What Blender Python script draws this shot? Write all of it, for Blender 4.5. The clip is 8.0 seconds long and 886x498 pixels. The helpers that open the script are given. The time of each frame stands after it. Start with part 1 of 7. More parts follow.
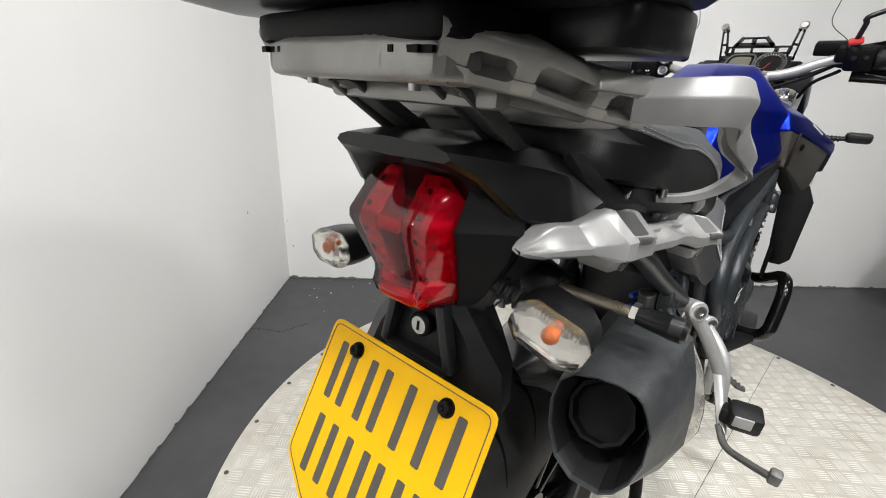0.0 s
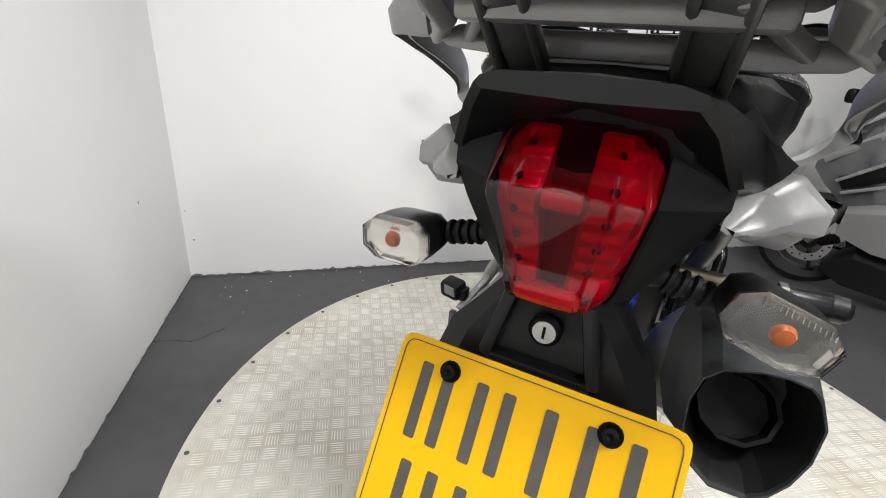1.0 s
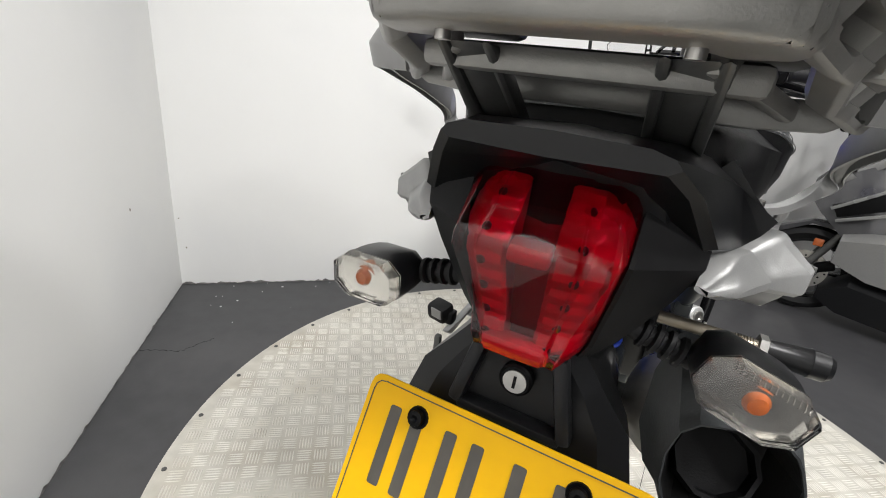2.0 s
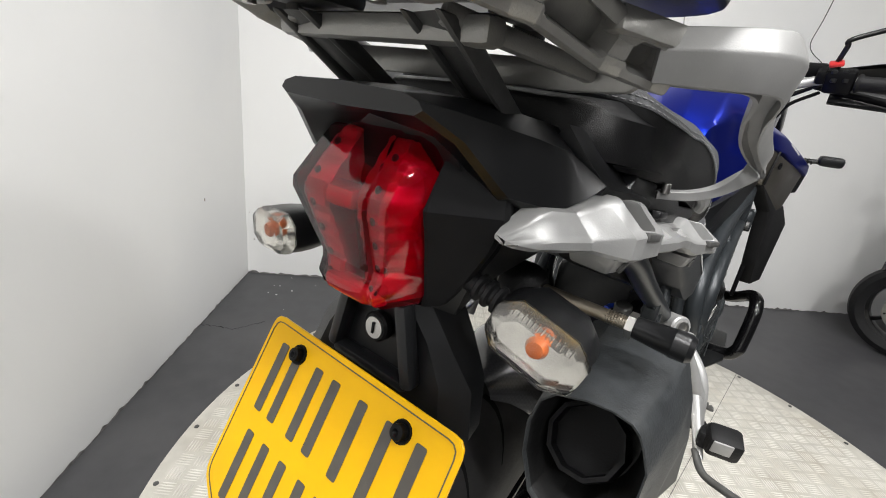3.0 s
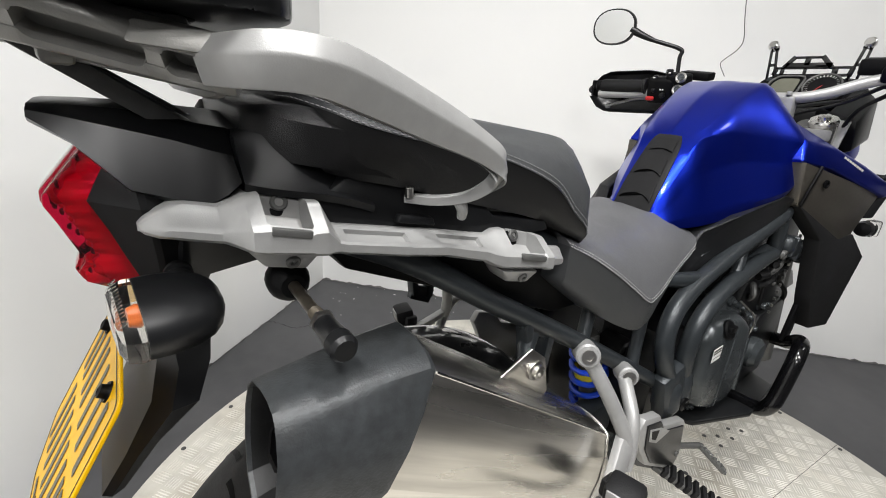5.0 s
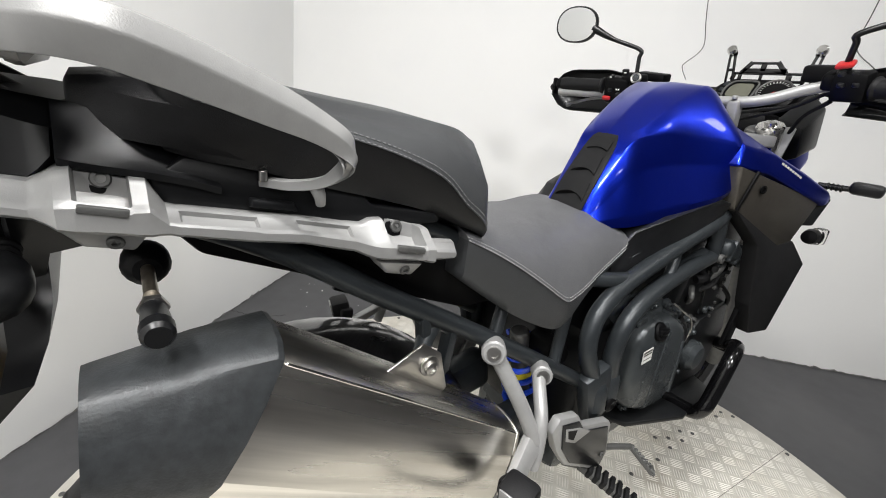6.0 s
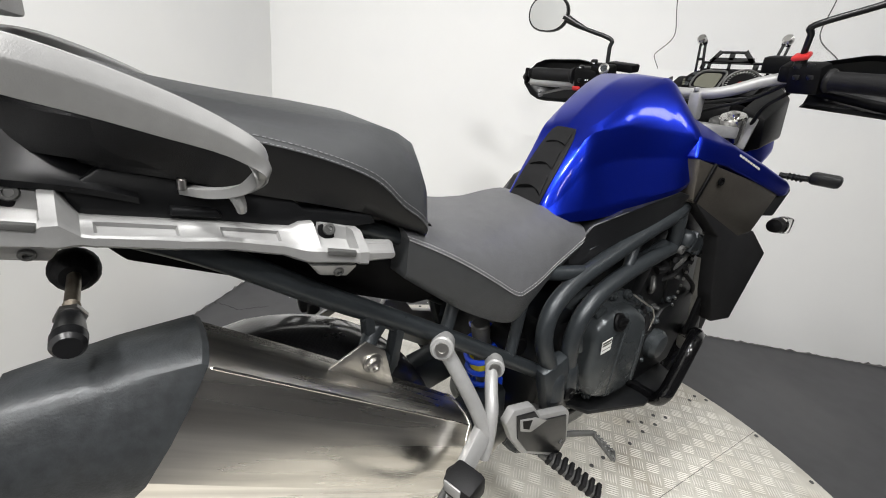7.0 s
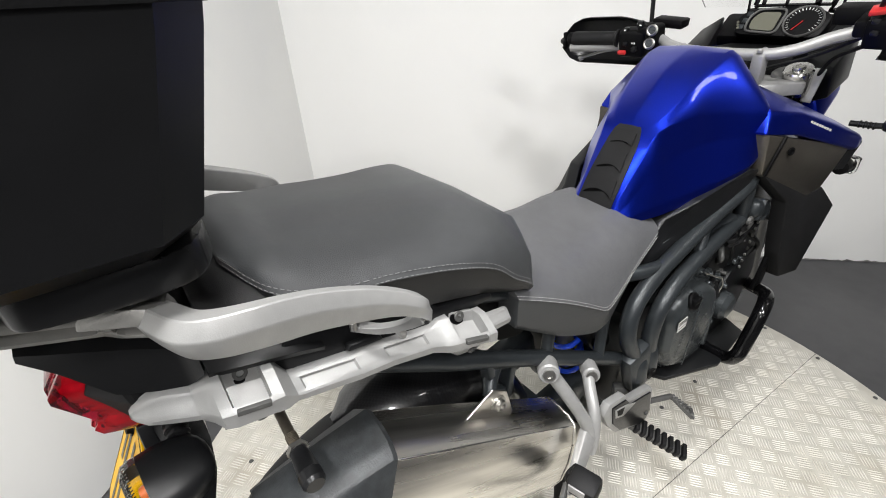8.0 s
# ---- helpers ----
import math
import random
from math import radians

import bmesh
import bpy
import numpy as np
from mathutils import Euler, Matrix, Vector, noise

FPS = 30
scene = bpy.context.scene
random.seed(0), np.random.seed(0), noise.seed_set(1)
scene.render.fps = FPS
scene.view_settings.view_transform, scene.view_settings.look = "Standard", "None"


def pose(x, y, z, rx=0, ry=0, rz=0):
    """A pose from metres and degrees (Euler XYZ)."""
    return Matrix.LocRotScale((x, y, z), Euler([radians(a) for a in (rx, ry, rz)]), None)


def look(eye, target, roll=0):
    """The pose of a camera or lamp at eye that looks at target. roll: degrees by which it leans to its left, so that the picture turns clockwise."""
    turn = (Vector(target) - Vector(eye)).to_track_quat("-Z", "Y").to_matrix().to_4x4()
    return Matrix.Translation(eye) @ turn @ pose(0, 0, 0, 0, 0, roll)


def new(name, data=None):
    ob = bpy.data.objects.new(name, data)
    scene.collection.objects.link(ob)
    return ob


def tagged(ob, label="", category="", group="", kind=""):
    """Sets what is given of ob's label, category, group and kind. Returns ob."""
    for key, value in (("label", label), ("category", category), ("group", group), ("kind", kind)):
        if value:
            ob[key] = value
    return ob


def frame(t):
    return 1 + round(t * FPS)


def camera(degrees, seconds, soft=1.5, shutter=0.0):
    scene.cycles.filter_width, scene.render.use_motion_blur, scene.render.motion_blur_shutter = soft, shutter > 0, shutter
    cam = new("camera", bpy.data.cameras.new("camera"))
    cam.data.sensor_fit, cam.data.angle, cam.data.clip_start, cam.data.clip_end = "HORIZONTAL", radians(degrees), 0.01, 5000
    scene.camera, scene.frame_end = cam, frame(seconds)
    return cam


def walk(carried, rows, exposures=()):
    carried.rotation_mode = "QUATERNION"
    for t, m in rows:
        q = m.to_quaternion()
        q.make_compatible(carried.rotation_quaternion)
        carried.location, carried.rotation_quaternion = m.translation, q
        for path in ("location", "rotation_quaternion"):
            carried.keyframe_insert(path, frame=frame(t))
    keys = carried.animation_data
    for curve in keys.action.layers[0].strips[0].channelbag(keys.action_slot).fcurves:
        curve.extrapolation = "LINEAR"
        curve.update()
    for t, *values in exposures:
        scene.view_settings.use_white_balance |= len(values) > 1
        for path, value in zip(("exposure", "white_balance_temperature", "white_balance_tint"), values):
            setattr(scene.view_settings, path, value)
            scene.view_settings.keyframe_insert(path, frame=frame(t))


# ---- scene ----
cam = camera(91.4, 8.0, soft=1.0)
PATH = [
    (0, (0.2624, -0.2921, 1.1155), (-0.3314, 0.4234, 0.7475), 2.75),
    (0.5, (0.1607, -0.3241, 1.0939), (-0.3139, 0.4697, 0.7135), 4.39),
    (1, (0.0453, -0.3158, 1.0689), (-0.3396, 0.5203, 0.6778), 5.09),
    (1.2, (0.0179, -0.3135, 1.0683), (-0.3462, 0.5329, 0.6796), 5.57),
    (1.5, (0.0065, -0.3075, 1.0739), (-0.3475, 0.5464, 0.6907), 6.14),
    (1.75, (0.0229, -0.2991, 1.0832), (-0.3418, 0.5538, 0.7073), 6.57),
    (2, (0.0541, -0.2894, 1.0900), (-0.3340, 0.5564, 0.7220), 6.94),
    (2.3, (0.0992, -0.2787, 1.0860), (-0.3273, 0.5513, 0.7264), 7.25),
    (2.5, (0.1367, -0.2709, 1.0743), (-0.3247, 0.5427, 0.7205), 7.43),
    (3, (0.2249, -0.2388, 1.0747), (-0.3201, 0.5230, 0.7244), 7.45),
    (3.5, (0.3032, -0.2087, 1.0897), (-0.3206, 0.4924, 0.7442), 7.02),
    (4, (0.3608, -0.1431, 1.1057), (-0.3272, 0.4955, 0.7609), 5.82),
    (4.5, (0.4300, -0.0595, 1.1166), (-0.2952, 0.5366, 0.7721), 5.10),
    (4.7, (0.4558, -0.0368, 1.1072), (-0.2823, 0.5482, 0.7710), 4.75),
    (5.1, (0.4892, 0.0069, 1.0943), (-0.2587, 0.5832, 0.7641), 5.01),
    (5.4, (0.5076, 0.0431, 1.0892), (-0.2378, 0.6216, 0.7573), 5.85),
    (5.8, (0.5307, 0.0828, 1.0923), (-0.2064, 0.6692, 0.7564), 6.87),
    (6, (0.5463, 0.1016, 1.0986), (-0.1859, 0.6931, 0.7611), 7.26),
    (6.5, (0.5764, 0.1375, 1.1135), (-0.1453, 0.7402, 0.7732), 7.86),
    (7, (0.5889, 0.1537, 1.1255), (-0.1256, 0.7504, 0.7603), 6.96),
    (7.5, (0.5594, 0.1337, 1.1693), (-0.1476, 0.6999, 0.7455), 3.57),
    (7.7, (0.5331, 0.1135, 1.2206), (-0.0302, 0.5507, 0.8579), 1.45),
    (8, (0.4934, 0.0770, 1.3108), (-0.1980, 0.5876, 0.7997), -2.71),
]
walk(cam, [(t, look(eye, target, roll)) for t, eye, target, roll in PATH])

# ---- world, lamps and exposure
scene.view_settings.exposure = 0.0
world = bpy.data.worlds.new("world")
scene.world = world
world.use_nodes = True
world.node_tree.nodes["Background"].inputs[0].default_value = (0.9, 0.95, 1.0, 1)
world.node_tree.nodes["Background"].inputs[1].default_value = 0.02
CEILING = 3.0
ROOM_C, ROOM_U, ROOM_V = (-1.98, 0.95), (0.7254, 0.6884), (0.6521, -0.7581)
PANELS = [(ROOM_C[0] + u * ROOM_U[0] + v * ROOM_V[0], ROOM_C[1] + u * ROOM_U[1] + v * ROOM_V[1], watts)
          for u, v, watts in ((1.45, 2.0, 31), (2.2, 3.25, 52), (0.80, 3.0, 60), (3.4, 1.6, 6), (2.95, 3.8, 18), (1.5, 5.0, 58), (4.4, 5.4, 14))]
for px, py, watts in PANELS:
    lamp = bpy.data.lights.new("panel_lamp", "AREA")
    lamp.shape, lamp.size, lamp.size_y, lamp.energy, lamp.color = "RECTANGLE", 0.32, 0.32, watts, (1.0, 0.99, 0.985)
    ob = new("panel_lamp", lamp)
    ob.matrix_world = pose(px, py, CEILING - 0.03, 0, 0, 43.5)


# ---- materials
def material(name, color, rough=0.5, metal=0.0, vary=0.08, scale=30.0, bump=0.0, bump_scale=None, coat=0.0,
             trans=0.0, ior=1.45, rough_vary=0.08, aniso=0.0, stretch=(1, 1, 1), dirt=None, dirt_amount=0.0, dirt_scale=6.0, spec=0.5):
    """A painted, cast or moulded surface: colour that varies finely and broadly, uneven gloss, fine relief."""
    m = bpy.data.materials.new(name)
    m.use_nodes = True
    nt = m.node_tree
    b = nt.nodes["Principled BSDF"]
    co = nt.nodes.new("ShaderNodeTexCoord")
    mp = nt.nodes.new("ShaderNodeMapping")
    mp.inputs["Scale"].default_value = stretch
    nt.links.new(co.outputs["Object"], mp.inputs["Vector"])
    fine = nt.nodes.new("ShaderNodeTexNoise")
    fine.inputs["Scale"].default_value, fine.inputs["Detail"].default_value = scale, 5
    nt.links.new(mp.outputs[0], fine.inputs["Vector"])
    broad = nt.nodes.new("ShaderNodeTexNoise")
    broad.inputs["Scale"].default_value, broad.inputs["Detail"].default_value = dirt_scale, 6
    nt.links.new(mp.outputs[0], broad.inputs["Vector"])
    ramp = nt.nodes.new("ShaderNodeValToRGB")
    lo = [max(0.0, c * (1 - vary)) for c in color]
    hi = [min(1.0, c * (1 + vary)) for c in color]
    ramp.color_ramp.elements[0].position, ramp.color_ramp.elements[1].position = 0.3, 0.7
    ramp.color_ramp.elements[0].color, ramp.color_ramp.elements[1].color = (*lo, 1), (*hi, 1)
    nt.links.new(fine.outputs[0], ramp.inputs[0])
    out = ramp.outputs[0]
    if dirt:
        step = nt.nodes.new("ShaderNodeMapRange")
        step.inputs[1].default_value, step.inputs[2].default_value = 0.5, 0.72
        step.inputs[4].default_value = dirt_amount
        nt.links.new(broad.outputs[0], step.inputs[0])
        mix = nt.nodes.new("ShaderNodeMix")
        mix.data_type = "RGBA"
        nt.links.new(step.outputs[0], mix.inputs[0])
        nt.links.new(out, mix.inputs[6])
        mix.inputs[7].default_value = (*dirt, 1)
        out = mix.outputs[2]
    nt.links.new(out, b.inputs["Base Color"])
    rr = nt.nodes.new("ShaderNodeMapRange")
    rr.inputs[3].default_value, rr.inputs[4].default_value = max(0.02, rough - rough_vary), min(1.0, rough + rough_vary)
    nt.links.new(broad.outputs[0], rr.inputs[0])
    nt.links.new(rr.outputs[0], b.inputs["Roughness"])
    b.inputs["Metallic"].default_value = metal
    b.inputs["Specular IOR Level"].default_value = spec
    b.inputs["Coat Weight"].default_value = coat
    b.inputs["Coat Roughness"].default_value = 0.04
    b.inputs["Transmission Weight"].default_value = trans
    b.inputs["IOR"].default_value = ior
    b.inputs["Anisotropic"].default_value = aniso
    if bump:
        grain = nt.nodes.new("ShaderNodeTexNoise")
        grain.inputs["Scale"].default_value, grain.inputs["Detail"].default_value = bump_scale or scale * 8, 3
        nt.links.new(mp.outputs[0], grain.inputs["Vector"])
        bp = nt.nodes.new("ShaderNodeBump")
        bp.inputs["Strength"].default_value, bp.inputs["Distance"].default_value = bump, 0.001
        nt.links.new(grain.outputs[0], bp.inputs["Height"])
        nt.links.new(bp.outputs[0], b.inputs["Normal"])
    return m


def carbon_weave():
    m = material("carbon_weave", (0.012, 0.012, 0.013), 0.3, 0, 0.1, 40, coat=1.0)
    nt = m.node_tree
    b = nt.nodes["Principled BSDF"]
    co = nt.nodes["Texture Coordinate"]
    ch = nt.nodes.new("ShaderNodeTexChecker")
    ch.inputs["Scale"].default_value = 260
    ch.inputs["Color1"].default_value, ch.inputs["Color2"].default_value = (0.006, 0.006, 0.007, 1), (0.015, 0.015, 0.016, 1)
    nt.links.new(co.outputs["Object"], ch.inputs["Vector"])
    nt.links.new(ch.outputs[0], b.inputs["Base Color"])
    return m


def glowing(name, color, strength):
    m = bpy.data.materials.new(name)
    m.use_nodes = True
    b = m.node_tree.nodes["Principled BSDF"]
    b.inputs["Base Color"].default_value = (*color, 1)
    b.inputs["Emission Color"].default_value = (*color, 1)
    b.inputs["Emission Strength"].default_value = strength
    return m


# the broad grey blotches paint in both smudges and soft mottled shadow
WALL = material("white_wall_paint", (0.80, 0.80, 0.785), 0.55, 0, 0.012, 2.2, 0.25, 55, dirt=(0.66, 0.67, 0.68), dirt_amount=0.45, dirt_scale=1.1)
# assumed tone of the unseen walls, kept dark for darker reflections and bounce
WALL_DARK = material("unseen_wall_grey", (0.16, 0.16, 0.165), 0.6, 0, 0.05, 3)
CEIL = material("ceiling_paint", (0.78, 0.78, 0.77), 0.8, 0, 0.01, 3)
FLOOR = material("grey_floor_paint", (0.057, 0.057, 0.060), 0.42, 0, 0.10, 14, 0.25, 120, dirt=(0.078, 0.077, 0.079), dirt_amount=0.6, dirt_scale=2.2)
CRACK = material("floor_crack", (0.012, 0.012, 0.012), 0.9)
CAULK = material("chipped_wall_foot", (0.16, 0.155, 0.15), 0.8, 0, 0.6, 40)
TREAD_BAR = material("polished_tread_bar", (0.63, 0.61, 0.555), 0.45, 0.12, 0.10, 18, 0.1, 150, dirt=(0.44, 0.40, 0.32), dirt_amount=0.8, dirt_scale=5.0)
TREAD = material("worn_aluminium_tread", (0.54, 0.52, 0.465), 0.46, 0.16, 0.10, 18, 0.2, 150, dirt=(0.37, 0.33, 0.26), dirt_amount=0.75, dirt_scale=4.0, rough_vary=0.14)
PLASTIC = material("black_grained_plastic", (0.0075, 0.0078, 0.0085), 0.34, 0, 0.12, 40, 0.10, 2400, rough_vary=0.07, spec=0.34)
DEEP = material("deep_black_plastic", (0.0022, 0.0022, 0.0025), 0.5, 0, 0.1, 30, 0.2, 500, spec=0.14)
SATIN = material("satin_black_plastic", (0.0055, 0.0057, 0.0062), 0.31, 0, 0.1, 30, 0.06, 2000, spec=0.36)
GLOSS = material("gloss_black", (0.0025, 0.0025, 0.0028), 0.14, 0, 0.08, 20, spec=0.5)
MATTE = material("matte_black_plastic", (0.010, 0.010, 0.0105), 0.6, 0, 0.12, 40, 0.10, 2400, spec=0.12)
TYRE = material("dusty_tyre_rubber", (0.022, 0.022, 0.022), 0.62, 0, 0.2, 40, 0.3, 300, spec=0.3)
RUBBER = material("black_rubber", (0.006, 0.006, 0.0065), 0.55, 0, 0.2, 60, 0.4, 400, spec=0.28)
SILVER = material("silver_cast_paint", (0.30, 0.30, 0.295), 0.38, 0.3, 0.04, 90, 0.15, 900, dirt=(0.27, 0.265, 0.255), dirt_amount=0.4, dirt_scale=14)
RACKGREY = material("worn_silver_rack_paint", (0.275, 0.27, 0.255), 0.38, 0.45, 0.05, 90, 0.2, 700, dirt=(0.18, 0.175, 0.165), dirt_amount=0.5, dirt_scale=16)
DARKALLOY = material("dark_alloy", (0.10, 0.10, 0.097), 0.42, 0.4, 0.12, 60, 0.2, 400, spec=0.35)
VINYL = material("charcoal_seat_vinyl", (0.043, 0.045, 0.047), 0.42, 0, 0.08, 60, 0.5, 1100, spec=0.4)
VINYL_LIGHT = material("grey_seat_vinyl", (0.086, 0.087, 0.091), 0.48, 0, 0.07, 60, 0.5, 1100, spec=0.4)
VINYL_SIDE = material("black_seat_vinyl", (0.0075, 0.0075, 0.008), 0.38, 0, 0.1, 60, 0.5, 1100, spec=0.42)
THREAD = material("pale_thread", (0.42, 0.42, 0.41), 0.8, 0, 0.2, 200)
THREAD_DIM = material("grey_thread", (0.20, 0.20, 0.20), 0.8, 0, 0.2, 200)
BLUE = material("metallic_blue_paint", (0.005, 0.020, 0.37), 0.31, 0.95, 0.12, 600, coat=0.25, rough_vary=0.03)
BRONZE = material("grey_metallic_panel", (0.115, 0.105, 0.09), 0.30, 0.75, 0.06, 120, 0.1, 700)
FRAMEGREY = material("graphite_frame_paint", (0.025, 0.029, 0.032), 0.34, 0.3, 0.1, 60, 0.25, 500)
# near-black tone for the engine parts round and behind the clutch cover
ENGINE_DARK = material("dark_engine_tone", (0.006, 0.0065, 0.007), 0.35, 0.2, 0.2, 60, 0.3, 400)
ENGINE = material("graphite_engine_paint", (0.046, 0.052, 0.055), 0.27, 0.4, 0.1, 60, 0.2, 500)
STEEL = material("brushed_steel", (0.62, 0.60, 0.56), 0.29, 1.0, 0.26, 55, 0.04, 110, aniso=0.4, dirt=(0.40, 0.365, 0.31), dirt_amount=0.5, dirt_scale=16, rough_vary=0.12)
# the brushing runs along the silencer
grain_map = STEEL.node_tree.nodes["Mapping"]
grain_map.vector_type = "TEXTURE"
grain_map.inputs["Rotation"].default_value = (radians(-32.3), 0, 0)
grain_map.inputs["Scale"].default_value = (1, 22, 1)
CAP = material("grey_heatproof_cap", (0.033, 0.036, 0.038), 0.42, 0.2, 0.22, 90, 0.35, 420, dirt=(0.062, 0.060, 0.052), dirt_amount=0.4, dirt_scale=9, rough_vary=0.2)
CAPIN = material("dark_outlet_liner", (0.010, 0.010, 0.010), 0.45, 0, 0.2, 40, 0.3, 200, spec=0.3)
CHROME = material("bright_metal", (0.66, 0.65, 0.63), 0.16, 1.0, 0.04, 40)
BOLT = material("zinc_bolt", (0.42, 0.41, 0.39), 0.32, 1.0, 0.1, 80)
RUSTY = material("dull_plated_rod", (0.30, 0.265, 0.21), 0.38, 0.9, 0.2, 60, 0.3, 300)
YELLOW = material("yellow_reflective_sheet", (0.62, 0.345, 0.0), 0.35, 0, 0.03, 30, rough_vary=0.04, spec=0.2)
INK = material("faded_black_print", (0.055, 0.050, 0.042), 0.45, 0, 0.15, 60)
SPRING = material("blue_spring_paint", (0.01, 0.06, 0.62), 0.3, 0, 0.05, 30, coat=0.6)
SPRING_Y = material("yellow_mark_paint", (0.75, 0.62, 0.02), 0.35)
REDPAINT = material("red_switch", (0.42, 0.02, 0.02), 0.35)
ORANGE = material("amber_bulb", (0.36, 0.085, 0.018), 0.3, 0, 0.05, 30, coat=0.5)
WHITE_STICKER = material("white_sticker", (0.72, 0.72, 0.70), 0.45)
LCD = material("lcd_grey_green", (0.105, 0.105, 0.082), 0.25, 0, 0.04, 40)
LENS_RED = material("red_lens", (0.56, 0.002, 0.035), 0.05, 0, 0.02, 20, trans=1.0, rough_vary=0.02, spec=0.35)
RED_IN = material("red_reflector", (0.50, 0.002, 0.045), 0.28, 0.2, 0.10, 40, 0.2, 160)
DIODE = material("dark_diode", (0.045, 0.001, 0.004), 0.3)
RED_DARK = material("dark_red_housing", (0.24, 0.001, 0.018), 0.3, 0, 0.1, 30)
LENS_CLEAR = material("clear_lens", (0.95, 0.94, 0.91), 0.04, 0, 0.01, 20, trans=1.0, ior=1.30, rough_vary=0.02)
BOWL = material("bright_reflector_bowl", (0.68, 0.665, 0.63), 0.15, 1.0, 0.1, 60, rough_vary=0.06)
SCREEN = material("clear_screen", (0.97, 0.97, 0.97), 0.02, 0, 0.01, 20, trans=1.0, ior=1.03, rough_vary=0.01)
CARBON = carbon_weave()
SCOOT_GREY = material("grey_scooter_paint", (0.075, 0.075, 0.08), 0.25, 0.4, 0.05, 200, coat=0.8)
SCOOT_PALE = material("pale_scooter_paint", (0.22, 0.22, 0.215), 0.25, 0.3, 0.05, 200, coat=0.8)
PANEL_GLOW = glowing("led_panel", (1.0, 0.97, 0.93), 9.0)


# ---- mesh helpers
def thing(name, base, label, category, group="", kind=""):
    e = new(name)
    e.location = base
    e.empty_display_size = 0.05
    return tagged(e, label, category, group, kind)


def finish(bm, name, mat, angle=32):
    bmesh.ops.remove_doubles(bm, verts=bm.verts, dist=1e-6)
    bmesh.ops.recalc_face_normals(bm, faces=bm.faces)
    me = bpy.data.meshes.new(name)
    bm.to_mesh(me)
    bm.free()
    me.materials.append(mat)
    for p in me.polygons:
        p.use_smooth = True
    me.set_sharp_from_angle(angle=radians(angle))
    return me


def part(name, bm, mat, parent, label="", angle=32, shadow=True):
    ob = new(name, finish(bm, name, mat, angle))
    if parent is not None:
        ob.parent = parent
        if parent.type == "EMPTY":
            ob.matrix_parent_inverse = parent.matrix_basis.inverted()
    if not shadow:
        ob.visible_shadow = False
    return tagged(ob, label)


def structure(name, bm, mat, label, angle=30):
    return tagged(new(name, finish(bm, name, mat, angle)), label, name.split("_")[0], kind="structure")


def join(*parts):
    bm = bmesh.new()
    for other in parts:
        me = bpy.data.meshes.new("tmp")
        other.to_mesh(me)
        other.free()
        bm.from_mesh(me)
        bpy.data.meshes.remove(me)
    return bm


def smooth_path(pts, n=6):
    """Points on a smooth curve through pts."""
    pts = [Vector(p) for p in pts]
    if len(pts) < 3:
        return pts
    q = [2 * pts[0] - pts[1], *pts, 2 * pts[-1] - pts[-2]]
    out = []
    for i in range(1, len(q) - 2):
        a, b, c, d = q[i - 1:i + 3]
        for k in range(n):
            t = k / n
            out.append(0.5 * (2 * b + (c - a) * t + (2 * a - 5 * b + 4 * c - d) * t * t + (3 * b - a - 3 * c + d) * t ** 3))
    return out + [pts[-1]]


def skin(rings, closed=True, caps=True):
    """A skin over rings of equally many points."""
    bm = bmesh.new()
    vs = [[bm.verts.new(p) for p in ring] for ring in rings]
    n = len(rings[0])
    for r, s in zip(vs, vs[1:]):
        for i in range(n if closed else n - 1):
            j = (i + 1) % n
            bm.faces.new((r[i], r[j], s[j], s[i]))
    if caps and closed:
        bm.faces.new(vs[0][::-1])
        bm.faces.new(vs[-1])
    return bm


def tube(pts, r, seg=12, smooth=6, flat=1.0):
    """A bent round bar; r may be one radius or one for each end. flat: its height against its width."""
    path = smooth_path(pts, smooth) if smooth else [Vector(p) for p in pts]
    r0, r1 = r if isinstance(r, tuple) else (r, r)
    rings = []
    prev = None
    for i, p in enumerate(path):
        d = (path[min(i + 1, len(path) - 1)] - path[max(i - 1, 0)]).normalized()
        side = prev if prev is not None else (d.cross(Vector((0, 0, 1))) if abs(d.z) < 0.95 else d.cross(Vector((0, 1, 0))))
        side = (side - d * side.dot(d)).normalized()
        prev = side
        up = side.cross(d)
        k = i / max(1, len(path) - 1)
        rad = r0 + (r1 - r0) * k
        rings.append([p + side * (math.cos(a) * rad) + up * (math.sin(a) * rad * flat) for a in (2 * math.pi * j / seg for j in range(seg))])
    return skin(rings)


def box(size, m=None, bevel=0.003, seg=2):
    bm = bmesh.new()
    bmesh.ops.create_cube(bm, size=1)
    bmesh.ops.scale(bm, vec=size, verts=bm.verts)
    if bevel:
        bmesh.ops.bevel(bm, geom=bm.edges[:], offset=min(bevel, min(size) * 0.45), segments=seg, profile=0.5, affect="EDGES")
    if m is not None:
        bm.transform(m)
    return bm


def slab(outline, thick, m=None, bevel=0.0, seg=2):
    """A flat plate: an outline in x and y, thick along z, its edges rounded."""
    bm = bmesh.new()
    f = bm.faces.new([bm.verts.new((x, y, 0)) for x, y in outline])
    g = bmesh.ops.extrude_face_region(bm, geom=[f])
    bmesh.ops.translate(bm, vec=(0, 0, thick), verts=[v for v in g["geom"] if isinstance(v, bmesh.types.BMVert)])
    bmesh.ops.recalc_face_normals(bm, faces=bm.faces)
    if bevel:
        bmesh.ops.bevel(bm, geom=bm.edges[:], offset=bevel, segments=seg, profile=0.5, affect="EDGES")
    if m is not None:
        bm.transform(m)
    return bm


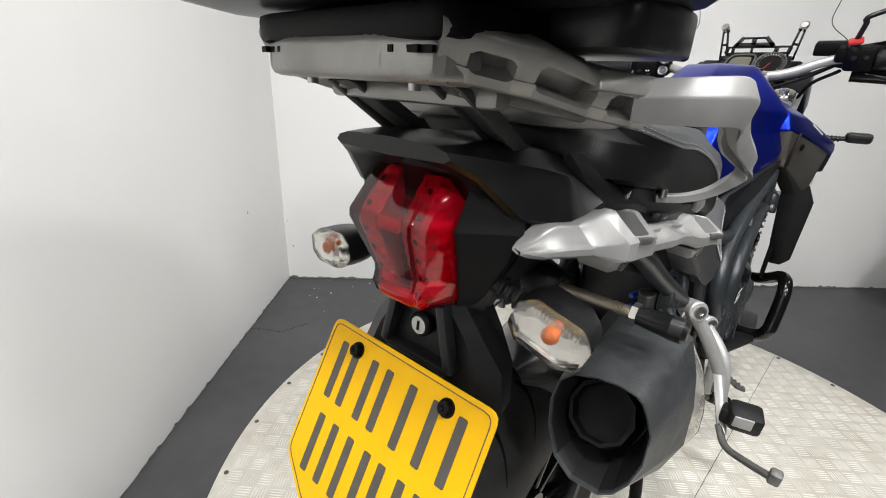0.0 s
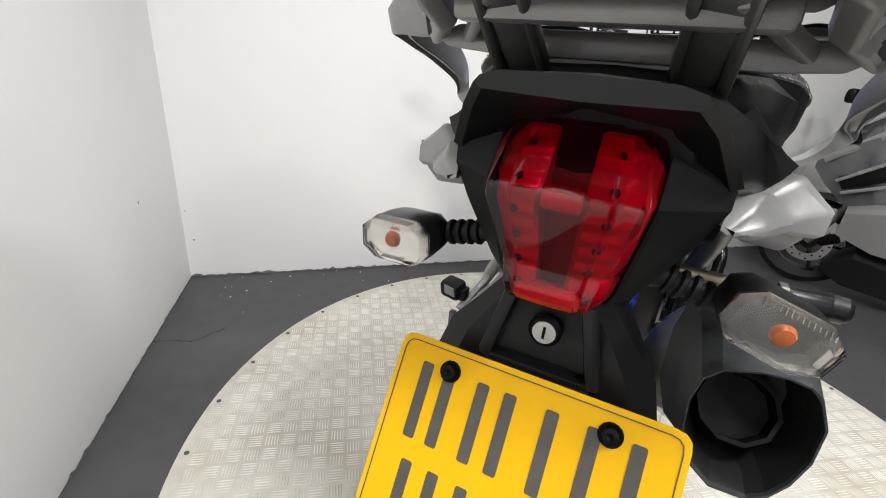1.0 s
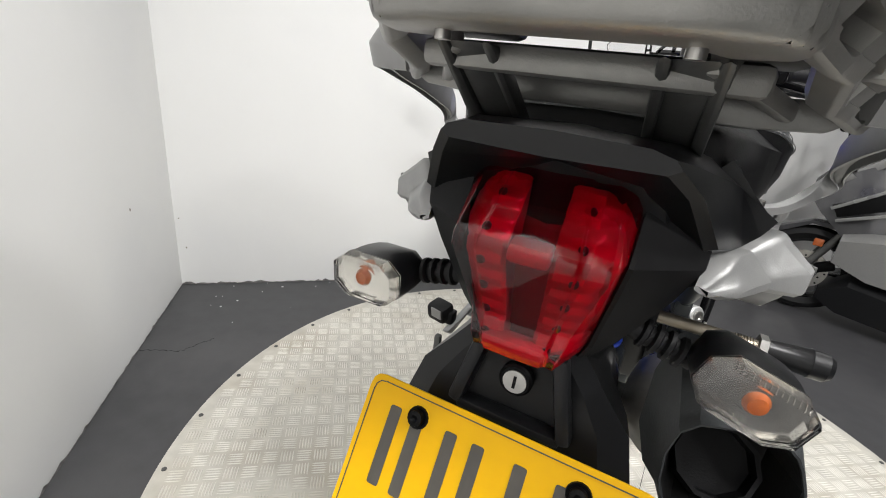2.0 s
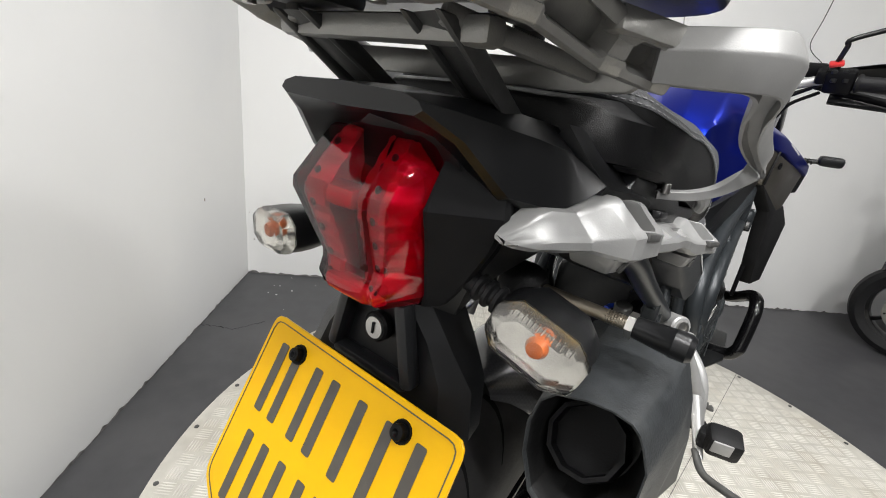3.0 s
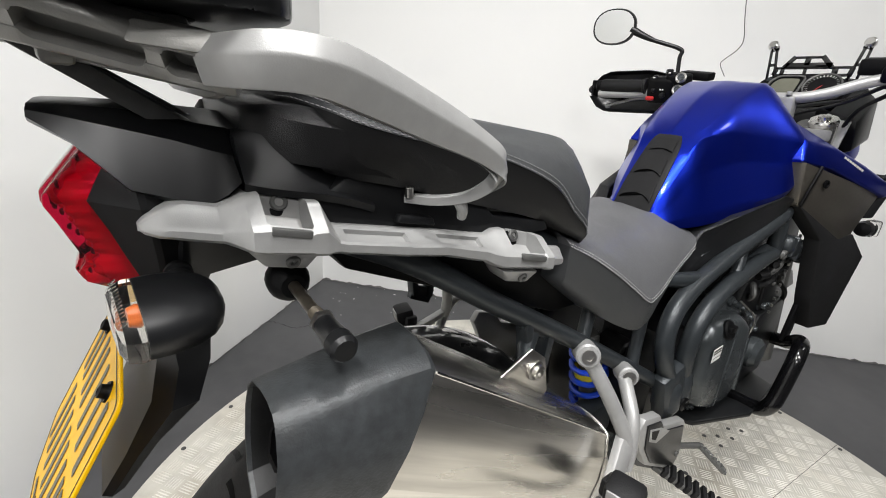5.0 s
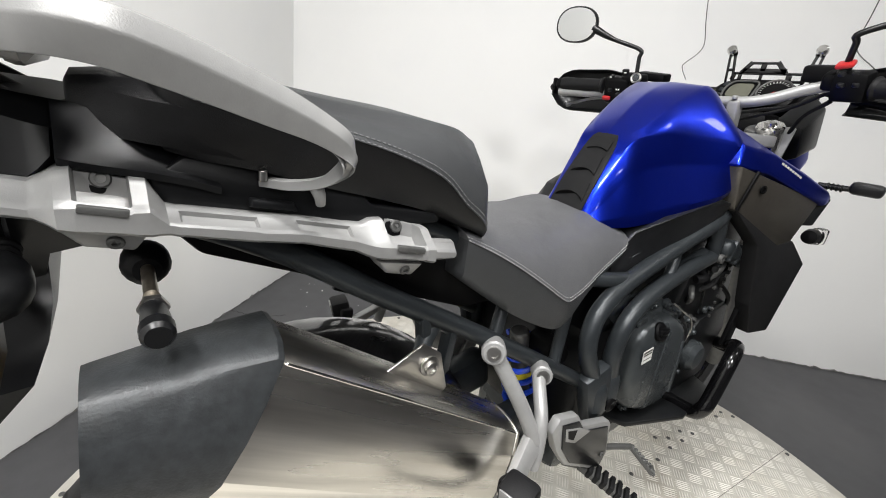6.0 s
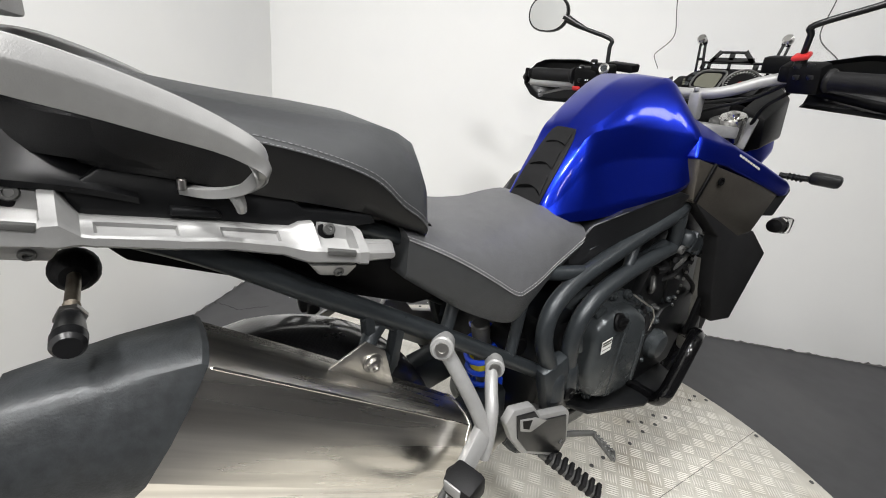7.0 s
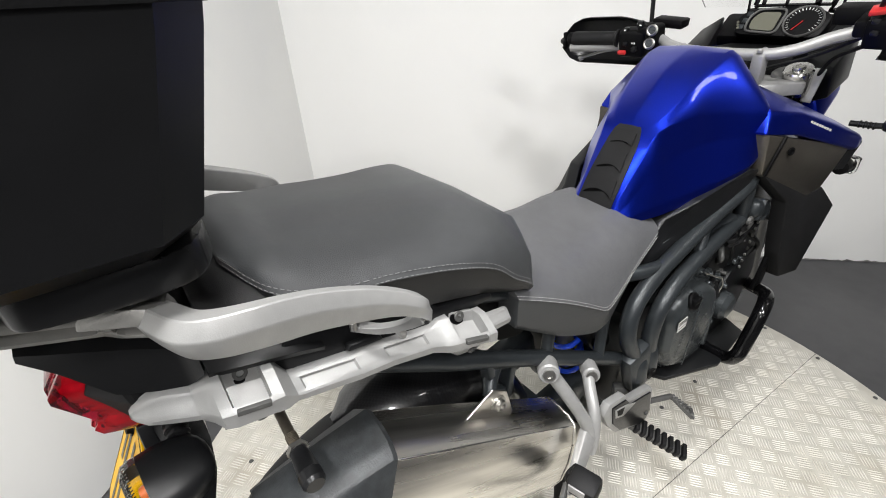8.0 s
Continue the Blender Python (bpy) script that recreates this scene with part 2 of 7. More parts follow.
def solid(points_a, points_b, bevel=0.0, seg=2):
    """A solid between two outlines of equally many corners."""
    bm = skin([[Vector(p) for p in points_a], [Vector(p) for p in points_b]])
    bmesh.ops.recalc_face_normals(bm, faces=bm.faces)
    if bevel:
        bmesh.ops.bevel(bm, geom=bm.edges[:], offset=bevel, segments=seg, profile=0.5, affect="EDGES", clamp_overlap=True)
    return bm


def lathe(profile, m=None, seg=24):
    """A turned shape round z: (radius, height) from one end to the other."""
    rings = [[(max(r, 1e-4) * math.cos(2 * math.pi * j / seg), max(r, 1e-4) * math.sin(2 * math.pi * j / seg), h) for j in range(seg)] for r, h in profile]
    hollow = profile[0][0] > 0.002 or profile[-1][0] > 0.002
    bm = skin(rings + rings[:1] if hollow else rings, True, not hollow)
    if m is not None:
        bm.transform(m)
    return bm


def along(p, q, roll=0.0):
    """The pose at p whose z points to q."""
    p, q = Vector(p), Vector(q)
    return Matrix.Translation(p) @ (q - p).to_track_quat("Z", "Y").to_matrix().to_4x4() @ pose(0, 0, 0, 0, 0, roll)


def rod(p, q, r, seg=16, cap=0.15):
    """A straight round bar with eased ends."""
    L = (Vector(q) - Vector(p)).length
    c = min(r * cap, L * 0.3)
    return lathe([(0, 0), (r - c, 0), (r, c), (r, L - c), (r - c, L), (0, L)], along(p, q), seg)


def hexbolt(p, n, r=0.007, h=0.006):
    """A socket bolt whose head faces along n."""
    m = along(p, Vector(p) + Vector(n))
    return join(lathe([(0, 0), (r, 0), (r, h * 0.8), (r * 0.85, h), (r * 0.5, h), (r * 0.5, h * 0.45), (0, h * 0.45)], m, 14))


def rounded(outline, r, n=3):
    """The outline with its corners rounded by about r."""
    out = []
    k = len(outline)
    for i in range(k):
        p, a, b = Vector(outline[i]), Vector(outline[i - 1]), Vector(outline[(i + 1) % k])
        u, v = (a - p), (b - p)
        c = min(r, u.length * 0.45, v.length * 0.45)
        s, e = p + u.normalized() * c, p + v.normalized() * c
        for j in range(n + 1):
            t = j / n
            out.append(tuple(s * (1 - t) ** 2 + p * 2 * t * (1 - t) + e * t * t))
    return out


def flip(s, pts):
    return [(s * x, y, z) for x, y, z in pts]


def half_ring(profile):
    """A closed ring, mirrored across x = 0, from half a profile of (x, y, z) that runs from the top middle to the bottom middle."""
    left = [(-x, y, z) for x, y, z in reversed(profile) if x > 1e-6]
    return list(profile) + left

# ---- the room
FZ = -0.065
CORNER = Vector((-1.98, 0.95, 0))
ALONG_BACK = Vector((math.cos(radians(43.5)), math.sin(radians(43.5)), 0))
ALONG_LEFT = Vector((math.cos(radians(-49.3)), math.sin(radians(-49.3)), 0))
FAR_BACK = CORNER + ALONG_BACK * 8.0
FAR_LEFT = CORNER + ALONG_LEFT * 7.5
FAR = FAR_BACK + ALONG_LEFT * 7.5


def wall(name, a, b, inward, label, paint=None):
    a, b = Vector(a), Vector(b)
    n = (b - a).normalized().cross(Vector((0, 0, 1)))
    if n.dot(Vector(inward) - a) > 0:
        n = -n
    t = n * 0.15
    e = (b - a).normalized() * 0.15
    ring = [a - e, b + e, b + e + t, a - e + t]
    structure(name, solid([(p.x, p.y, FZ) for p in ring], [(p.x, p.y, CEILING) for p in ring]), paint or WALL, label)


MID = (CORNER + FAR) / 2
wall("wall_north", CORNER, FAR_BACK, MID, "plain white painted showroom wall, slightly marked")
wall("wall_west", CORNER, FAR_LEFT, MID, "plain white painted showroom wall with grey smudges and soft shading in its colour")
# two unseen walls added to close the room; their dark grey is assumed
wall("wall_east", FAR_BACK, FAR, MID, "unseen wall added to close the room, dark grey to darken reflections", WALL_DARK)
wall("wall_south", FAR_LEFT, FAR, MID, "unseen wall added to close the room, dark grey to darken reflections", WALL_DARK)
corners = [CORNER, FAR_LEFT, FAR, FAR_BACK]
structure("floor", solid([(p.x, p.y, FZ - 0.1) for p in corners], [(p.x, p.y, FZ) for p in corners]), FLOOR, "dark grey painted concrete floor with light scuffs")
structure("ceiling", solid([(p.x, p.y, CEILING) for p in corners], [(p.x, p.y, CEILING + 0.1) for p in corners]), CEIL, "plain white ceiling")

# the ragged line of old paint along the wall's foot
for k, (d, name) in enumerate(((ALONG_BACK, "wall_north"), (ALONG_LEFT, "wall_west"))):
    rnd = random.Random(5 + k)
    inner = (ALONG_LEFT if k == 0 else ALONG_BACK)
    lower, upper = [], []
    for i in range(240):
        p = CORNER + d * (0.02 * i + 0.004) + inner * 0.004
        h = 0.004 + 0.006 * rnd.random() + (0.008 if rnd.random() > 0.9 else 0)
        lower.append((p.x, p.y, FZ + 0.001))
        upper.append((p.x, p.y, FZ + h))
    bm = bmesh.new()
    vs = [[bm.verts.new(q) for q in row] for row in (lower, upper)]
    for i in range(239):
        bm.faces.new((vs[0][i], vs[0][i + 1], vs[1][i + 1], vs[1][i]))
    structure("trim_" + name, bm, CAULK, "chipped dark paint line at the foot of the wall")


def crack(pts, width):
    """A jagged crack on the floor."""
    rnd = random.Random(9)
    bm = bmesh.new()
    path = smooth_path(pts, 9)
    rows = []
    for i, p in enumerate(path):
        d = (path[min(i + 1, len(path) - 1)] - path[max(i - 1, 0)]).normalized()
        n = Vector((-d.y, d.x, 0))
        o = n * rnd.uniform(-0.006, 0.006)
        w = width * rnd.uniform(0.3, 1.1)
        rows.append((bm.verts.new(p + o - n * w), bm.verts.new(p + o + n * w)))
    for a, b in zip(rows, rows[1:]):
        bm.faces.new((a[0], a[1], b[1], b[0]))
    return bm


structure("floor_crack", crack([(-1.60, 0.51, FZ + 0.0015), (-1.53, 0.56, FZ + 0.0015), (-1.47, 0.60, FZ + 0.0015), (-1.46, 0.66, FZ + 0.0015), (-1.44, 0.73, FZ + 0.0015)], 0.0025), CRACK, "thin dark crack across the painted floor")
rnd = random.Random(21)
bm = bmesh.new()
for i in range(34):
    d = CORNER + ALONG_BACK * rnd.uniform(0.05, 2.2) + ALONG_LEFT * abs(rnd.gauss(0, 0.22))
    r = rnd.uniform(0.002, 0.006)
    bm.faces.new([bm.verts.new((d.x + r * math.cos(a), d.y + r * math.sin(a) * rnd.uniform(0.6, 1.2), FZ + 0.002)) for a in (0.3, 1.6, 2.7, 4.1, 5.2)])
tagged(new("paint_chips", finish(bm, "paint_chips", WALL)), "white paint chips scattered on the grey floor", "debris", kind="stuff")


def wall_spot(base, d, off, s, z, r):
    p = base + d * s + off * 0.003
    u, w = d * r, Vector((0, 0, r))
    bm = bmesh.new()
    bm.faces.new([bm.verts.new(Vector((p.x, p.y, z)) + u * math.cos(a) + w * math.sin(a) * 1.3) for a in (0.2, 1.1, 2.0, 3.1, 4.2, 5.4)])
    return bm


MARK = material("wall_mark", (0.25, 0.22, 0.19), 0.8)
structure("wall_mark", join(wall_spot(CORNER, ALONG_LEFT, ALONG_BACK, 0.46, 0.488, 0.006), wall_spot(CORNER, ALONG_BACK, ALONG_LEFT, 0.04, 0.144, 0.004),
                            wall_spot(CORNER, ALONG_BACK, ALONG_LEFT, 0.02, 0.30, 0.003)), MARK, "small dark chip marks in the white wall paint")

# ceiling lamps
for px, py, watts in PANELS:
    lampthing = thing("ceiling_light", (px, py, CEILING), "square white flat ceiling light panel, switched on", "ceiling light", "ceiling lights")
    at = pose(px, py, CEILING, 0, 0, 43.5)
    fr = [box((0.37, 0.02, 0.02), at @ pose(0, s * 0.175, -0.011), 0.003) for s in (-1, 1)] + [box((0.02, 0.33, 0.02), at @ pose(s * 0.175, 0, -0.011), 0.003) for s in (-1, 1)]
    part("frame", join(*fr), SILVER, lampthing)
    part("diffuser", box((0.328, 0.328, 0.006), at @ pose(0, 0, -0.006), 0.0), PANEL_GLOW, lampthing, shadow=True)

# ---- the turntable
TC, TR = Vector((0.05, 0.85, 0)), 1.20
table = thing("turntable", (TC.x, TC.y, FZ), "round display turntable of worn pale chequer plate", "turntable")
part("deck", lathe([(0, FZ), (TR - 0.01, FZ), (TR - 0.01, -0.006), (TR, -0.005), (TR, -0.001), (TR - 0.002, 0), (0, 0)], pose(TC.x, TC.y, 0), 160), TREAD, table, "worn pale aluminium deck plate", 20)
rnd = random.Random(3)
CELL = 0.0475
verts, faces = [], []
ca, sa = math.cos(radians(37)), math.sin(radians(37))
N = int(TR / CELL) + 2
for i in range(-N, N + 1):
    for j in range(-N, N + 1):
        cx, cy = i * CELL, j * CELL
        if math.hypot(cx, cy) > TR - 0.032:
            continue
        for k in range(5):
            off = (k - 2) * 0.0082
            L, W, H = 0.0222, 0.0022, 0.0013
            for lx, ly, lz in ((-L, 0, 0), (-L * 0.55, -W, 0), (L * 0.55, -W, 0), (L, 0, 0), (L * 0.55, W, 0), (-L * 0.55, W, 0), (-L * 0.6, 0, H), (L * 0.6, 0, H)):
                u, v = (lx, ly + off) if (i + j) % 2 else (ly + off, lx)
                u, v = cx + u, cy + v
                verts.append((TC.x + u * ca - v * sa, TC.y + u * sa + v * ca, lz))
            n = len(verts) - 8
            faces += [(n, n + 1, n + 6), (n + 1, n + 2, n + 7, n + 6), (n + 2, n + 3, n + 7), (n + 3, n + 4, n + 7), (n + 4, n + 5, n + 6, n + 7), (n + 5, n, n + 6)]
me = bpy.data.meshes.new("tread_pattern")
me.from_pydata(verts, [], faces)
me.materials.append(TREAD_BAR)
bars = new("tread_pattern", me)
bars.parent, bars.matrix_parent_inverse = table, table.matrix_basis.inverted()
tagged(bars, "raised five-bar tread pattern", kind="stuff")
# plate seams and rivets
rivet_me = finish(lathe([(0, 0), (0.0075, 0), (0.0065, 0.0022), (0.003, 0.0032), (0, 0.0034)], None, 10), "rivet", DARKALLOY)


def rivet(x, y):
    ob = new("rivet", rivet_me)
    ob.parent = table
    ob.matrix_parent_inverse = table.matrix_basis.inverted()
    ob.location = (x, y, 0.0008)


for k in range(36):
    a = 2 * math.pi * (k + 0.35) / 36
    rivet(TC.x + (TR - 0.022) * math.cos(a), TC.y + (TR - 0.022) * math.sin(a))
for x, y in ((0.108, 1.719), (0.103, 1.639), (0.138, 1.675), (0.141, 1.752), (0.132, 1.596), (0.075, 1.595), (0.145, 1.952), (0.144, 2.001), (0.120, 1.291), (0.122, 1.355), (0.137, 1.498), (-0.617, 0.067)):
    rivet(x, y)
for k, (a, b) in enumerate((((0.255, 0.80), (0.372, 2.01)), ((-0.42, -0.25), (-0.30, 1.98)))):
    part("plate_seam", rod((*a, 0.0006), (*b, 0.0006), 0.0009, 8), DARKALLOY, table)

# ---- the motorcycle
bike = thing("motorcycle", (0, 0.95, 0), "blue and black adventure motorcycle standing upright on the turntable", "motorcycle")
SIDES = (1, -1)


def bar(p, q, w, h, bevel=0.003, up=(0, 0, 1)):
    """A straight bar of w by h from p to q."""
    p, q = Vector(p), Vector(q)
    d = (q - p).normalized()
    side = d.cross(Vector(up)).normalized()
    top = side.cross(d)
    m = Matrix.Translation((p + q) / 2) @ Matrix((side, d, top)).transposed().to_4x4()
    return box((w, (q - p).length, h), m, bevel)


def rings_y(rows, names=None):
    """Rings for skin(): each row is y and half a profile of (x, z)."""
    return [half_ring([(x, y, z) for x, z in prof]) for y, prof in rows]


# wheels
def wheel(parent, c, r_tyre, w_tyre, r_rim, spokes, name):
    cx, cy, cz = c
    m = Matrix.Translation(c) @ pose(0, 0, 0, 0, 90, 0)
    hub = part(name, lathe([(0, -0.04), (0.05, -0.04), (0.055, -0.02), (0.055, 0.02), (0.05, 0.04), (0, 0.04)], m, 24), GLOSS, parent, "black cast alloy wheel")
    for spoke in ([bar(Vector(c) + Vector((s, 0.05 * math.cos(a), 0.05 * math.sin(a))), Vector(c) + Vector((s * 0.6, (r_rim - 0.01) * math.cos(a + 0.12), (r_rim - 0.01) * math.sin(a + 0.12))), 0.016, 0.022, 0.004, (1, 0, 0))
                            for k in range(spokes) for a in (2 * math.pi * k / spokes,) for s in (0.018,)]):
        part("spoke", spoke, GLOSS, hub)
    w = w_tyre * 0.36
    part("rim", lathe([(r_rim - 0.012, -w), (r_rim, -w - 0.004), (r_rim + 0.008, -w), (r_rim + 0.002, 0), (r_rim + 0.008, w), (r_rim, w + 0.004), (r_rim - 0.012, w), (r_rim - 0.022, 0), (r_rim - 0.012, -w)], m, 56), GLOSS, hub)
    prof = [(r_rim, -w)]
    for k in range(13):
        a = -math.pi / 2 + math.pi * k / 12
        prof.append((r_rim + 0.02 + (r_tyre - r_rim - 0.02) * math.cos(a) ** 0.7 if abs(math.cos(a)) > 1e-6 else r_rim + 0.02, w_tyre / 2 * math.sin(a)))
    prof.append((r_rim, w))
    part("tyre", lathe(prof, m, 72), TYRE, hub, "black road tyre with curved tread cuts")
    cuts = []
    for k in range(26):
        a0 = 2 * math.pi * k / 26
        for s in SIDES:
            row = []
            for j in range(7):
                t = j / 6
                th = s * (0.10 + 0.95 * t)
                rr = r_rim + 0.02 + (r_tyre - r_rim - 0.02) * math.cos(th) ** 0.7 + 0.0006
                a = a0 + (0.06 if s > 0 else 0.0) + 0.16 * t * t
                row.append((Vector((cx + w_tyre / 2 * math.sin(th), cy + rr * math.cos(a), cz + rr * math.sin(a))), Vector((cx + w_tyre / 2 * math.sin(th), cy + rr * math.cos(a + 0.026 * (1 - t * 0.7)), cz + rr * math.sin(a + 0.026 * (1 - t * 0.7))))))
            b = bmesh.new()
            vv = [(b.verts.new(p), b.verts.new(q)) for p, q in row]
            for u, v in zip(vv, vv[1:]):
                b.faces.new((u[0], u[1], v[1], v[0]))
            cuts.append(b)
    tagged(part("tread_cuts", join(*cuts), DEEP, hub), kind="stuff")
    return hub


RA = (0, 0.27, 0.350)
wheel(bike, RA, 0.346, 0.160, 0.225, 10, "rear_wheel")
wheel(bike, (0, 1.80, 0.325), 0.325, 0.115, 0.245, 10, "front_wheel")

# rear hugger in carbon weave
rows = []
for k in range(19):
    a = radians(101 - k * 5.2)
    r = 0.394 + 0.008 * math.sin(k / 18 * math.pi) - (0.020, 0.007, 0.002, 0.0)[min(k, 3)]
    y, z = RA[1] + r * math.cos(a), RA[2] + r * math.sin(a)
    d = Vector((0, math.cos(a), math.sin(a)))
    prof = []
    for j in range(13):
        t = -1 + 2 * j / 12
        w = (0.094 - 0.010 * (k / 18)) * (0.25, 0.62, 0.86, 0.96)[min(k, 3)] if k < 4 else 0.094 - 0.010 * (k / 18)
        prof.append(Vector((w * math.sin(t * 1.45) / math.sin(1.45), y, z)) - d * (0.075 * (abs(t) ** 2.4)))
    rows.append(prof + [p - d * 0.004 for p in reversed(prof)])
part("hugger", skin(rows), CARBON, bike, "glossy carbon weave rear hugger")

# swing arm, drive housing, shock
part("swing_arm", join(bar((-0.10, 0.80, 0.47), (-0.115, 0.27, 0.35), 0.06, 0.10, 0.018), bar((0.08, 0.80, 0.47), (0.075, 0.60, 0.44), 0.05, 0.09, 0.015), bar((-0.11, 0.62, 0.46), (0.08, 0.62, 0.46), 0.07, 0.07, 0.015),
                       lathe([(0.001, -0.05), (0.075, -0.05), (0.09, -0.03), (0.09, 0.03), (0.07, 0.05), (0.001, 0.05)], Matrix.Translation((-0.10, 0.27, 0.35)) @ pose(0, 0, 0, 0, 90, 0), 28)), FRAMEGREY, bike, "dark grey single-sided swing arm")
coil = []
S0, S1 = Vector((0.050, 0.735, 0.640)), Vector((0.050, 0.795, 0.420))
ax = (S1 - S0)
sm = along(S0, S1)
for k in range(7 * 14 + 1):
    a = 2 * math.pi * k / 14
    coil.append(sm @ Vector((0.036 * math.cos(a), 0.036 * math.sin(a), ax.length * k / (7 * 14))))
shock = part("shock_absorber", join(rod(S0 - ax * 0.12, S1 + ax * 0.1, 0.02)), DARKALLOY, bike, "rear shock absorber")
part("spring", tube(coil, 0.0062, 8, 0), SPRING, shock, "bright blue coil spring")
part("collar", lathe([(0.022, 0), (0.030, 0), (0.030, 0.03), (0.022, 0.03)], along(S0 + ax * 0.30, S1), 20), SPRING_Y, shock, "yellow marking band")
part("adjuster", join(rod((0.128, 0.758, 0.648), (0.06, 0.775, 0.640), 0.027), rod((0.138, 0.756, 0.649), (0.128, 0.758, 0.648), 0.021), box((0.05, 0.05, 0.07), pose(0.07, 0.80, 0.655), 0.01)), DEEP, shock, "black preload adjuster knob")

# subframe and trellis frame
for s in SIDES:
    f = part("subframe", join(tube(flip(s, [(0.10, 0.08, 0.99), (0.13, 0.217, 0.938), (0.14, 0.349, 0.86), (0.15, 0.537, 0.753), (0.168, 0.80, 0.595)]), 0.0145),
                              tube(flip(s, [(0.12, 0.10, 1.00), (0.125, 0.36, 0.955), (0.13, 0.60, 0.86), (0.14, 0.74, 0.81)]), 0.0125),
                              tube(flip(s, [(0.145, 0.55, 0.75), (0.13, 0.58, 0.82), (0.13, 0.60, 0.86)]), 0.011),
                              tube(flip(s, [(0.162, 0.70, 0.655), (0.15, 0.72, 0.72), (0.14, 0.74, 0.81)]), 0.011)), FRAMEGREY, bike, "graphite painted tubular subframe")
    part("gusset", join(bar((s * 0.145, 0.404, 0.835), (s * 0.145, 0.419, 0.735), 0.022, 0.014), bar((s * 0.145, 0.460, 0.81), (s * 0.145, 0.450, 0.725), 0.022, 0.014), bar((s * 0.145, 0.412, 0.744), (s * 0.145, 0.458, 0.724), 0.014, 0.030), bar((s * 0.145, 0.40, 0.825), (s * 0.145, 0.46, 0.79), 0.014, 0.02)), FRAMEGREY, f)
    fr = part("frame", join(tube(flip(s, [(0.150, 1.24, 0.965), (0.185, 1.17, 0.915), (0.175, 1.06, 0.868), (0.170, 0.953, 0.829), (0.168, 0.85, 0.790), (0.172, 0.785, 0.745), (0.180, 0.772, 0.68), (0.188, 0.812, 0.60), (0.188, 0.825, 0.56)]), 0.0175),
                             tube(flip(s, [(0.188, 1.178, 0.822), (0.188, 1.06, 0.802), (0.190, 0.935, 0.772), (0.192, 0.862, 0.725), (0.192, 0.846, 0.66), (0.190, 0.860, 0.60)]), 0.0175),
                             tube(flip(s, [(0.185, 1.168, 0.925), (0.189, 1.174, 0.875), (0.188, 1.180, 0.815)]), 0.0150),
                             tube(flip(s, [(0.172, 1.03, 0.792), (0.175, 1.09, 0.808), (0.182, 1.15, 0.832)]), 0.0125),
                             tube(flip(s, [(0.105, 0.700, 0.815), (0.125, 0.760, 0.810), (0.150, 0.82, 0.806), (0.165, 0.88, 0.803)]), 0.0150),
                             tube(flip(s, [(0.185, 1.00, 0.79), (0.178, 1.02, 0.83), (0.172, 1.03, 0.857)]), 0.011),
                             bar((s * 0.188, 0.80, 0.635), (s * 0.19, 0.845, 0.515), 0.034, 0.075, 0.012), bar((s * 0.19, 0.862, 0.64), (s * 0.19, 0.862, 0.53), 0.032, 0.05, 0.012)), FRAMEGREY, bike, "graphite painted tubular trellis frame")
    part("frame_bolt", hexbolt((s * 0.206, 1.180, 0.822), (s, 0, 0), 0.011, 0.008), DARKALLOY, fr)
    part("frame_plug", lathe([(0, 0), (0.017, 0), (0.017, 0.008), (0.010, 0.011), (0, 0.006)], along((s * 0.205, 0.858, 0.548), (s, 0.858, 0.548)), 18), DEEP, fr)

# tail housing under the hood
def zrings(rows):
    """Rows: z, then half an outline of (x, y) from the rear middle to the front middle."""
    return [half_ring([(x, y, z) for x, y in prof]) for z, prof in rows]


part("tail_housing", skin(zrings([
    (0.895, [(0, 0.010), (0.040, 0.012), (0.052, 0.030), (0.050, 0.042), (0, 0.042)]),
    (0.925, [(0, 0.004), (0.048, 0.006), (0.062, 0.028), (0.064, 0.050), (0, 0.050)]),
    (0.965, [(0, 0.000), (0.060, 0.004), (0.083, 0.030), (0.094, 0.20), (0, 0.20)]),
    (1.005, [(0, -0.006), (0.072, -0.002), (0.099, 0.022), (0.112, 0.22), (0, 0.22)]),
    (1.040, [(0, -0.020), (0.064, -0.016), (0.088, 0.012), (0.105, 0.22), (0, 0.22)]),
    (1.058, [(0, -0.034), (0.058, -0.030), (0.074, 0.010), (0.090, 0.20), (0, 0.20)])])), PLASTIC, bike, "black grained plastic tail housing", 25)
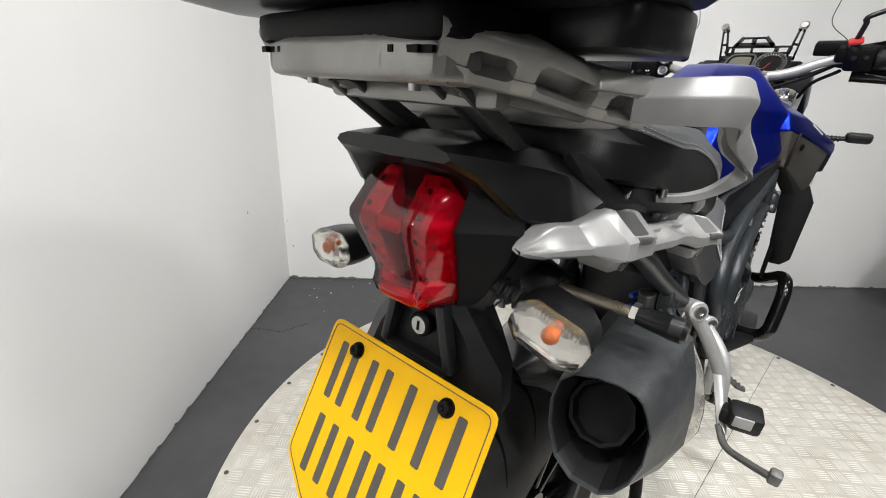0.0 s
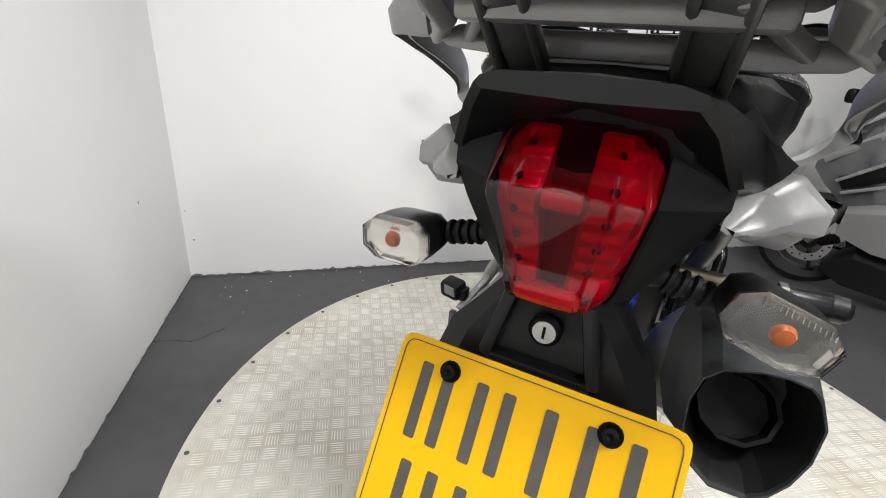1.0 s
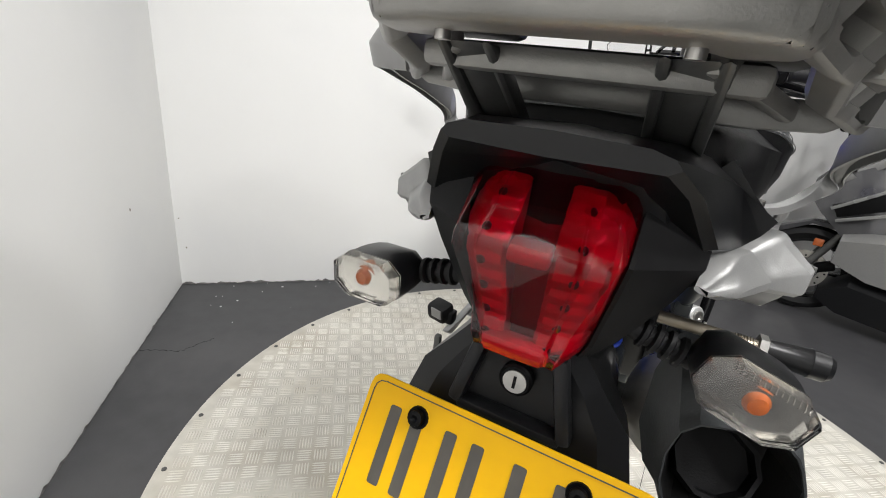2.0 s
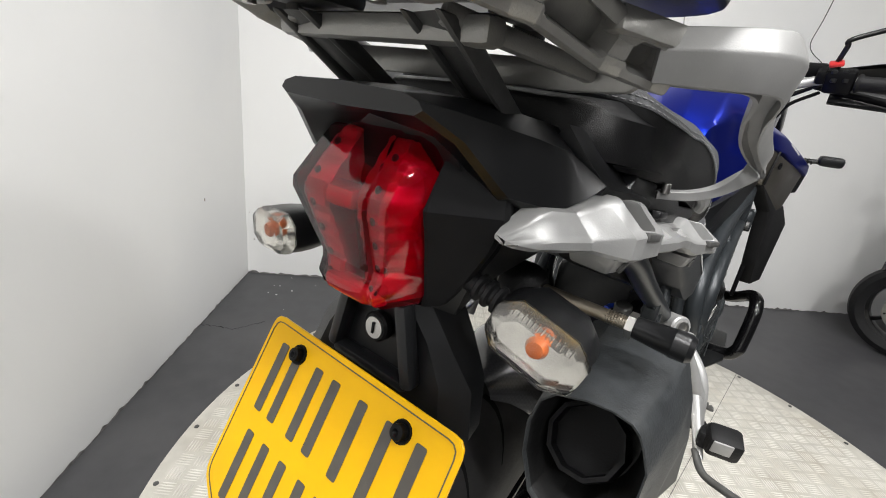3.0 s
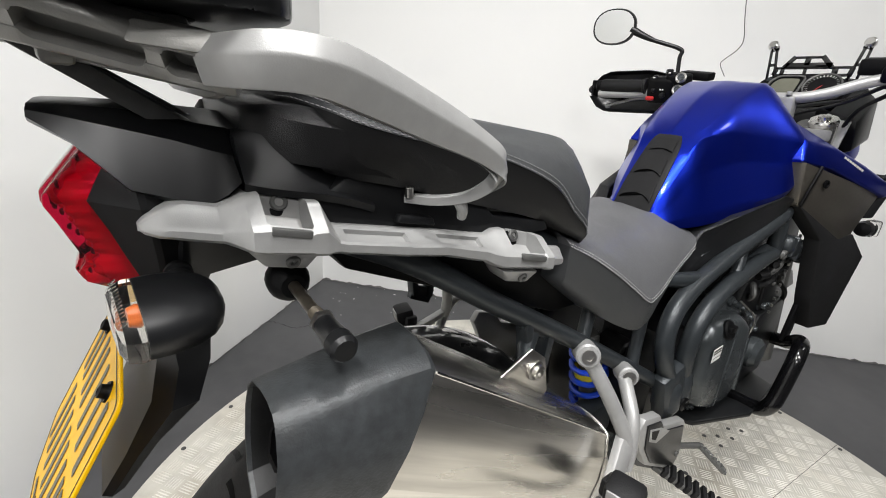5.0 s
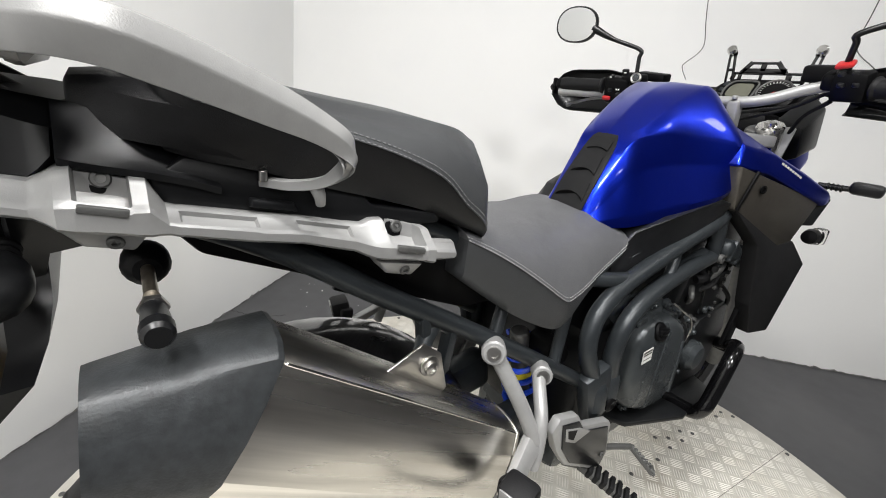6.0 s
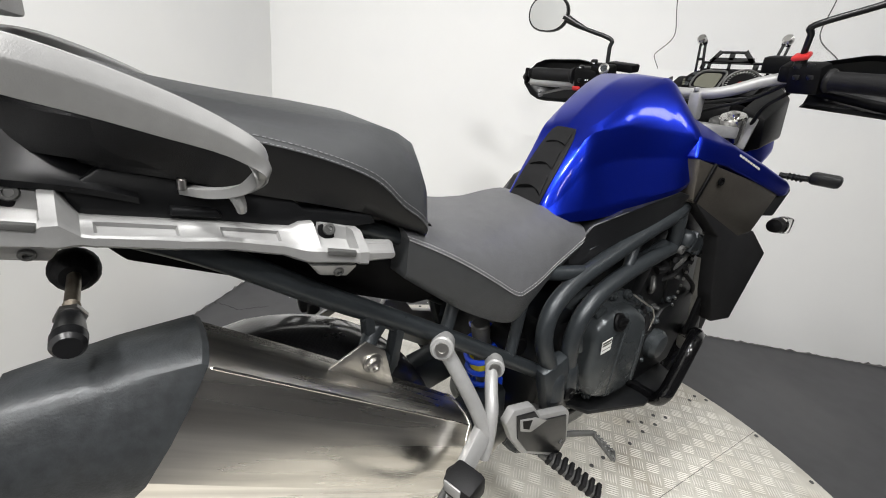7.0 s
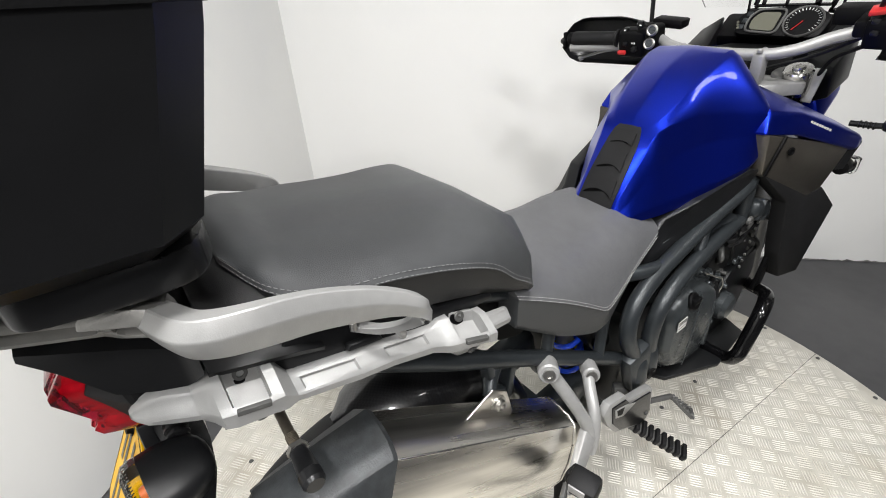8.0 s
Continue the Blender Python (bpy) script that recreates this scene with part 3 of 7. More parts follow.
hood_rows = [
    (-0.052, [(0, 1.0705), (0.050, 1.0690), (0.062, 1.0655), (0.0660, 1.0610), (0.060, 1.0575), (0, 1.0560)]),
    (-0.030, [(0, 1.0715), (0.056, 1.0695), (0.073, 1.0620), (0.0810, 1.0460), (0.074, 1.0440), (0, 1.0520)]),
    (0.000, [(0, 1.0720), (0.064, 1.0690), (0.085, 1.0560), (0.0990, 1.0140), (0.092, 1.0110), (0, 1.0460)]),
    (0.030, [(0, 1.0705), (0.074, 1.0650), (0.098, 1.0500), (0.1100, 1.0070), (0.100, 1.0010), (0, 1.0420)]),
    (0.052, [(0, 1.0690), (0.082, 1.0610), (0.108, 1.0440), (0.1190, 1.0060), (0.106, 1.0000), (0, 1.0380)]),
    (0.060, [(0, 1.0685), (0.084, 1.0600), (0.110, 1.0420), (0.1290, 1.0140), (0.112, 1.0040), (0, 1.0350)]),
    (0.068, [(0, 1.0680), (0.086, 1.0590), (0.110, 1.0400), (0.1370, 1.0240), (0.118, 1.0160), (0, 1.0330)]),
    (0.071, [(0, 1.0675), (0.087, 1.0580), (0.106, 1.0380), (0.1120, 1.0260), (0.106, 1.0120), (0, 1.0310)]),
    (0.100, [(0, 1.0640), (0.092, 1.0520), (0.108, 1.0320), (0.1120, 1.0160), (0.106, 1.0020), (0, 1.0200)]),
    (0.180, [(0, 1.0420), (0.098, 1.0340), (0.110, 1.0140), (0.1140, 1.0020), (0.108, 0.9900), (0, 0.9950)])]
part("tail_hood", skin(rings_y(hood_rows)), SATIN, bike, "satin black tail cowl with a sharp rear lip", 22)
for s in (-1,):
    part("seat_bumper", lathe([(0, 0), (0.022, 0), (0.022, 0.012), (0.017, 0.020), (0, 0.024)], pose(s * 0.090, 0.094, 1.052), 20), RUBBER, bike, "round rubber bump stop")

for s in SIDES:
    # the moulded shoulder that runs from the cowl down to the infill below the seat
    rows = []
    for y, xt, zt, xm, zm, xb, zb in ((0.070, 0.100, 1.060, 0.118, 1.040, 0.136, 1.0225), (0.085, 0.104, 1.058, 0.121, 1.034, 0.139, 1.0195), (0.105, 0.108, 1.050, 0.126, 1.026, 0.142, 1.0165), (0.125, 0.113, 1.038, 0.131, 1.018, 0.145, 1.0135), (0.150, 0.120, 1.024, 0.136, 1.012, 0.147, 1.0080), (0.175, 0.124, 1.012, 0.138, 1.004, 0.147, 1.0000)):
        rows.append([(s * x, y, z) for x, z in ((xt, zt), (xm, zm), (xb, zb), (xb - 0.002, zb - 0.006), (xm - 0.016, zb - 0.010), (xt - 0.014, zt - 0.016))])
    part("cowl_shoulder", skin([[line[i] for line in [smooth_path([r[k] for r in rows], 4) for k in range(6)]] for i in range(21)]), PLASTIC, bike, "black moulded shoulder below the seat", 35)

# undertail and plate carrier
part("plate_carrier", skin(zrings([
    (0.910, [(0, -0.002), (0.030, -0.002), (0.044, 0.010), (0.048, 0.046), (0, 0.046)]),
    (0.880, [(0, 0.003), (0.050, 0.002), (0.066, 0.012), (0.066, 0.046), (0, 0.046)]),
    (0.850, [(0, 0.000), (0.068, -0.001), (0.090, 0.014), (0.086, 0.040), (0, 0.042)]),
    (0.815, [(0, -0.010), (0.078, -0.010), (0.100, 0.004), (0.096, 0.026), (0, 0.03)]),
    (0.760, [(0, -0.036), (0.070, -0.036), (0.076, -0.026), (0.066, -0.01), (0, -0.01)]),
    (0.715, [(0, -0.060), (0.060, -0.060), (0.066, -0.052), (0.060, -0.042), (0, -0.042)])])), PLASTIC, bike, "black plastic number plate carrier", 25)
for s in SIDES:
    part("carrier_rib", bar((s * 0.029, -0.007, 0.912), (s * 0.046, -0.010, 0.842), 0.012, 0.016, 0.004, (0, -1, 0.3)), PLASTIC, bike)
part("carrier_shelf", bar((-0.044, -0.009, 0.842), (0.044, -0.009, 0.842), 0.016, 0.010, 0.004), PLASTIC, bike)
lock = part("seat_lock", lathe([(0, 0), (0.0135, 0), (0.0135, 0.006), (0.0115, 0.008), (0, 0.008)], along((0, -0.001, 0.877), (0, -1, 0.99)), 24), DEEP, bike)
part("lock_face", lathe([(0, 0), (0.0098, 0), (0.0095, 0.0015), (0, 0.0018)], along((0, -0.0085, 0.8775), (0, -1, 0.985)), 24), BOLT, lock, "bright round key lock face")
part("key_slot", box((0.0022, 0.001, 0.010), pose(0, -0.0108, 0.8778, -6), 0.0), DEEP, lock)

# rear lamp
def lamp_ring(z, wc, yc, wr, yr, ws, ys, back=0.006):
    """Half the lens: a proud middle panel, a groove, an outer facet up to the ridge, and the flank."""
    half = [(0, yc), (wc, yc + 0.0006), (wc + 0.0012, yc + 0.0042), (wc + 0.0040, yc + 0.0048), (wr, yr), (ws, ys), (ws * 0.97, back), (0, back)]
    return half_ring([(x, y, z) for x, y in half])


tail_lamp = part("rear_lamp", skin([half_ring([(x, y, z) for x, y in ((0, yf), (w * 0.7, yf), (w, 0.000), (w, 0.014), (0, 0.014))]) for z, w, yf in ((1.046, 0.040, 0.002), (0.995, 0.050, -0.006), (0.945, 0.040, -0.002), (0.915, 0.033, 0.002))]), RED_DARK, bike, "dark red lamp housing", 20)
lens_rows = [lamp_ring(*r) for r in (
    (1.050, 0.022, -0.014, 0.034, -0.010, 0.044, 0.000), (1.038, 0.025, -0.031, 0.043, -0.027, 0.054, -0.008), (1.002, 0.030, -0.0590, 0.048, -0.0555, 0.054, -0.028), (0.994, 0.030, -0.0595, 0.048, -0.0560, 0.053, -0.028),
    (0.946, 0.023, -0.0430, 0.034, -0.0385, 0.046, -0.010), (0.940, 0.0225, -0.0440, 0.033, -0.0390, 0.045, -0.008), (0.931, 0.021, -0.0480, 0.030, -0.0450, 0.044, -0.004), (0.920, 0.020, -0.0440, 0.028, -0.0410, 0.041, -0.002), (0.912, 0.018, -0.0300, 0.025, -0.0290, 0.037, 0.000))]
bm = skin(lens_rows)
bmesh.ops.recalc_face_normals(bm, faces=bm.faces)
bmesh.ops.bevel(bm, geom=[e for e in bm.edges if e.calc_face_angle(0) > 0.5], offset=0.0012, segments=2, profile=0.5, affect="EDGES", clamp_overlap=True)
part("lens", bm, LENS_RED, tail_lamp, "faceted translucent red lens", 25, shadow=False)


for s in SIDES:
    # the housing's side panel, whose rear edge comes to a point at mid height
    rows = []
    for z, xe, ye, xo, yo in ((1.050, 0.047, -0.001, 0.066, 0.004), (1.038, 0.0555, -0.008, 0.074, 0.002), (1.018, 0.0555, -0.019, 0.096, 0.002), (0.998, 0.0550, -0.029, 0.097, 0.004), (0.970, 0.0510, -0.018, 0.086, 0.009), (0.945, 0.0470, -0.010, 0.072, 0.011), (0.925, 0.0440, -0.003, 0.060, 0.012), (0.912, 0.0390, 0.001, 0.050, 0.013)):
        rows.append([(s * x, y, z) for x, y in ((xe, ye), (xe + 0.003, ye + 0.0005), (xo, yo), (xo + 0.001, yo + 0.005), (xo - 0.006, yo + 0.030), (xe - 0.002, yo + 0.030), (xe - 0.001, ye + 0.004))])
    part("lamp_surround", skin(rows), MATTE, bike, "black panel beside the rear lamp", 18)


def lamp_depth(z, back):
    """How far the lens stands back at a height, less some room behind it."""
    zs, ys = (0.912, 0.931, 0.946, 0.994, 1.002, 1.038, 1.050), (-0.030, -0.046, -0.040, -0.057, -0.057, -0.028, -0.012)
    return min(-0.004, float(np.interp(z, zs, ys)) + back)


def glow_column(s):
    """One column of the lamp's reflector, with shallow steps."""
    rings = []
    for k in range(43):
        z = 0.920 + 0.124 * k / 42
        yy = lamp_depth(z, 0.012) + (0.0020 if k % 4 < 2 else 0.0)
        wide = float(np.interp(z, (0.92, 0.946, 0.998, 1.04), (0.68, 0.74, 1.0, 0.90)))
        x0, x1 = 0.0125 * wide + 0.001, 0.0440 * wide
        rings.append([(s * x, y, z) for x, y in ((x0, yy + 0.003), (x0 + 0.003, yy), (x1 - 0.008, yy), (x1, yy + 0.010), (x1 + 0.006, min(0.003, yy + 0.030)), (x1 + 0.006, 0.004), (x0, 0.004))])
    return skin(rings)


for s in SIDES:
    for k in range(6):
        z = 0.930 + 0.019 * k
        part("diode", lathe([(0, 0), (0.0031, 0), (0.0031, 0.0010), (0.0018, 0.0020), (0, 0.0022)], along((s * float(np.interp(z, (0.93, 0.998, 1.03), (0.021, 0.030, 0.027))), lamp_depth(z, 0.0112), z), (s * 0.05, -1.0, z)), 12), DIODE, tail_lamp)
    part("reflector", glow_column(s), RED_IN, tail_lamp, "bright red stepped reflector column", 40)
part("light_bar", box((0.026, 0.016, 0.010), pose(0, -0.040, 0.996), 0.003), RED_IN, tail_lamp)
part("light_bar", box((0.046, 0.020, 0.014), pose(0, -0.030, 0.924), 0.004), RED_IN, tail_lamp)
# number plate, its printing shown as plain bars
PT = Vector((0, -0.0245, 0.8455))
PD = Vector((0, -0.49, -0.872)).normalized()
PX = Vector((1, -0.02, 0.012)).normalized()
PN = PX.cross(PD).normalized()
PM = Matrix.Translation(PT) @ Matrix((PX, -PD, -PN if PN.y > 0 else PN)).transposed().to_4x4()
PZ = (PM.to_3x3() @ Vector((0, 0, 1)))
outline = rounded([(-0.118, 0), (0.118, 0), (0.118, -0.165), (0.062, -0.204), (-0.062, -0.204), (-0.118, -0.165)], 0.012)
plate = part("number_plate", slab(outline, 0.003, PM, 0.0006, 1), YELLOW, bike, "yellow number plate with dark unreadable bars")


def on_plate(x0, y0, x1, y1, lift=0.0034, t=0.0004):
    return slab(rounded([(x0, y0), (x1, y0), (x1, y1), (x0, y1)], 0.002, 2), t, PM @ pose(0, 0, lift))


STROKE = 0.0105
for y0, y1, spans in ((-0.020, -0.086, ((-0.092, -0.060), (-0.040, -0.006), (0.018, 0.0285), (0.050, 0.092))), (-0.104, -0.170, ((-0.086, -0.050), (-0.034, 0.004), (0.016, 0.054), (0.066, 0.092)))):
    for x0, x1 in spans:
        for a in ((x0,) if x1 - x0 < 0.02 else (x0, x1 - STROKE)):
            part("print_bar", on_plate(a, y0, a + STROKE, y1), INK, plate)
edge = []
inner = [(-0.113, -0.005), (0.113, -0.005), (0.113, -0.162), (0.060, -0.1985), (-0.060, -0.1985), (-0.113, -0.162)]
pts2 = rounded(inner, 0.010)
for a, b in zip(pts2, pts2[1:] + pts2[:1]):
    edge.append(bar(PM @ Vector((*a, 0.0034)), PM @ Vector((*b, 0.0034)), 0.0009, 0.0006, 0, PZ))
part("border_line", join(*edge), INK, plate)
part("maker_mark", join(on_plate(-0.034, -0.1835, -0.006, -0.189), on_plate(-0.002, -0.180, 0.026, -0.193)), INK, plate)
for s in SIDES:
    p = PM @ Vector((s * 0.066, -0.021, 0.003))
    part("plate_bolt", lathe([(0, 0), (0.0095, 0), (0.009, 0.002), (0.0065, 0.0012), (0.006, 0.0075), (0.003, 0.0085), (0, 0.006)], along(p, p + PZ), 16), DEEP, plate)

# rear indicators
def indicator(parent, c, s, yaw=0, tilt=0, name="indicator"):
    """A faceted indicator: a black stalk and shell, a reflector bowl, an amber bulb and a clear lens that faces backwards."""
    m = Matrix.Translation(c) @ pose(0, 0, 0, 0, tilt, yaw)
    oct8 = [(-0.033, -0.009), (-0.022, -0.020), (0.019, -0.020), (0.034, -0.010), (0.034, 0.010), (0.020, 0.0195), (-0.021, 0.019), (-0.033, 0.009)]
    ring = lambda k, y: [m @ Vector((s * x * k, y, z * k)) for x, z in oct8]
    shell = part(name, skin([ring(0.98, -0.008), ring(1.0, 0.004), ring(0.98, 0.014), ring(0.92, 0.025), ring(0.80, 0.035), ring(0.60, 0.042), ring(0.35, 0.046), ring(0.1, 0.047)]), PLASTIC, parent, "black indicator shell", 62)
    part("reflector", skin([ring(0.93, -0.0085), ring(0.85, 0.002), ring(0.55, 0.014), ring(0.15, 0.020)]), BOWL, shell, "", 12)
    part("bulb", lathe([(0, -0.009), (0.0055, -0.008), (0.0075, -0.003), (0.0070, 0.003), (0.0055, 0.010), (0.0055, 0.018), (0, 0.018)], m @ pose(s * 0.002, -0.006, 0, -90), 16), ORANGE, shell, "amber bulb")
    part("lens", skin([ring(1.0, -0.008), ring(1.0, -0.013), ring(0.93, -0.020), ring(0.70, -0.0235), ring(0.3, -0.0245)]), LENS_CLEAR, shell, "clear faceted indicator lens", 18, shadow=False)
    ribs = []
    for k in range(14):
        x0 = -0.024 + 0.0034 * k
        ribs.append(rod(m @ Vector((s * x0, -0.0165, 0.0175)), m @ Vector((s * x0, -0.0205, 0.0135)), 0.0007, 5))
    part("lens_ribs", join(*ribs), LENS_CLEAR, shell, shadow=False)
    return shell


for s in SIDES:
    c = (s * 0.140, 0.000, 0.932 if s > 0 else 0.924)
    sh = indicator(bike, c, s, s * 6, s * (20 if s > 0 else 4), "rear_indicator")
    stalk = [(s * 0.060, 0.022, 0.940), (s * 0.075, 0.024, 0.936), (s * 0.112, 0.026, 0.926)]
    part("stalk", join(tube(stalk, 0.0085, 12, 4), *[lathe([(0.0085, 0), (0.0115, 0.0015), (0.0115, 0.0045), (0.0085, 0.006)], along((s * (0.074 + 0.0085 * k), 0.024, 0.9365 - 0.0021 * k), (s * 1.0, 0.05, 0.70)), 14) for k in range(4)]), RUBBER, sh, "ribbed rubber stalk")

# rear rack
rack = part("rack", join(
    slab(rounded([(-0.092, -0.098), (-0.050, -0.108), (0.050, -0.108), (0.092, -0.098), (0.100, -0.062), (0.066, -0.052), (0.052, -0.074), (-0.052, -0.074), (-0.066, -0.052), (-0.100, -0.062)], 0.012), 0.027, pose(0, 0, 1.107, -3), 0.007, 3),
    bar((-0.092, -0.028, 1.104), (0.092, -0.028, 1.104), 0.020, 0.016, 0.005)), RACKGREY, bike, "worn silver cast luggage rack")
plate_edge = [(-0.150, 1.092), (-0.128, 1.102), (-0.090, 1.101), (0.090, 1.101), (0.128, 1.102), (0.150, 1.092), (0.138, 1.084), (0.100, 1.081), (-0.100, 1.081), (-0.138, 1.084)]
part("rack_cross_plate", solid([(x, 0.054, z) for x, z in plate_edge], [(x, 0.062, z) for x, z in plate_edge], 0.002), RACKGREY, bike, "grey cast cross plate of the rack")
ARM = [(0.086, -0.094, 1.1320), (0.094, -0.080, 1.1285), (0.110, -0.051, 1.1230), (0.118, -0.042, 1.1215), (0.131, 0.019, 1.1085), (0.138, 0.027, 1.1065), (0.152, 0.053, 1.1020), (0.158, 0.064, 1.1010)]
for s in SIDES:
    line = [Vector(p) for p in ARM]
    marks = [(0.0, 0, 0), (0.35, 0, 0), (0.7, 0, 0)]
    # along the arm: place, depth of the pocket, how far its height has opened; the pockets have rounded ends
    for u0, u1, tall in ((1.05, 2.0, 0.80), (3.02, 4.0, 1.0), (5.05, 6.05, 1.0)):
        w = 0.004 / (line[int(u0) + 1] - line[int(u0)]).length
        for e, deep, f in ((0, 0, 0.55), (0.25, 1, 0.55), (0.7, 1, 0.85), (1.5, 1, 1.0)):
            marks.append((u0 + e * w, deep, f * tall))
        for e, deep, f in ((1.5, 1, 1.0), (0.7, 1, 0.85), (0.25, 1, 0.55), (0, 0, 0.55)):
            marks.append((u1 - e * w, deep, f * tall))
    marks += [(6.5, 0, 0.5), (7.0, 0, 0.5)]
    rows = []
    for u, deep, f in marks:
        k = min(6, int(u))
        c = line[k].lerp(line[k + 1], u - k)
        d = (line[min(7, int(u + 0.5) + 1)] - line[max(0, int(u + 0.5) - 1)]).normalized()
        o = Vector((d.y, -d.x, 0)).normalized()
        f, deep = max(f, 0.5), 0.015 * deep
        rows.append([(s * (c.x + o.x * a), c.y + o.y * a, c.z + h) for a, h in [(p * 0.87 + q * 0.5, -p * 0.5 + q * 0.87) for p, q in ((-0.018, 0.015), (-0.001, 0.0175), (0.003, 0.0170), (0.0052, 0.0148), (0.006, 0.0122), (0.006, 0.0086 * f), (0.0055 - deep, 0.0082 * f), (0.0055 - deep, -0.0082 * f), (0.0065, -0.0086 * f), (0.007, -0.0126), (0.0055, -0.0148), (0.003, -0.0158), (-0.008, -0.0158), (-0.014, -0.011), (-0.018, 0.004))]])
    part("rack_arm", skin(rows), RACKGREY, bike, "silver cast rack arm with three pockets", 38)
    part("rack_brace", join(bar((s * 0.116, 0.050, 1.093), (s * 0.066, -0.045, 1.110), 0.010, 0.012, 0.003)), RACKGREY, bike)
    part("rack_boss", solid(flip(s, [(0.128, 0.012, 1.112), (0.143, 0.006, 1.112), (0.170, 0.058, 1.108), (0.156, 0.066, 1.108)]), flip(s, [(0.130, 0.016, 1.1265), (0.139, 0.011, 1.1265), (0.165, 0.056, 1.1225), (0.157, 0.063, 1.1225)]), 0.003), RACKGREY, bike)
    strut = part("rack_strut", solid(flip(s, [(0.068, -0.052, 1.110), (0.046, -0.046, 1.110), (0.044, 0.046, 1.056), (0.068, 0.044, 1.054)]), flip(s, [(0.069, -0.046, 1.110), (0.047, -0.040, 1.110), (0.045, 0.052, 1.056), (0.070, 0.050, 1.054)]), 0.002), DARKALLOY, bike, "dark slanting channel-shaped rack support")
    part("strut_flange", solid(flip(s, [(0.074, -0.058, 1.110), (0.067, -0.056, 1.110), (0.069, 0.038, 1.052), (0.077, 0.034, 1.050)]), flip(s, [(0.074, -0.030, 1.110), (0.067, -0.028, 1.110), (0.070, 0.066, 1.052), (0.078, 0.062, 1.050)]), 0.003), DARKALLOY, strut)
    part("strut_flange", solid(flip(s, [(0.048, -0.056, 1.110), (0.041, -0.054, 1.110), (0.039, 0.040, 1.056), (0.046, 0.040, 1.056)]), flip(s, [(0.048, -0.028, 1.110), (0.041, -0.026, 1.110), (0.039, 0.066, 1.056), (0.046, 0.066, 1.056)]), 0.003), DARKALLOY, strut)
    part("rack_bolt", lathe([(0, -0.006), (0.0042, -0.006), (0.0042, 0.003), (0.0062, 0.0035), (0.0062, 0.008), (0.004, 0.009), (0.004, 0.014), (0, 0.014)], pose(s * 0.056, -0.080, 1.113), 12), BOLT, bike)
    # grab rail: a tall band that sweeps forward, curls in and returns under itself
    rail_rows = []
    # centre, width, height and lean of each section
    rail = [((0.150, 0.052, 1.106), 0.024, 0.030), ((0.177, 0.063, 1.107), 0.026, 0.032), ((0.196, 0.073, 1.108), 0.026, 0.033), ((0.207, 0.088, 1.1085), 0.024, 0.034), ((0.2105, 0.108, 1.106), 0.022, 0.035), ((0.208, 0.130, 1.100), 0.021, 0.036), ((0.204, 0.160, 1.0905), 0.020, 0.035), ((0.203, 0.200, 1.076), 0.019, 0.032), ((0.206, 0.232, 1.063), 0.018, 0.026),
            ((0.211, 0.254, 1.050), 0.015, 0.021), ((0.210, 0.262, 1.036), 0.013, 0.018), ((0.198, 0.260, 1.024), 0.012, 0.013), ((0.183, 0.249, 1.012), 0.012, 0.010), ((0.165, 0.230, 1.006), 0.013, 0.009), ((0.140, 0.212, 1.004), 0.016, 0.008)]
    centre = [Vector((s * x, y, z)) for (x, y, z), _, _ in rail]
    for i, (c, w, h) in enumerate(rail):
        t = (centre[min(i + 1, len(rail) - 1)] - centre[max(i - 1, 0)]).normalized()
        side = t.cross(Vector((0, 0, 1)))
        side = (side if side.length > 0.2 else Vector((0, 1, 0))).normalized() * s
        upv = side.cross(t).normalized() * s
        g = 0.45 if 2 < i < 11 else 0.8
        rail_rows.append([centre[i] + side * (w / 2 * a) + upv * (h / 2 * b) for a, b in ((0.62, -0.90), (0.98, 0.10), (1.0, 0.20), (0.97, 0.30), (0.42, 0.97), (0.30, 1.02), (-0.92, 0.86), (-1.0, 0.76), (-1.0, -0.88), (-0.92, -1.0), (-0.66, -1.0), (-0.58, -g), (0.34, -g), (0.42, -1.0), (0.56, -0.98))])
    dense = []
    for k in range(len(rail_rows[0])):
        dense.append(smooth_path([r[k] for r in rail_rows], 5))
    grab = part("grab_rail", skin([[dense[k][i] for k in range(len(dense))] for i in range(len(dense[0]))]), SILVER, bike, "silver cast passenger grab rail", 24)
    part("hook", tube([(s * 0.178, 0.246, 1.006), (s * 0.179, 0.249, 0.998), (s * 0.176, 0.251, 0.990)], (0.0065, 0.0045), 10, 3), SILVER, grab)
    part("rail_bolt", join(rod((s * 0.150, 0.208, 1.006), (s * 0.150, 0.208, 1.016), 0.004)), BOLT, grab)

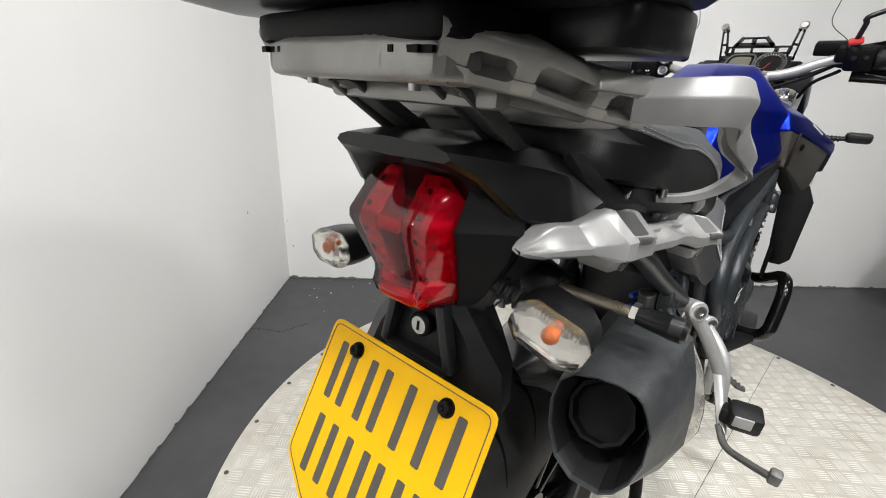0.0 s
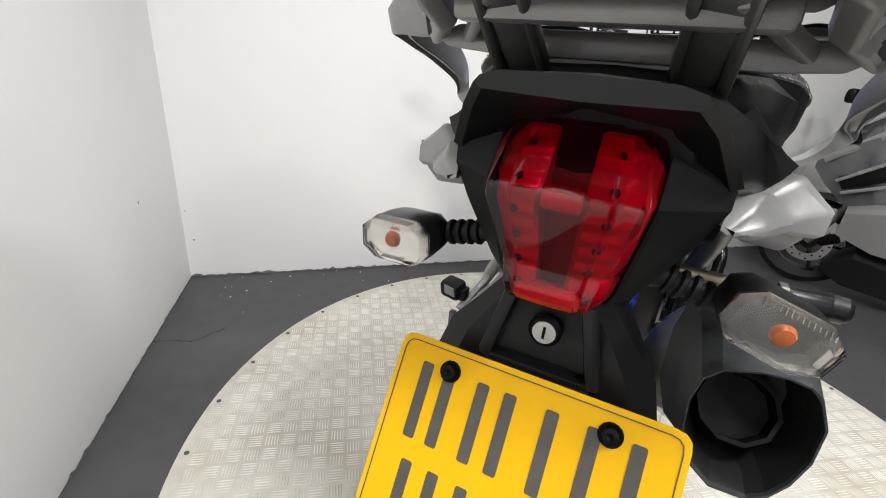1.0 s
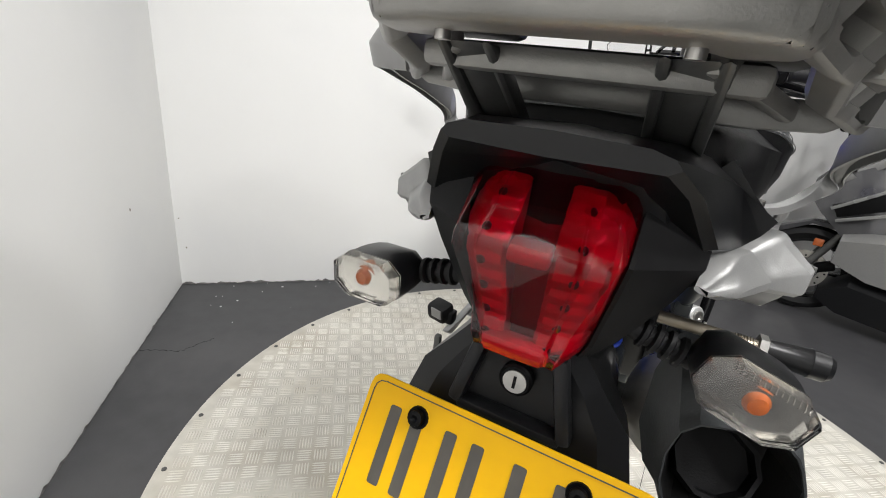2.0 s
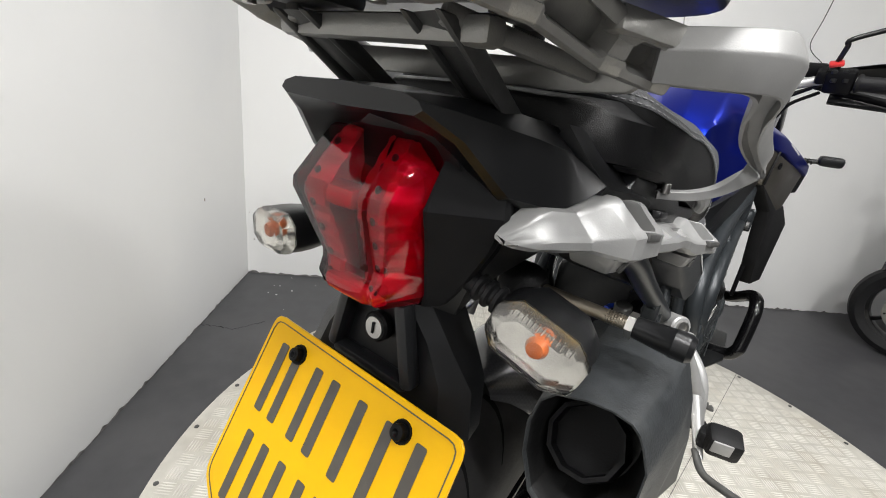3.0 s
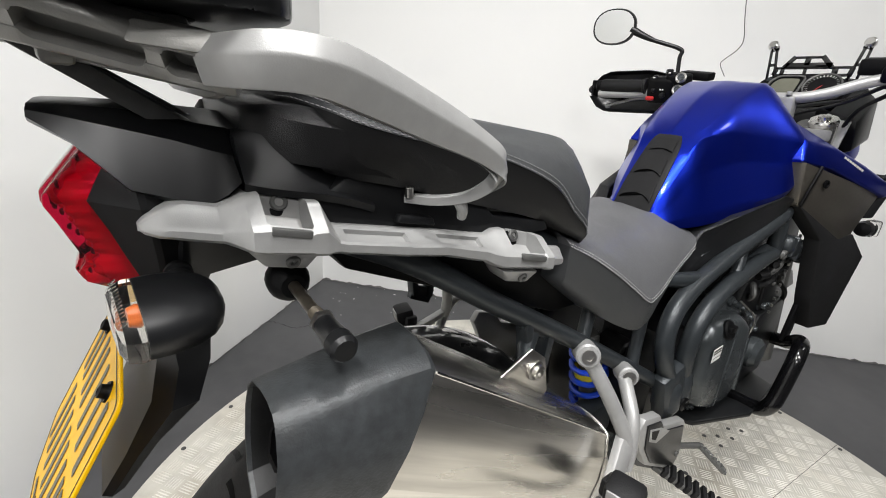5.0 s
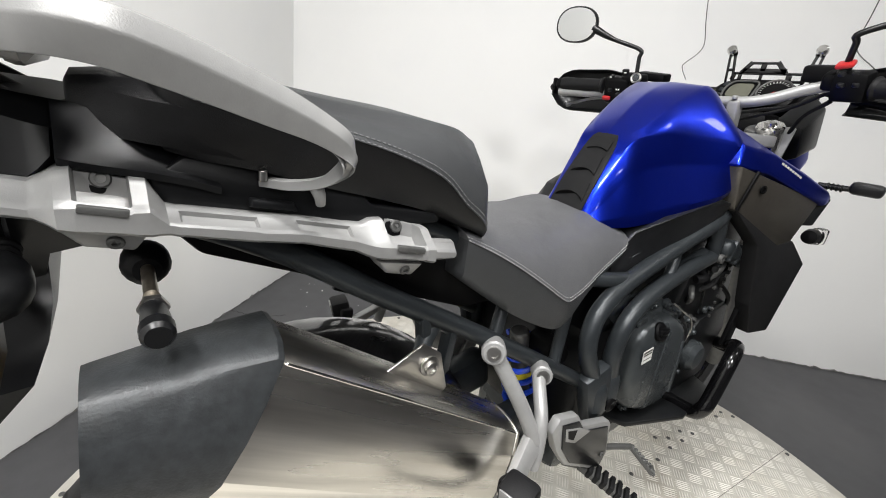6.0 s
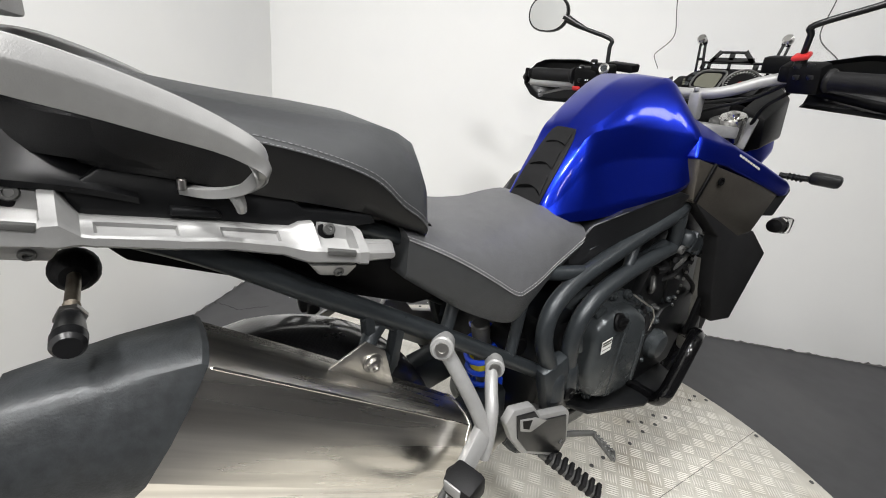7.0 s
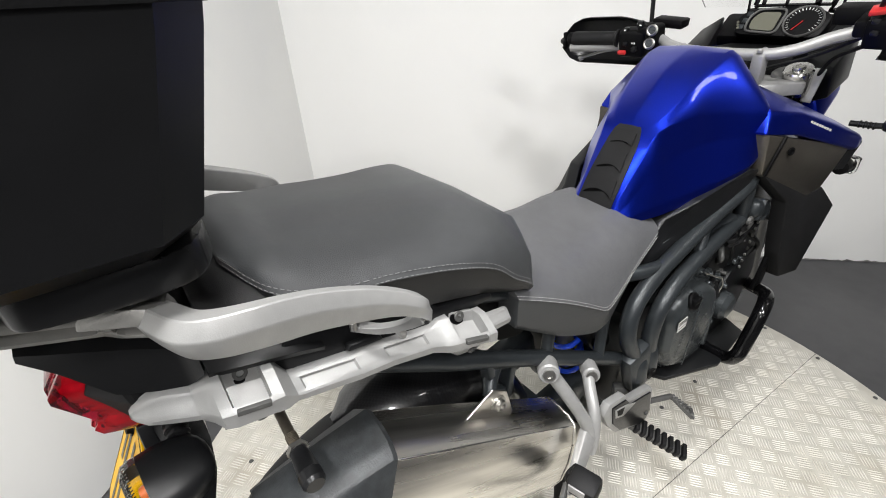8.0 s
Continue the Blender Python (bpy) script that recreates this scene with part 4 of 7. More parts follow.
# pannier rails
def pannier_rail(s):
    # y, inner x, outer x, crest x, bottom, shoulder, top, depth of the pocket, whether it is open above
    rows = [
        (0.000, 0.094, 0.102, 0.099, 0.984, 0.9855, 0.9885, 0, 0), (0.004, 0.095, 0.110, 0.103, 0.982, 0.987, 0.9930, 0, 0), (0.012, 0.097, 0.120, 0.110, 0.981, 0.989, 0.9995, 0, 0), (0.020, 0.099, 0.1255, 0.113, 0.981, 0.990, 1.0045, 0, 0),
        (0.030, 0.102, 0.131, 0.117, 0.980, 0.990, 1.0070, 0, 0), (0.050, 0.108, 0.142, 0.126, 0.979, 0.989, 1.0050, 0, 0), (0.052, 0.109, 0.143, 0.127, 0.979, 0.989, 1.005, 0, 0), (0.060, 0.112, 0.152, 0.134, 0.977, 0.991, 1.010, 0, 0), (0.067, 0.114, 0.166, 0.140, 0.976, 0.995, 1.015, 0, 0), (0.077, 0.117, 0.170, 0.146, 0.975, 0.996, 1.017, 0, 0),
        (0.0785, 0.118, 0.170, 0.147, 0.975, 0.996, 1.015, 0.019, 1), (0.1095, 0.126, 0.172, 0.150, 0.971, 0.990, 1.009, 0.019, 1), (0.111, 0.127, 0.172, 0.152, 0.970, 0.991, 1.010, 0, 0), (0.121, 0.130, 0.173, 0.153, 0.969, 0.991, 1.009, 0, 0), (0.127, 0.132, 0.171, 0.152, 0.969, 0.985, 0.998, 0, 0),
        (0.133, 0.134, 0.169, 0.150, 0.968, 0.979, 0.988, 0, 0), (0.141, 0.136, 0.170, 0.150, 0.966, 0.977, 0.986, 0, 0), (0.143, 0.136, 0.170, 0.150, 0.966, 0.977, 0.986, 0.004, 0), (0.198, 0.144, 0.175, 0.155, 0.957, 0.969, 0.978, 0.004, 0), (0.200, 0.144, 0.175, 0.155, 0.957, 0.968, 0.978, 0, 0),
        (0.234, 0.147, 0.176, 0.157, 0.952, 0.964, 0.973, 0, 0), (0.236, 0.147, 0.176, 0.157, 0.952, 0.964, 0.973, 0.004, 0), (0.286, 0.150, 0.177, 0.159, 0.939, 0.952, 0.964, 0.004, 0), (0.288, 0.150, 0.177, 0.159, 0.939, 0.952, 0.964, 0, 0), (0.302, 0.150, 0.179, 0.160, 0.932, 0.947, 0.962, 0, 0),
        (0.312, 0.151, 0.184, 0.160, 0.929, 0.945, 0.966, 0, 0), (0.325, 0.152, 0.188, 0.163, 0.928, 0.944, 0.966, 0, 0), (0.3265, 0.152, 0.188, 0.164, 0.928, 0.944, 0.965, 0.017, 1), (0.3640, 0.158, 0.195, 0.172, 0.924, 0.939, 0.957, 0.017, 1), (0.3655, 0.158, 0.196, 0.174, 0.923, 0.940, 0.957, 0, 0),
        (0.376, 0.158, 0.197, 0.175, 0.921, 0.939, 0.955, 0, 0), (0.379, 0.158, 0.188, 0.174, 0.918, 0.932, 0.942, 0, 0), (0.384, 0.158, 0.176, 0.166, 0.915, 0.928, 0.938, 0, 0), (0.422, 0.160, 0.174, 0.165, 0.911, 0.922, 0.933, 0, 0), (0.426, 0.160, 0.172, 0.164, 0.912, 0.920, 0.930, 0, 0)]
    rings = []
    for y, xi, xo, xu, zb, zs, zt, deep, bare in rows:
        lo, hi = Vector((xo - 0.0015, zs)), Vector((xu, zt - 0.001))
        n = Vector((hi.y - lo.y, lo.x - hi.x)).normalized()
        k0, k1 = (0.14, 1.0) if bare else (0.18, 0.84)
        a, b = lo.lerp(hi, k0 - 0.02), lo.lerp(hi, k1)
        ai, bi = lo.lerp(hi, k0 + 0.02) - n * (deep + 0.0002), lo.lerp(hi, min(k1, 0.97) - 0.03) - n * (deep + 0.0002)
        top = (bi.x - 0.002, bi.y + 0.0145) if bare else (b.x, b.y)
        rim = [(top[0] - 0.001, top[1] + 0.001), (top[0] - 0.004, top[1] + 0.001)] if bare else [(hi.x, hi.y), (xu - 0.003, zt)]
        rings.append([(s * x, y, z) for x, z in ((xi, zb + 0.002), (xi + 0.004, zb), (xo - 0.004, zb - 0.0005), (xo, zb + 0.0025), (xo, zs - 0.002), (lo.x, lo.y), (a.x, a.y), (ai.x, ai.y), (bi.x, bi.y), top, *rim, (xi, rim[1][1]))])
    r = part("pannier_rail", skin(rings), SILVER, bike, "silver cast pannier mounting rail", 28)
    for y, x, z, xs, zs, dx, dz in ((0.094, 0.1375, 1.0080, 0.1680, 0.9940, 0.0022, -0.0055), (0.345, 0.160, 0.9560, 0.1895, 0.9425, 0.0070, -0.0045)):
        part("screw_seat", lathe([(0, 0), (0.0125, 0), (0.0120, 0.003), (0.0085, 0.004), (0, 0.003)], along((s * (x - 0.007), y, z - 0.002), (s * 1.0, y, z + 0.30)), 18), DEEP, r)
        part("rail_screw", hexbolt((s * (x - 0.005), y, z - 0.002), (s, 0, 0.35), 0.0072, 0.005), DARKALLOY, r)
        part("wear_strip", bar((s * xs, y - 0.0150, zs), (s * (xs + dx), y + 0.0145, zs + dz), 0.007, 0.006, 0.001), DARKALLOY, r, "dark worn strip in the pocket")
        part("rail_tab", solid([(s * (x - 0.018), y - 0.030, z - 0.030), (s * (x + 0.020), y - 0.030, z - 0.032), (s * (x + 0.022), y + 0.026, z - 0.040), (s * (x - 0.018), y + 0.026, z - 0.038)],
                               [(s * (x - 0.018), y - 0.016, z - 0.048), (s * (x + 0.012), y - 0.016, z - 0.050), (s * (x + 0.014), y + 0.016, z - 0.056), (s * (x - 0.018), y + 0.016, z - 0.054)], 0.003), SILVER, r)
        part("tab_screw", hexbolt((s * (x + 0.015), y + 0.004, z - 0.045), (s, 0, -0.4), 0.006, 0.005), DARKALLOY, r)


for s in SIDES:
    pannier_rail(s)
    # black infill between seat and rail
    ol = [(0.124, 1.006), (0.150, 1.024), (0.214, 1.014), (0.220, 1.005), (0.303, 0.995), (0.318, 0.979), (0.399, 0.966), (0.405, 0.955), (0.300, 0.950), (0.130, 0.984)]
    part("side_infill", solid([(s * 0.120, y, z) for y, z in ol], [(s * (0.137 + 0.075 * (y - 0.15) + 0.10 * (1.02 - 0.17 * (y - 0.15) - z)), y, z) for y, z in ol], 0.003), PLASTIC, bike, "black plastic infill panel")
    part("infill_tab", solid([(s * 0.146, y, z) for y, z in ((0.196, 0.992), (0.236, 0.986), (0.240, 0.976), (0.194, 0.983))], [(s * 0.1545, y, z) for y, z in ((0.198, 0.991), (0.234, 0.985), (0.238, 0.977), (0.196, 0.984))], 0.002), PLASTIC, bike)
    part("inner_guard", solid([(s * 0.08, y, z) for y, z in ((0.10, 1.0), (0.45, 0.93), (0.52, 0.93), (0.60, 0.80), (0.50, 0.80), (0.16, 0.93))], [(s * 0.118, y, z) for y, z in ((0.10, 1.0), (0.45, 0.93), (0.52, 0.93), (0.60, 0.80), (0.50, 0.80), (0.16, 0.93))], 0.005), DEEP, bike)
    part("standoff_boot", lathe([(0, -0.030), (0.016, -0.030), (0.021, -0.018), (0.0215, -0.006), (0.018, 0.004), (0.012, 0.010), (0, 0.010)], along((s * 0.080, 0.118, 0.909), (s, 0.10, 0.905)), 18), RUBBER, bike, "black rubber boot")
    if s > 0:
        so = part("standoff_rod", rod((s * 0.090, 0.118, 0.910), (s * 0.172, 0.1160, 0.9095), 0.0058), RUSTY, bike, "dull plated rod of the pannier stay")
        part("thread", join(*[lathe([(0.005, 0), (0.0066, 0.0008), (0.005, 0.0016)], along((s * (0.150 + 0.0022 * k), 0.1165, 0.9097), (s * 1.0, 0.1, 0.905)), 12) for k in range(8)]), RUSTY, so)
        part("nut", lathe([(0, 0), (0.0115, 0), (0.0115, 0.006), (0, 0.006)], along((s * 0.168, 0.1162, 0.9096), (s, 0.1, 0.905)), 6), BOLT, so)
        part("rubber_foot", lathe([(0, 0), (0.0092, 0), (0.0100, 0.010), (0.0116, 0.030), (0.0122, 0.031), (0.0118, 0.042), (0.009, 0.046), (0, 0.046)], along((s * 0.173, 0.116, 0.9095), (s, 0.10, 0.903)), 18), SATIN, so, "black rubber foot")

# ---- seats
def two_tone(name, rows, cut, mats, parent, label):
    """A padded seat: rows of y and half a profile; the lower skin from the seam down in the darker cover."""
    up = part(name, skin([half_ring([(x, y, z) for x, z in prof[:cut]] + [(0, y, prof[cut - 1][1] - 0.004)]) for y, prof in rows]), mats[0], parent, label, 60)
    part("side_cover", skin([half_ring([(0, y, prof[cut - 1][1] - 0.003)] + [(x * 0.992, y, z) for x, z in prof[cut - 1:]] + [(0, y, prof[-1][1])]) for y, prof in rows]), mats[1], up, "darker side cover of the seat", 60)
    return up


def smooth_rows(rows, n=4):
    """More rows between those given, on smooth curves."""
    k = len(rows[0][1])
    lines = [smooth_path([(prof[j][0], y, prof[j][1]) for y, prof in rows], n) for j in range(k)]
    return [(lines[0][i].y, [(max(0.0, lines[j][i].x), lines[j][i].z) for j in range(k)]) for i in range(len(lines[0]))]


pillion_rows = [
    (0.116, [(0, 1.091), (0.035, 1.089), (0.049, 1.089), (0.058, 1.093), (0.060, 1.084), (0.059, 1.058), (0.056, 1.030)]),
    (0.122, [(0, 1.097), (0.049, 1.095), (0.070, 1.093), (0.082, 1.093), (0.085, 1.084), (0.084, 1.057), (0.079, 1.029)]),
    (0.130, [(0, 1.101), (0.065, 1.099), (0.092, 1.094), (0.108, 1.090), (0.112, 1.081), (0.110, 1.055), (0.104, 1.027)]),
    (0.141, [(0, 1.103), (0.078, 1.101), (0.110, 1.094), (0.129, 1.086), (0.134, 1.077), (0.132, 1.052), (0.125, 1.026)]),
    (0.160, [(0, 1.104), (0.085, 1.102), (0.121, 1.092), (0.142, 1.079), (0.147, 1.070), (0.145, 1.047), (0.137, 1.022)]),
    (0.185, [(0, 1.097), (0.090, 1.095), (0.127, 1.085), (0.150, 1.071), (0.155, 1.064), (0.153, 1.042), (0.144, 1.018)]),
    (0.215, [(0, 1.092), (0.092, 1.090), (0.130, 1.079), (0.153, 1.065), (0.159, 1.058), (0.157, 1.036), (0.148, 1.012)]),
    (0.260, [(0, 1.086), (0.094, 1.081), (0.133, 1.071), (0.158, 1.059), (0.163, 1.053), (0.160, 1.022), (0.152, 1.000)]),
    (0.330, [(0, 1.078), (0.094, 1.070), (0.134, 1.059), (0.162, 1.043), (0.167, 1.036), (0.163, 1.005), (0.154, 0.984)]),
    (0.395, [(0, 1.072), (0.094, 1.062), (0.134, 1.044), (0.164, 1.018), (0.169, 1.010), (0.165, 0.982), (0.156, 0.966)]),
    (0.434, [(0, 1.066), (0.092, 1.056), (0.132, 1.031), (0.164, 0.989), (0.169, 0.977), (0.165, 0.958), (0.156, 0.948)]),
    (0.456, [(0, 1.056), (0.092, 1.044), (0.134, 1.024), (0.162, 0.982), (0.168, 0.962), (0.165, 0.948), (0.155, 0.940)]),
    (0.470, [(0, 1.045), (0.090, 1.036), (0.133, 1.012), (0.160, 0.972), (0.166, 0.951), (0.162, 0.940), (0.153, 0.934)]),
    (0.480, [(0, 1.018), (0.098, 1.010), (0.134, 0.992), (0.157, 0.964), (0.162, 0.940), (0.159, 0.932), (0.149, 0.928)]),
    (0.486, [(0, 0.978), (0.088, 0.970), (0.126, 0.956), (0.150, 0.940), (0.152, 0.927), (0.150, 0.924), (0.140, 0.921)])]
def creased(y, prof):
    """A flat top with a clear crease, then a steep flank down to the seam."""
    if y < 0.15 or y > 0.475:
        return prof
    (z0, (xs, zs)), e, f = (prof[0][1], prof[4]), min(1.0, (y - 0.15) / 0.05), min(1.0, max(0.0, (y - 0.33) / 0.10))
    want = [prof[0], (xs - 0.052 + 0.012 * f, z0 - 0.005), (xs - 0.036 + 0.013 * f, z0 - 0.0125 - (0.05 + 0.05 * f) * (z0 - zs)), (xs - 0.012 + 0.008 * f, zs + (0.46 + 0.04 * f) * (z0 - zs)), prof[4], *prof[5:]]
    return [(a + (c - a) * e, b + (d - b) * e) for (a, b), (c, d) in zip(prof, want)]


pillion_rows = [(y, creased(y, prof)) for y, prof in pillion_rows]
prow = smooth_rows(pillion_rows)
pillion = two_tone("pillion_seat", prow, 5, (VINYL, VINYL_SIDE), bike, "charcoal vinyl pillion seat with double stitching")
part("seat_end", skin([half_ring([(x, y, z) for x, z in prof]) for y, prof in ((0.079, [(0, 1.076), (0.080, 1.073), (0.090, 1.068), (0.092, 1.042), (0, 1.038)]), (0.081, [(0, 1.080), (0.086, 1.077), (0.096, 1.071), (0.098, 1.038), (0, 1.034)]), (0.100, [(0, 1.083), (0.098, 1.080), (0.112, 1.071), (0.113, 1.036), (0, 1.030)]), (0.125, [(0, 1.085), (0.112, 1.080), (0.128, 1.067), (0.128, 1.033), (0, 1.027)]), (0.150, [(0, 1.084), (0.122, 1.077), (0.140, 1.064), (0.138, 1.030), (0, 1.024)]), (0.180, [(0, 1.080), (0.132, 1.070), (0.148, 1.060), (0.146, 1.026), (0, 1.022)]), (0.215, [(0, 1.070), (0.138, 1.062), (0.150, 1.052), (0.149, 1.020), (0, 1.018)]))]), VINYL_SIDE, pillion, "black rear end of the seat", 50)
rider_rows = [
    (0.455, [(0, 0.950), (0.080, 0.948), (0.125, 0.942), (0.150, 0.934), (0.160, 0.926), (0.160, 0.880), (0.155, 0.870)]),
    (0.500, [(0, 0.938), (0.080, 0.936), (0.125, 0.930), (0.158, 0.916), (0.167, 0.905), (0.165, 0.850), (0.158, 0.838)]),
    (0.560, [(0, 0.922), (0.078, 0.919), (0.122, 0.910), (0.160, 0.895), (0.171, 0.872), (0.169, 0.815), (0.162, 0.798)]),
    (0.620, [(0, 0.913), (0.076, 0.911), (0.118, 0.901), (0.160, 0.875), (0.174, 0.835), (0.172, 0.785), (0.165, 0.766)]),
    (0.672, [(0, 0.908), (0.074, 0.905), (0.114, 0.893), (0.158, 0.858), (0.177, 0.803), (0.174, 0.762), (0.166, 0.745)]),
    (0.705, [(0, 0.907), (0.073, 0.904), (0.112, 0.890), (0.154, 0.856), (0.172, 0.802), (0.170, 0.760), (0.163, 0.746)]),
    (0.745, [(0, 0.909), (0.071, 0.905), (0.110, 0.889), (0.148, 0.860), (0.163, 0.808), (0.162, 0.785), (0.157, 0.772)]),
    (0.800, [(0, 0.918), (0.070, 0.913), (0.108, 0.893), (0.140, 0.866), (0.151, 0.824), (0.151, 0.812), (0.148, 0.806)]),
    (0.860, [(0, 0.918), (0.068, 0.914), (0.104, 0.893), (0.132, 0.868), (0.141, 0.842), (0.141, 0.834), (0.138, 0.830)]),
    (0.920, [(0, 0.890), (0.066, 0.888), (0.100, 0.880), (0.126, 0.870), (0.133, 0.862), (0.133, 0.856), (0.130, 0.852)]),
    (0.945, [(0, 0.868), (0.064, 0.868), (0.096, 0.867), (0.120, 0.865), (0.126, 0.862), (0.126, 0.858), (0.122, 0.855)])]
rrow = smooth_rows(rider_rows)
rider = two_tone("rider_seat", rrow, 5, (VINYL_LIGHT, VINYL), bike, "grey vinyl rider seat with pale stitching")
for owner, rws, offs in ((pillion, prow, (0.0, 0.006)), (rider, rrow, (0.0, 0.0055))):
    for s in SIDES:
        dashes = []
        for off in offs:
            line = []
            for y, prof in rws:
                (x3, z3), (x4, z4) = prof[3], prof[4]
                up = Vector((x3 - x4, 0, z3 - z4)).normalized()
                line.append(Vector((s * (x4 + up.x * (off + 0.002) + 0.0012), y, z4 + up.z * (off + 0.002))))
            for a, b in zip(line, line[1:]):
                n = max(1, int((b - a).length / 0.0055))
                for k in range(n):
                    p, q = a.lerp(b, k / n), a.lerp(b, (k + 0.62) / n)
                    dashes.append(bar(p, q, 0.0007, 0.0007, 0, (s, 0, 0.3)))
        part("stitching", join(*dashes), THREAD if owner is rider else THREAD_DIM, owner, "pale double stitching")

# ---- tank and its panels
tank_rows = [
    (0.815, [(0, 0.890), (0.036, 0.890), (0.056, 0.889), (0.066, 0.888), (0.076, 0.887), (0.078, 0.884), (0, 0.880)]),
    (0.832, [(0, 0.932), (0.036, 0.931), (0.058, 0.927), (0.070, 0.908), (0.084, 0.895), (0.086, 0.886), (0, 0.880)]),
    (0.850, [(0, 0.966), (0.037, 0.965), (0.063, 0.957), (0.077, 0.925), (0.094, 0.902), (0.095, 0.887), (0, 0.876)]),
    (0.880, [(0, 1.010), (0.038, 1.010), (0.069, 1.002), (0.084, 0.955), (0.110, 0.908), (0.110, 0.888), (0, 0.875)]),
    (0.911, [(0, 1.052), (0.040, 1.053), (0.075, 1.050), (0.094, 0.990), (0.125, 0.914), (0.124, 0.890), (0, 0.875)]),
    (0.945, [(0, 1.086), (0.066, 1.078), (0.086, 1.066), (0.101, 1.002), (0.142, 0.922), (0.140, 0.898), (0, 0.875)]),
    (1.000, [(0, 1.126), (0.076, 1.112), (0.106, 1.080), (0.117, 1.016), (0.163, 0.937), (0.160, 0.913), (0, 0.880)]),
    (1.050, [(0, 1.154), (0.079, 1.140), (0.124, 1.076), (0.133, 1.020), (0.178, 0.951), (0.175, 0.930), (0, 0.885)]),
    (1.105, [(0, 1.174), (0.082, 1.165), (0.152, 1.072), (0.156, 1.024), (0.190, 0.965), (0.187, 0.950), (0, 0.890)]),
    (1.150, [(0, 1.184), (0.084, 1.180), (0.182, 1.069), (0.180, 1.028), (0.192, 0.978), (0.188, 0.964), (0, 0.900)]),
    (1.180, [(0, 1.182), (0.086, 1.174), (0.187, 1.064), (0.184, 1.030), (0.188, 0.990), (0.184, 0.972), (0, 0.900)]),
    (1.215, [(0, 1.150), (0.088, 1.136), (0.168, 1.055), (0.172, 1.030), (0.172, 1.005), (0.168, 0.975), (0, 0.900)])]
def askew(x, y):
    """The tank's rear stands a little to the right of the wheel line."""
    c = 0.022 * (1 - min(1.0, max(0.0, (y - 0.90) / 0.22)))
    return c + x * (1 - 10 * c)


def eased(prof, times=1, k=0.13):
    """The profile with its corners cut softer; both ends stay."""
    for _ in range(times):
        out = [prof[0]]
        for (x0, z0), (x1, z1) in zip(prof, prof[1:]):
            out += [(x0 + (x1 - x0) * k, z0 + (z1 - z0) * k), (x1 + (x0 - x1) * k, z1 + (z0 - z1) * k)]
        prof = out + [prof[-1]]
    return prof


bm = skin([[(askew(x, y), y, z) for x, y, z in half_ring([(x, y, z) for x, z in eased(prof, 1, 0.08)])] for y, prof in smooth_rows(tank_rows, 5)])
tank = part("fuel_tank", bm, BLUE, bike, "metallic blue fuel tank with soft creases", 28)


def tank_side(y, f):
    """A place on the tank's flank: f runs from the crease down to the lower edge."""
    for (y0, a), (y1, b) in zip(tank_rows, tank_rows[1:]):
        if y0 <= y <= y1:
            k = (y - y0) / (y1 - y0)
            prof = [(p[0] + (q[0] - p[0]) * k, p[1] + (q[1] - p[1]) * k) for p, q in zip(a, b)]
            break
    seg = prof[0:6]
    i = min(4, int(f))
    t = f - i
    return Vector((seg[i][0] + (seg[i + 1][0] - seg[i][0]) * t, y, seg[i][1] + (seg[i + 1][1] - seg[i][1]) * t))


